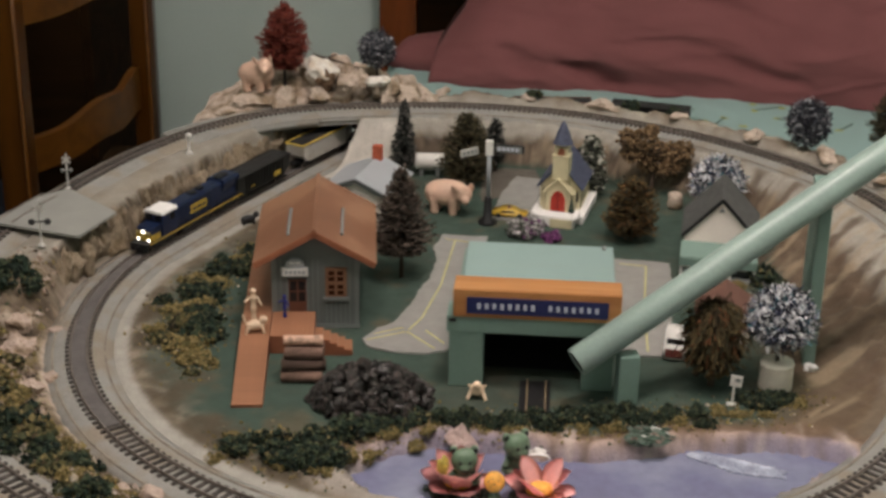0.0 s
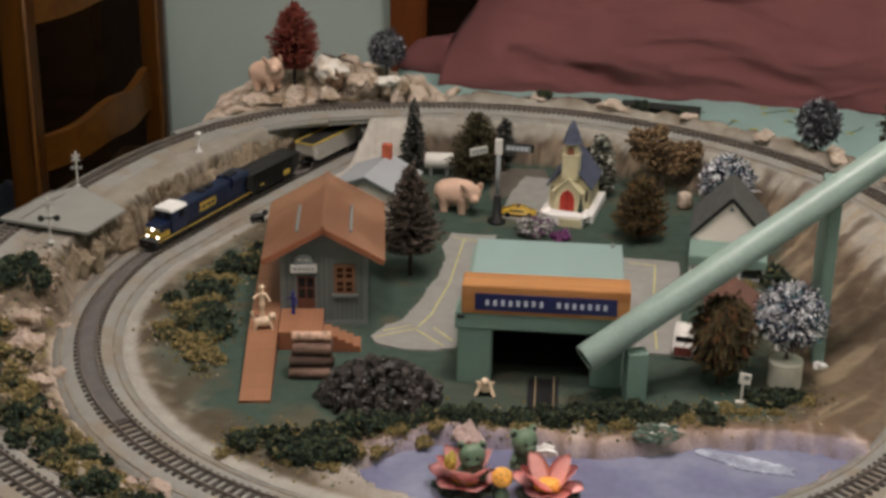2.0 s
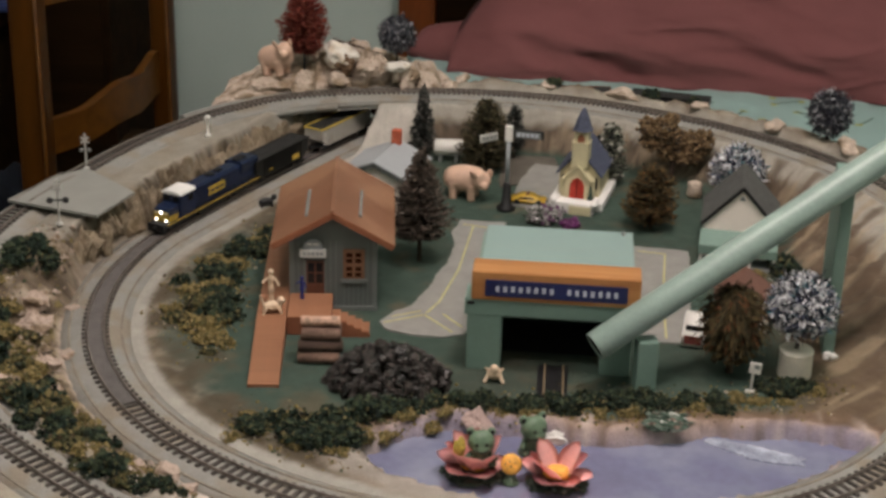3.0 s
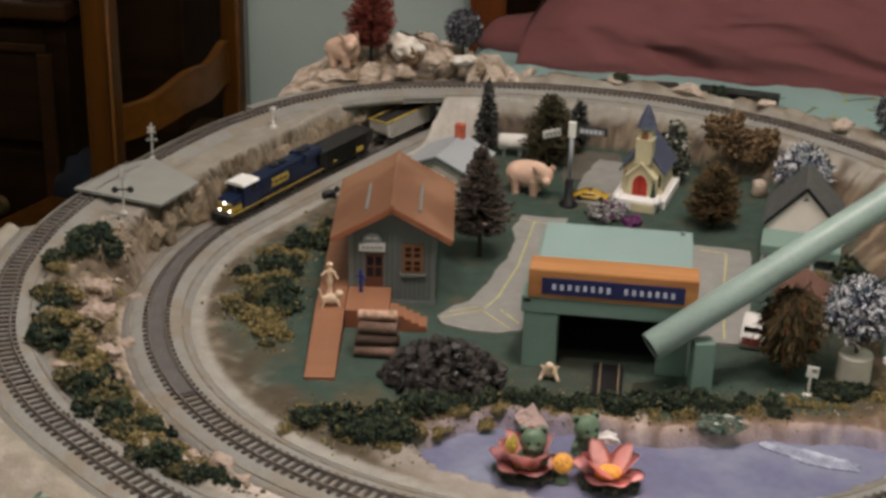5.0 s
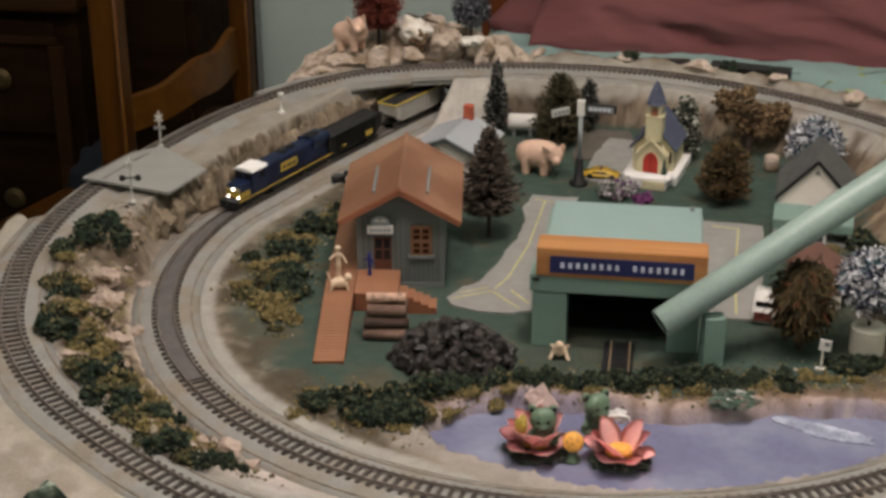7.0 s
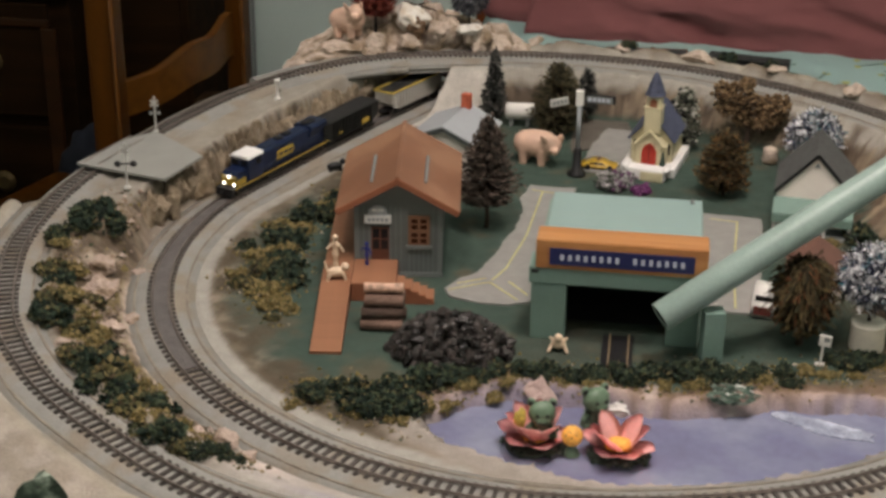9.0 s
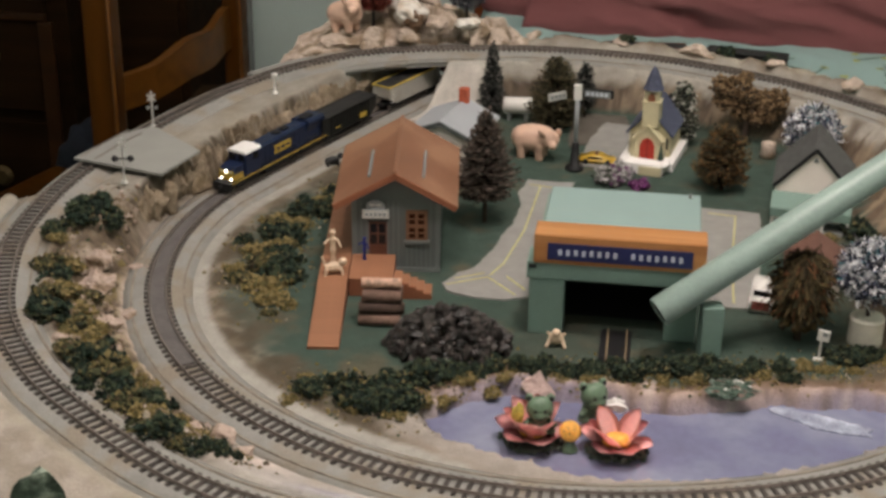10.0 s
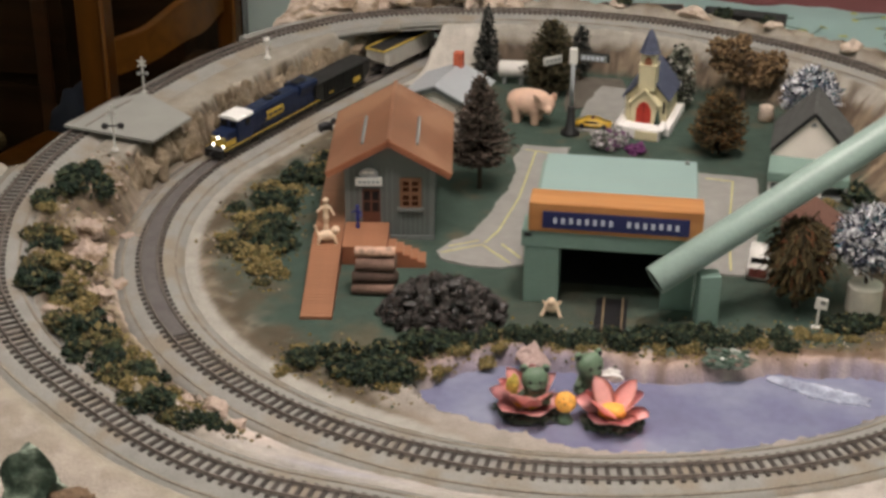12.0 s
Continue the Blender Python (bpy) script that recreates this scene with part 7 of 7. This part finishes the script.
for (x, y, zz, a, s), what in zip(((-0.0515, -0.2725, -0.0035, 8, 0.84), (-0.0115, -0.2480, -0.0030, 32, 0.88)), ("green ceramic frog ornament sitting in a lily", "green ceramic frog ornament sitting behind the lilies")):
    tagged(new("frog_ornament", FROG), what, "ornament").matrix_basis = pose(x, y, zz, 0, 0, a) @ Matrix.Scale(s, 4)
solid("yellow_posy", ball((0, 0, 0), 0.0050, None, 2, (0.9, 0.7, 1.9), 0.5, seed=4), mat("posy_yellow", (0.62, 0.47, 0.10), 0.6, vary=0.4, scale=200), "small yellow posy held by the frog in the lily", "flower", at=pose(-0.0675, -0.2830, 0.0170))
solid("white_wrap", ball((0, 0, 0.006), 0.0068, None, 3, (1.2, 0.6, 0.8), 0.6, seed=9), M_SNOW, "crumpled white paper scrap beside the frog", "paper", at=pose(0.0080, -0.2530, 0.008))


solid("plaster_dab", ball((0, 0, 0.002), 0.0052, None, 3, (1.1, 0.9, 0.8), 0.5, seed=8), M_SNOW, "white plaster dab at the foot of the tall prop", "plaster", at=pose(0.2545, -0.047, 0.0))


# ---------- logs and coal ----------
lp = thing("log_pile", (-0.2080, -0.104, 0), 5.0, "stack of brown logs topped by one pale pinkish log", "log pile")
LOG = mesh_of("log", lathe([(0.0048, -0.0184), (0.0054, -0.0179), (0.0056, -0.008), (0.0052, 0.006), (0.0055, 0.0179), (0.0048, 0.0184)], 12, m=pose(0, 0, 0, 0, 90, 0)), M_LOG, True)
for zz, ys in ((0.0054, (-0.0175, -0.0055, 0.0065)), (0.0160, (-0.0150, -0.0030)), (0.0266, (-0.0130, -0.0010))):
    for y in ys:
        part("log", LOG, None, lp, at=pose(random.uniform(-0.0015, 0.0015), y, zz, random.uniform(0, 90), 0, random.uniform(-3, 3)) @ Matrix.Diagonal((random.uniform(0.94, 1.04), 1.02, 1.02, 1)))
part("birch_log", lathe([(0.0042, -0.0178), (0.0047, -0.0173), (0.0045, 0.0), (0.0048, 0.0170), (0.0042, 0.0175)], 12, m=pose(0, -0.0075, 0.0370, 0, 90, 2)), M_LOGWHITE, lp, "pale birch log", True)

rng = np.random.default_rng(77)
bm = bmesh.new()
for k in range(1000):
    a, q = rng.uniform(0, 2 * np.pi), math.sqrt(rng.uniform(0, 1))
    x, y = 0.054 * q * math.cos(a), 0.044 * q * math.sin(a)
    h = 0.034 * max(0, 1 - q ** 2.2) * (0.86 + 0.10 * math.sin(160 * x + 1.0) * math.cos(130 * y) + 0.08 * math.sin(310 * x - 170 * y)) + 0.002
    s = 0.0016 + 0.0048 * rng.uniform() ** 2.5
    ball((x, y, h * rng.uniform(0.8, 1.02)), s, bm, 1, tuple(rng.uniform(0.55, 1.4, 3)), 0.9, seed=k)
coal = solid("coal_pile", bm, M_COAL, "heap of shiny black coal lumps on the grass", "coal pile", kind="stuff", at=pose(-0.1415, -0.1500, 0))


# ---------- lineside posts and the crossing ----------
solid("grade_crossing", slab([(-0.568, 0.098), (-0.466, 0.070), (-0.446, 0.139), (-0.516, 0.201), (-0.544, 0.169)], 0.0480, 0.0508), M_CRATE, "flat grey grade-crossing platform over the track", "crossing", kind="structure")


groove = OUTER[(OUTER[:, 0] < -0.49) & (OUTER[:, 1] > 0.096) & (OUTER[:, 1] < 0.180)].copy()
groove[:, 2] = 0.0508
for a in (-0.0085, 0.0085):
    solid("flangeway", sweep(groove, [(a - 0.0012, -0.0004), (a - 0.0012, 0.0004), (a + 0.0012, 0.0004), (a + 0.0012, -0.0004)]), M_RAIL, "dull rail set flush in the crossing", "rail", kind="structure")


M_SIGNAL = mat("grey_signal_plastic", (0.20, 0.20, 0.19), 0.6, vary=0.2)


def crossbuck(at, h, lights, label):
    c = thing("crossing_signal", at, 12, label, "crossing signal", "crossing signals")
    part("post", rod((0, 0, 0), (0, 0, h), 0.0011, 8), M_POST, c)
    part("foot", lathe([(0.004, 0), (0.003, 0.002), (0.0012, 0.003)], 10), M_POST, c)
    for a in (38, -38):
        part("cross_arm", box(-0.0056, 0.0056, -0.0018, -0.0010, -0.0010, 0.0010, 0.0002, m=pose(0, 0, h - 0.007, 0, a, 0)), M_POST, c)
    w, q = (0.0078, 0.0034) if lights else (0.0042, 0.0022)
    lamp = M_DARK if lights else M_SIGNAL
    bar = part("light_bar", rod((-w, -0.0012, h * 0.55), (w, -0.0012, h * 0.55), 0.0008, 6), lamp, c)
    for x in (-w, w):
        part("lamp", lathe([(q, 0), (q, 0.001), (0.6 * q, 0.0025)], 12, m=pose(x, -0.001, h * 0.55, 90, 0, 0)), lamp, bar)


crossbuck((-0.519, 0.209, 0.0466), 0.041, False, "white model crossing signal beside the grade crossing")
crossbuck((-0.500, 0.056, 0.0445), 0.048, True, "white crossing signal with two dark lamps")
tp = thing("track_post", (-0.411, 0.325, height(-0.411, 0.325)), 0, "short white post beside the high track", "post")
part("post", lathe([(0.0042, 0), (0.0035, 0.002), (0.0014, 0.004), (0.0013, 0.019), (0.0036, 0.0205), (0.0036, 0.024)], 10), M_WHITE, tp, smooth=True)


# ---------- the train ----------
LINE = np.vstack([INNER, REAR])
s_line = np.r_[0, np.cumsum(np.linalg.norm(np.diff(LINE[:, :2], axis=0), axis=1))]


def along_inner(s):
    return np.array([np.interp(s, s_line, LINE[:, k]) for k in range(3)])


def set_on_track(ob, s, half):
    a, b = along_inner(s - half), along_inner(s + half)
    mid = (a + b) / 2
    ob.matrix_basis = pose(mid[0], mid[1], mid[2] + 0.0038, 0, 0, math.degrees(math.atan2(a[1] - b[1], a[0] - b[0])))


WHEEL = mesh_of("wheel", lathe([(0.0030, -0.0012), (0.0056, -0.0012), (0.0056, -0.0004), (0.0049, 0.0002), (0.0049, 0.0014), (0.0030, 0.0014)], 18, m=pose(0, 0, 0, 90, 0, 0)), M_RAIL, True)


def truck(parent, x, axles, base, material=M_DARK):
    t = part("truck", box(x - base / 2 - 0.006, x + base / 2 + 0.006, -0.0085, 0.0085, 0.0068, 0.0095, 0.0006), material, parent)
    for s in (-1, 1):
        part("side_frame", prism([(x - base / 2 - 0.005, 0.0035), (x + base / 2 + 0.005, 0.0035), (x + base / 2 + 0.006, 0.0075), (x + 0.004, 0.009), (x - 0.004, 0.009), (x - base / 2 - 0.006, 0.0075)], s * 0.0112 - 0.0009, s * 0.0112 + 0.0009), material, t)
        for k in range(axles):
            q = x - base / 2 + base * k / (axles - 1)
            part("wheel", WHEEL, None, t, at=pose(q, s * 0.0082, 0.0047, 0, 0, 0 if s < 0 else 180))


def hopper(colour, rim, load, label, seed, marks=None, ladder=None, L=0.168):
    h = thing("hopper_car", (0, 0, 0), 0, label, "hopper car", "train")
    W, T = 0.0150, 0.0470
    out = [(-L / 2, T), (-L / 2, 0.026), (-L / 2 + 0.022, 0.0125), (L / 2 - 0.022, 0.0125), (L / 2, 0.026), (L / 2, T)]
    bm = bmesh.new()
    prism(out, -W, W, bm)
    part("body", bm, colour, h)
    rib = mesh_of("rib", box(-0.0008, 0.0008, -0.0007, 0.0007, 0.0135, T - 0.001), colour)
    for k in range(13):
        x = -L / 2 + 0.026 + (L - 0.052) * k / 12
        for s in (-1, 1):
            part("rib", rib, None, h, at=pose(x, s * (W + 0.0006), 0))
    bm = box(-L / 2 - 0.0012, L / 2 + 0.0012, -W - 0.0014, -W + 0.0010, T - 0.0012, T + 0.0010)
    box(-L / 2 - 0.0012, L / 2 + 0.0012, W - 0.0010, W + 0.0014, T - 0.0012, T + 0.0010, 0, bm)
    box(-L / 2 - 0.0012, -L / 2 + 0.0010, -W + 0.0010, W - 0.0010, T - 0.0012, T + 0.0010, 0, bm)
    box(L / 2 - 0.0010, L / 2 + 0.0012, -W + 0.0010, W - 0.0010, T - 0.0012, T + 0.0010, 0, bm)
    part("rim", bm, rim, h)
    lm = bmesh.new()
    nx, ny = 40, 9
    g = [[lm.verts.new((-L / 2 + 0.0012 + (L - 0.0024) * i / (nx - 1), (-W + 0.0012) + (2 * W - 0.0024) * j / (ny - 1), T + 0.0003 + 0.0016 * math.sin(math.pi * j / (ny - 1)) * (0.5 + noise.noise((i * 0.4, j * 0.5, seed))))) for i in range(nx)] for j in range(ny)]
    for j in range(ny - 1):
        for i in range(nx - 1):
            lm.faces.new((g[j][i], g[j][i + 1], g[j + 1][i + 1], g[j + 1][i]))
    part("coal_load", lm, load, h, "dark coal load", True)
    part("centre_sill", box(-L / 2 - 0.004, L / 2 + 0.004, -0.004, 0.004, 0.0098, 0.0124), M_DARK, h)
    for x in (-L / 2 + 0.022, L / 2 - 0.022):
        truck(h, x, 2, 0.019)
    for s in (-1, 1):
        part("coupler", box(s * (L / 2 + 0.007) - 0.0035, s * (L / 2 + 0.007) + 0.0035, -0.0016, 0.0016, 0.0085, 0.0115, 0.0005), M_DARK, h)
    if ladder:
        for s in (-1, 1):
            for k in range(5):
                part("ladder_rung", box(s * (L / 2 - 0.007) - 0.005, s * (L / 2 - 0.007) + 0.005, -W - 0.0017, -W - 0.0008, 0.018 + 0.005 * k, 0.0188 + 0.005 * k), ladder, h)
                part("ladder_rung", box(s * (L / 2 - 0.007) - 0.005, s * (L / 2 - 0.007) + 0.005, W + 0.0008, W + 0.0017, 0.018 + 0.005 * k, 0.0188 + 0.005 * k), ladder, h)
    for (x0, x1, z0, z1), m in marks or ():
        for s in (-1, 1):
            part("lettering_bar", box(x0, x1, s * (W + 0.0015) - 0.0002, s * (W + 0.0015) + 0.0002, z0, z1), m, h)
    return h


M_LOAD = mat("coal_load", (0.020, 0.020, 0.020), 0.6, vary=0.35, scale=220, bump=1.0, fine=500)
M_HBLACK = mat("black_car", (0.006, 0.0065, 0.006), 0.5, vary=0.3, scale=50)
M_HBROWN = mat("oxide_car", (0.085, 0.022, 0.013), 0.5, vary=0.15, scale=50)
# the oxide brown again, brightened to paint light along a car's rim
M_HORANGE = mat("lit_oxide_rim", (0.15, 0.045, 0.022), 0.5, vary=0.15, scale=50)
M_HGREY = mat("dusty_grey_car", (0.40, 0.385, 0.35), 0.6, vary=0.15, scale=40, spot=(0.30, 0.28, 0.245))
M_RIMYEL = mat("yellow_rim", (0.60, 0.43, 0.08), 0.5)
M_GOLD = mat("gold_paint", (0.44, 0.30, 0.045), 0.5, vary=0.3, scale=90)
M_DIM = mat("dull_white", (0.45, 0.42, 0.38), 0.6)
gold_marks = [((-0.050, -0.028, 0.019, 0.028), M_GOLD), ((0.034, 0.046, 0.0215, 0.0245), M_GOLD)]
white_marks = [((-0.058, -0.030, 0.026, 0.0285), M_DIM), ((-0.058, -0.040, 0.021, 0.023), M_DIM), ((0.012, 0.050, 0.030, 0.0335), M_DIM), ((-0.064, -0.052, 0.033, 0.036), M_DIM)]
S0 = 1.343
LOCO = 0.184
cars = [hopper(M_HBLACK, M_HBLACK, M_LOAD, "black coal hopper car with a gold mark", 1, gold_marks),
        hopper(M_HGREY, M_RIMYEL, M_LOAD, "dusty grey hopper car with a yellow rim, full of coal", 2, None, M_WHITE),
        hopper(M_HBROWN, M_HBROWN, M_LOAD, "oxide-brown hopper car with white lettering bars", 5, white_marks),
        hopper(M_HBLACK, M_HBLACK, M_LOAD, "black coal hopper car with a gold mark", 4, gold_marks),
        hopper(M_HBROWN, M_HORANGE, M_LOAD, "oxide-brown hopper car, its rim painted orange as if lit", 3, white_marks),
        hopper(M_HBLACK, M_HBLACK, M_LOAD, "black coal hopper car with a gold mark", 6, gold_marks)]
for k, c in enumerate(cars):
    set_on_track(c, S0 + LOCO + 0.060 + 0.131 * k - 0.004 * max(0, 5 - k), 0.042)
    c.matrix_basis = c.matrix_basis @ Matrix.Diagonal((0.63, 0.84, 0.65, 1))

M_LNAVY = mat("navy_loco_paint", (0.007, 0.015, 0.047), 0.38, vary=0.12, scale=40)
M_LBLACK = mat("loco_underframe", (0.012, 0.012, 0.013), 0.6)
lo = thing("diesel_locomotive", (0, 0, 0), 0, "navy and gold diesel locomotive with a white cab roof", "locomotive", "train")
part("frame", box(-0.110, 0.108, -0.0150, 0.0150, 0.0105, 0.0145, 0.0004), M_LBLACK, lo)
for s in (-1, 1):
    part("sill_stripe", box(-0.110, 0.108, s * 0.0153 - 0.0003, s * 0.0153 + 0.0003, 0.0130, 0.0147), M_GOLD, lo, "yellow sill stripe")
hood = part("long_hood", prism([(-0.0112, 0.0147), (0.0112, 0.0147), (0.0112, 0.0425), (0.0085, 0.0455), (-0.0085, 0.0455), (-0.0112, 0.0425)], -0.044, 0.104, m=pose(0, 0, 0, 0, 0, 90)), M_LNAVY, lo)
part("radiator", prism([(-0.0115, 0.0300), (0.0115, 0.0300), (0.0150, 0.0405), (0.0150, 0.0450), (0.012, 0.0475), (-0.012, 0.0475), (-0.0150, 0.0450), (-0.0150, 0.0405)], 0.066, 0.1045, m=pose(0, 0, 0, 0, 0, 90)), M_LNAVY, lo)
for k in range(3):
    part("roof_fan", lathe([(0.0072, 0), (0.0072, 0.0016), (0.0050, 0.0022)], 18, m=pose(-0.074 - 0.011 * k if k < 2 else -0.010, 0, 0.0476 if k < 2 else 0.0456)), M_LBLACK, lo)
part("exhaust", box(-0.034, -0.022, -0.004, 0.004, 0.0456, 0.0482, 0.0006), M_LBLACK, lo)
for k in range(9):
    for s in (-1, 1):
        part("hood_door", box(-0.058 + 0.0112 * k, -0.0484 + 0.0112 * k, s * 0.0114 - 0.0002, s * 0.0114 + 0.0002, 0.0165, 0.0400), M_LNAVY, hood)
cab = part("cab", box(0.0445, 0.0770, -0.0146, 0.0146, 0.0147, 0.0462, 0.0010), M_LNAVY, lo)
part("cab_roof", prism([(-0.0156, 0.0455), (0.0156, 0.0455), (0.0135, 0.0488), (0.0, 0.0498), (-0.0135, 0.0488)], -0.0785, -0.0435, m=pose(0, 0, 0, 0, 0, 90)), M_SNOW, cab, "white cab roof")
for s in (-1, 1):
    part("side_window", box(0.050, 0.0605, s * 0.0148 - 0.0002, s * 0.0148 + 0.0002, 0.0335, 0.0425), M_GLASS, cab)
    part("windscreen", box(0.0771, 0.0775, s * 0.0075 - 0.0050, s * 0.0075 + 0.0050, 0.0350, 0.0430), M_GLASS, cab)
nose = part("nose", prism([(0.0772, 0.0147), (0.1000, 0.0147), (0.1000, 0.0290), (0.0960, 0.0325), (0.0772, 0.0335)], -0.0120, 0.0120), M_LNAVY, lo, "navy nose")
part("nose_panel", box(0.1001, 0.1006, -0.0118, 0.0118, 0.0149, 0.0285, 0.0002), M_GOLD, nose, "yellow front panel")
for y in (-0.0108, 0.0108):
    part("nose_corner", box(0.0800, 0.1000, y * 1.115 - 0.0002, y * 1.115 + 0.0002, 0.0149, 0.0230), M_GOLD, nose, "yellow side panel")
part("pilot", prism([(0.1082, 0.0030), (0.1115, 0.0030), (0.1125, 0.0145), (0.1082, 0.0145)], -0.0140, 0.0140), M_LBLACK, lo)
part("rear_pilot", box(-0.1125, -0.1102, -0.0140, 0.0140, 0.0030, 0.0145), M_LBLACK, lo)
part("rear_panel", box(-0.1058, -0.1046, -0.0105, 0.0105, 0.0150, 0.0300), M_GOLD, lo, "yellow end panel")
M_HEADLIGHT = glow("headlight_glow", (1.0, 0.95, 0.85), 6.0)
for y, zz, q in ((0.0, 0.0272, 1.25), (-0.0082, 0.0168, 1.0), (0.0082, 0.0168, 1.0)):
    part("headlight", lathe([(0.0016 * q, 0), (0.0016 * q, 0.0006), (0.0008 * q, 0.0012)], 12, m=pose(0.1007, y, zz, 0, 90, 0)), M_HEADLIGHT, lo, "lit headlight")
for y in (-0.0075, 0.0075):
    part("number_board", box(0.1007, 0.1012, y - 0.0026, y + 0.0026, 0.0256, 0.0278, 0.0001), M_CREAM, nose, "small cream number board")
part("fuel_tank", prism([(-0.030, 0.0035), (0.030, 0.0035), (0.034, 0.0104), (-0.034, 0.0104)], -0.0125, 0.0125), M_LBLACK, lo)
for x in (-0.070, 0.070):
    truck(lo, x, 3, 0.040, M_LBLACK)
for s in (-1, 1):
    badge = part("badge", prism([(-0.026, 0.0235), (0.006, 0.0235), (0.011, 0.0235), (0.0085, 0.0295), (0.011, 0.0355), (-0.026, 0.0355), (-0.0290, 0.0295)], s * 0.0119 - 0.0003, s * 0.0119 + 0.0003), M_GOLD, lo, "plain gold badge shape")
    for x0, x1 in ((-0.024, -0.016), (-0.013, -0.005), (-0.002, 0.005)):
        part("badge_bar", box(x0, x1, s * 0.0124 - 0.0002, s * 0.0124 + 0.0002, 0.0275, 0.0310), M_LNAVY, badge)
    part("handrail", rod((-0.100, s * 0.0148, 0.0235), (0.042, s * 0.0148, 0.0235), 0.00035, 6), M_LBLACK, lo)
    for k in range(9):
        x = -0.100 + 0.0178 * k
        part("stanchion", rod((x, s * 0.0148, 0.0146), (x, s * 0.0148, 0.0236), 0.00035, 5), M_LBLACK, lo)
for s in (-1, 1):
    part("coupler", box(s * 0.1155 - 0.0035, s * 0.1155 + 0.0035, -0.0016, 0.0016, 0.0085, 0.0115, 0.0005), M_DARK, lo)
set_on_track(lo, S0 + LOCO / 2, 0.060)
lo.matrix_basis = lo.matrix_basis @ Matrix.Scale(0.80, 4)
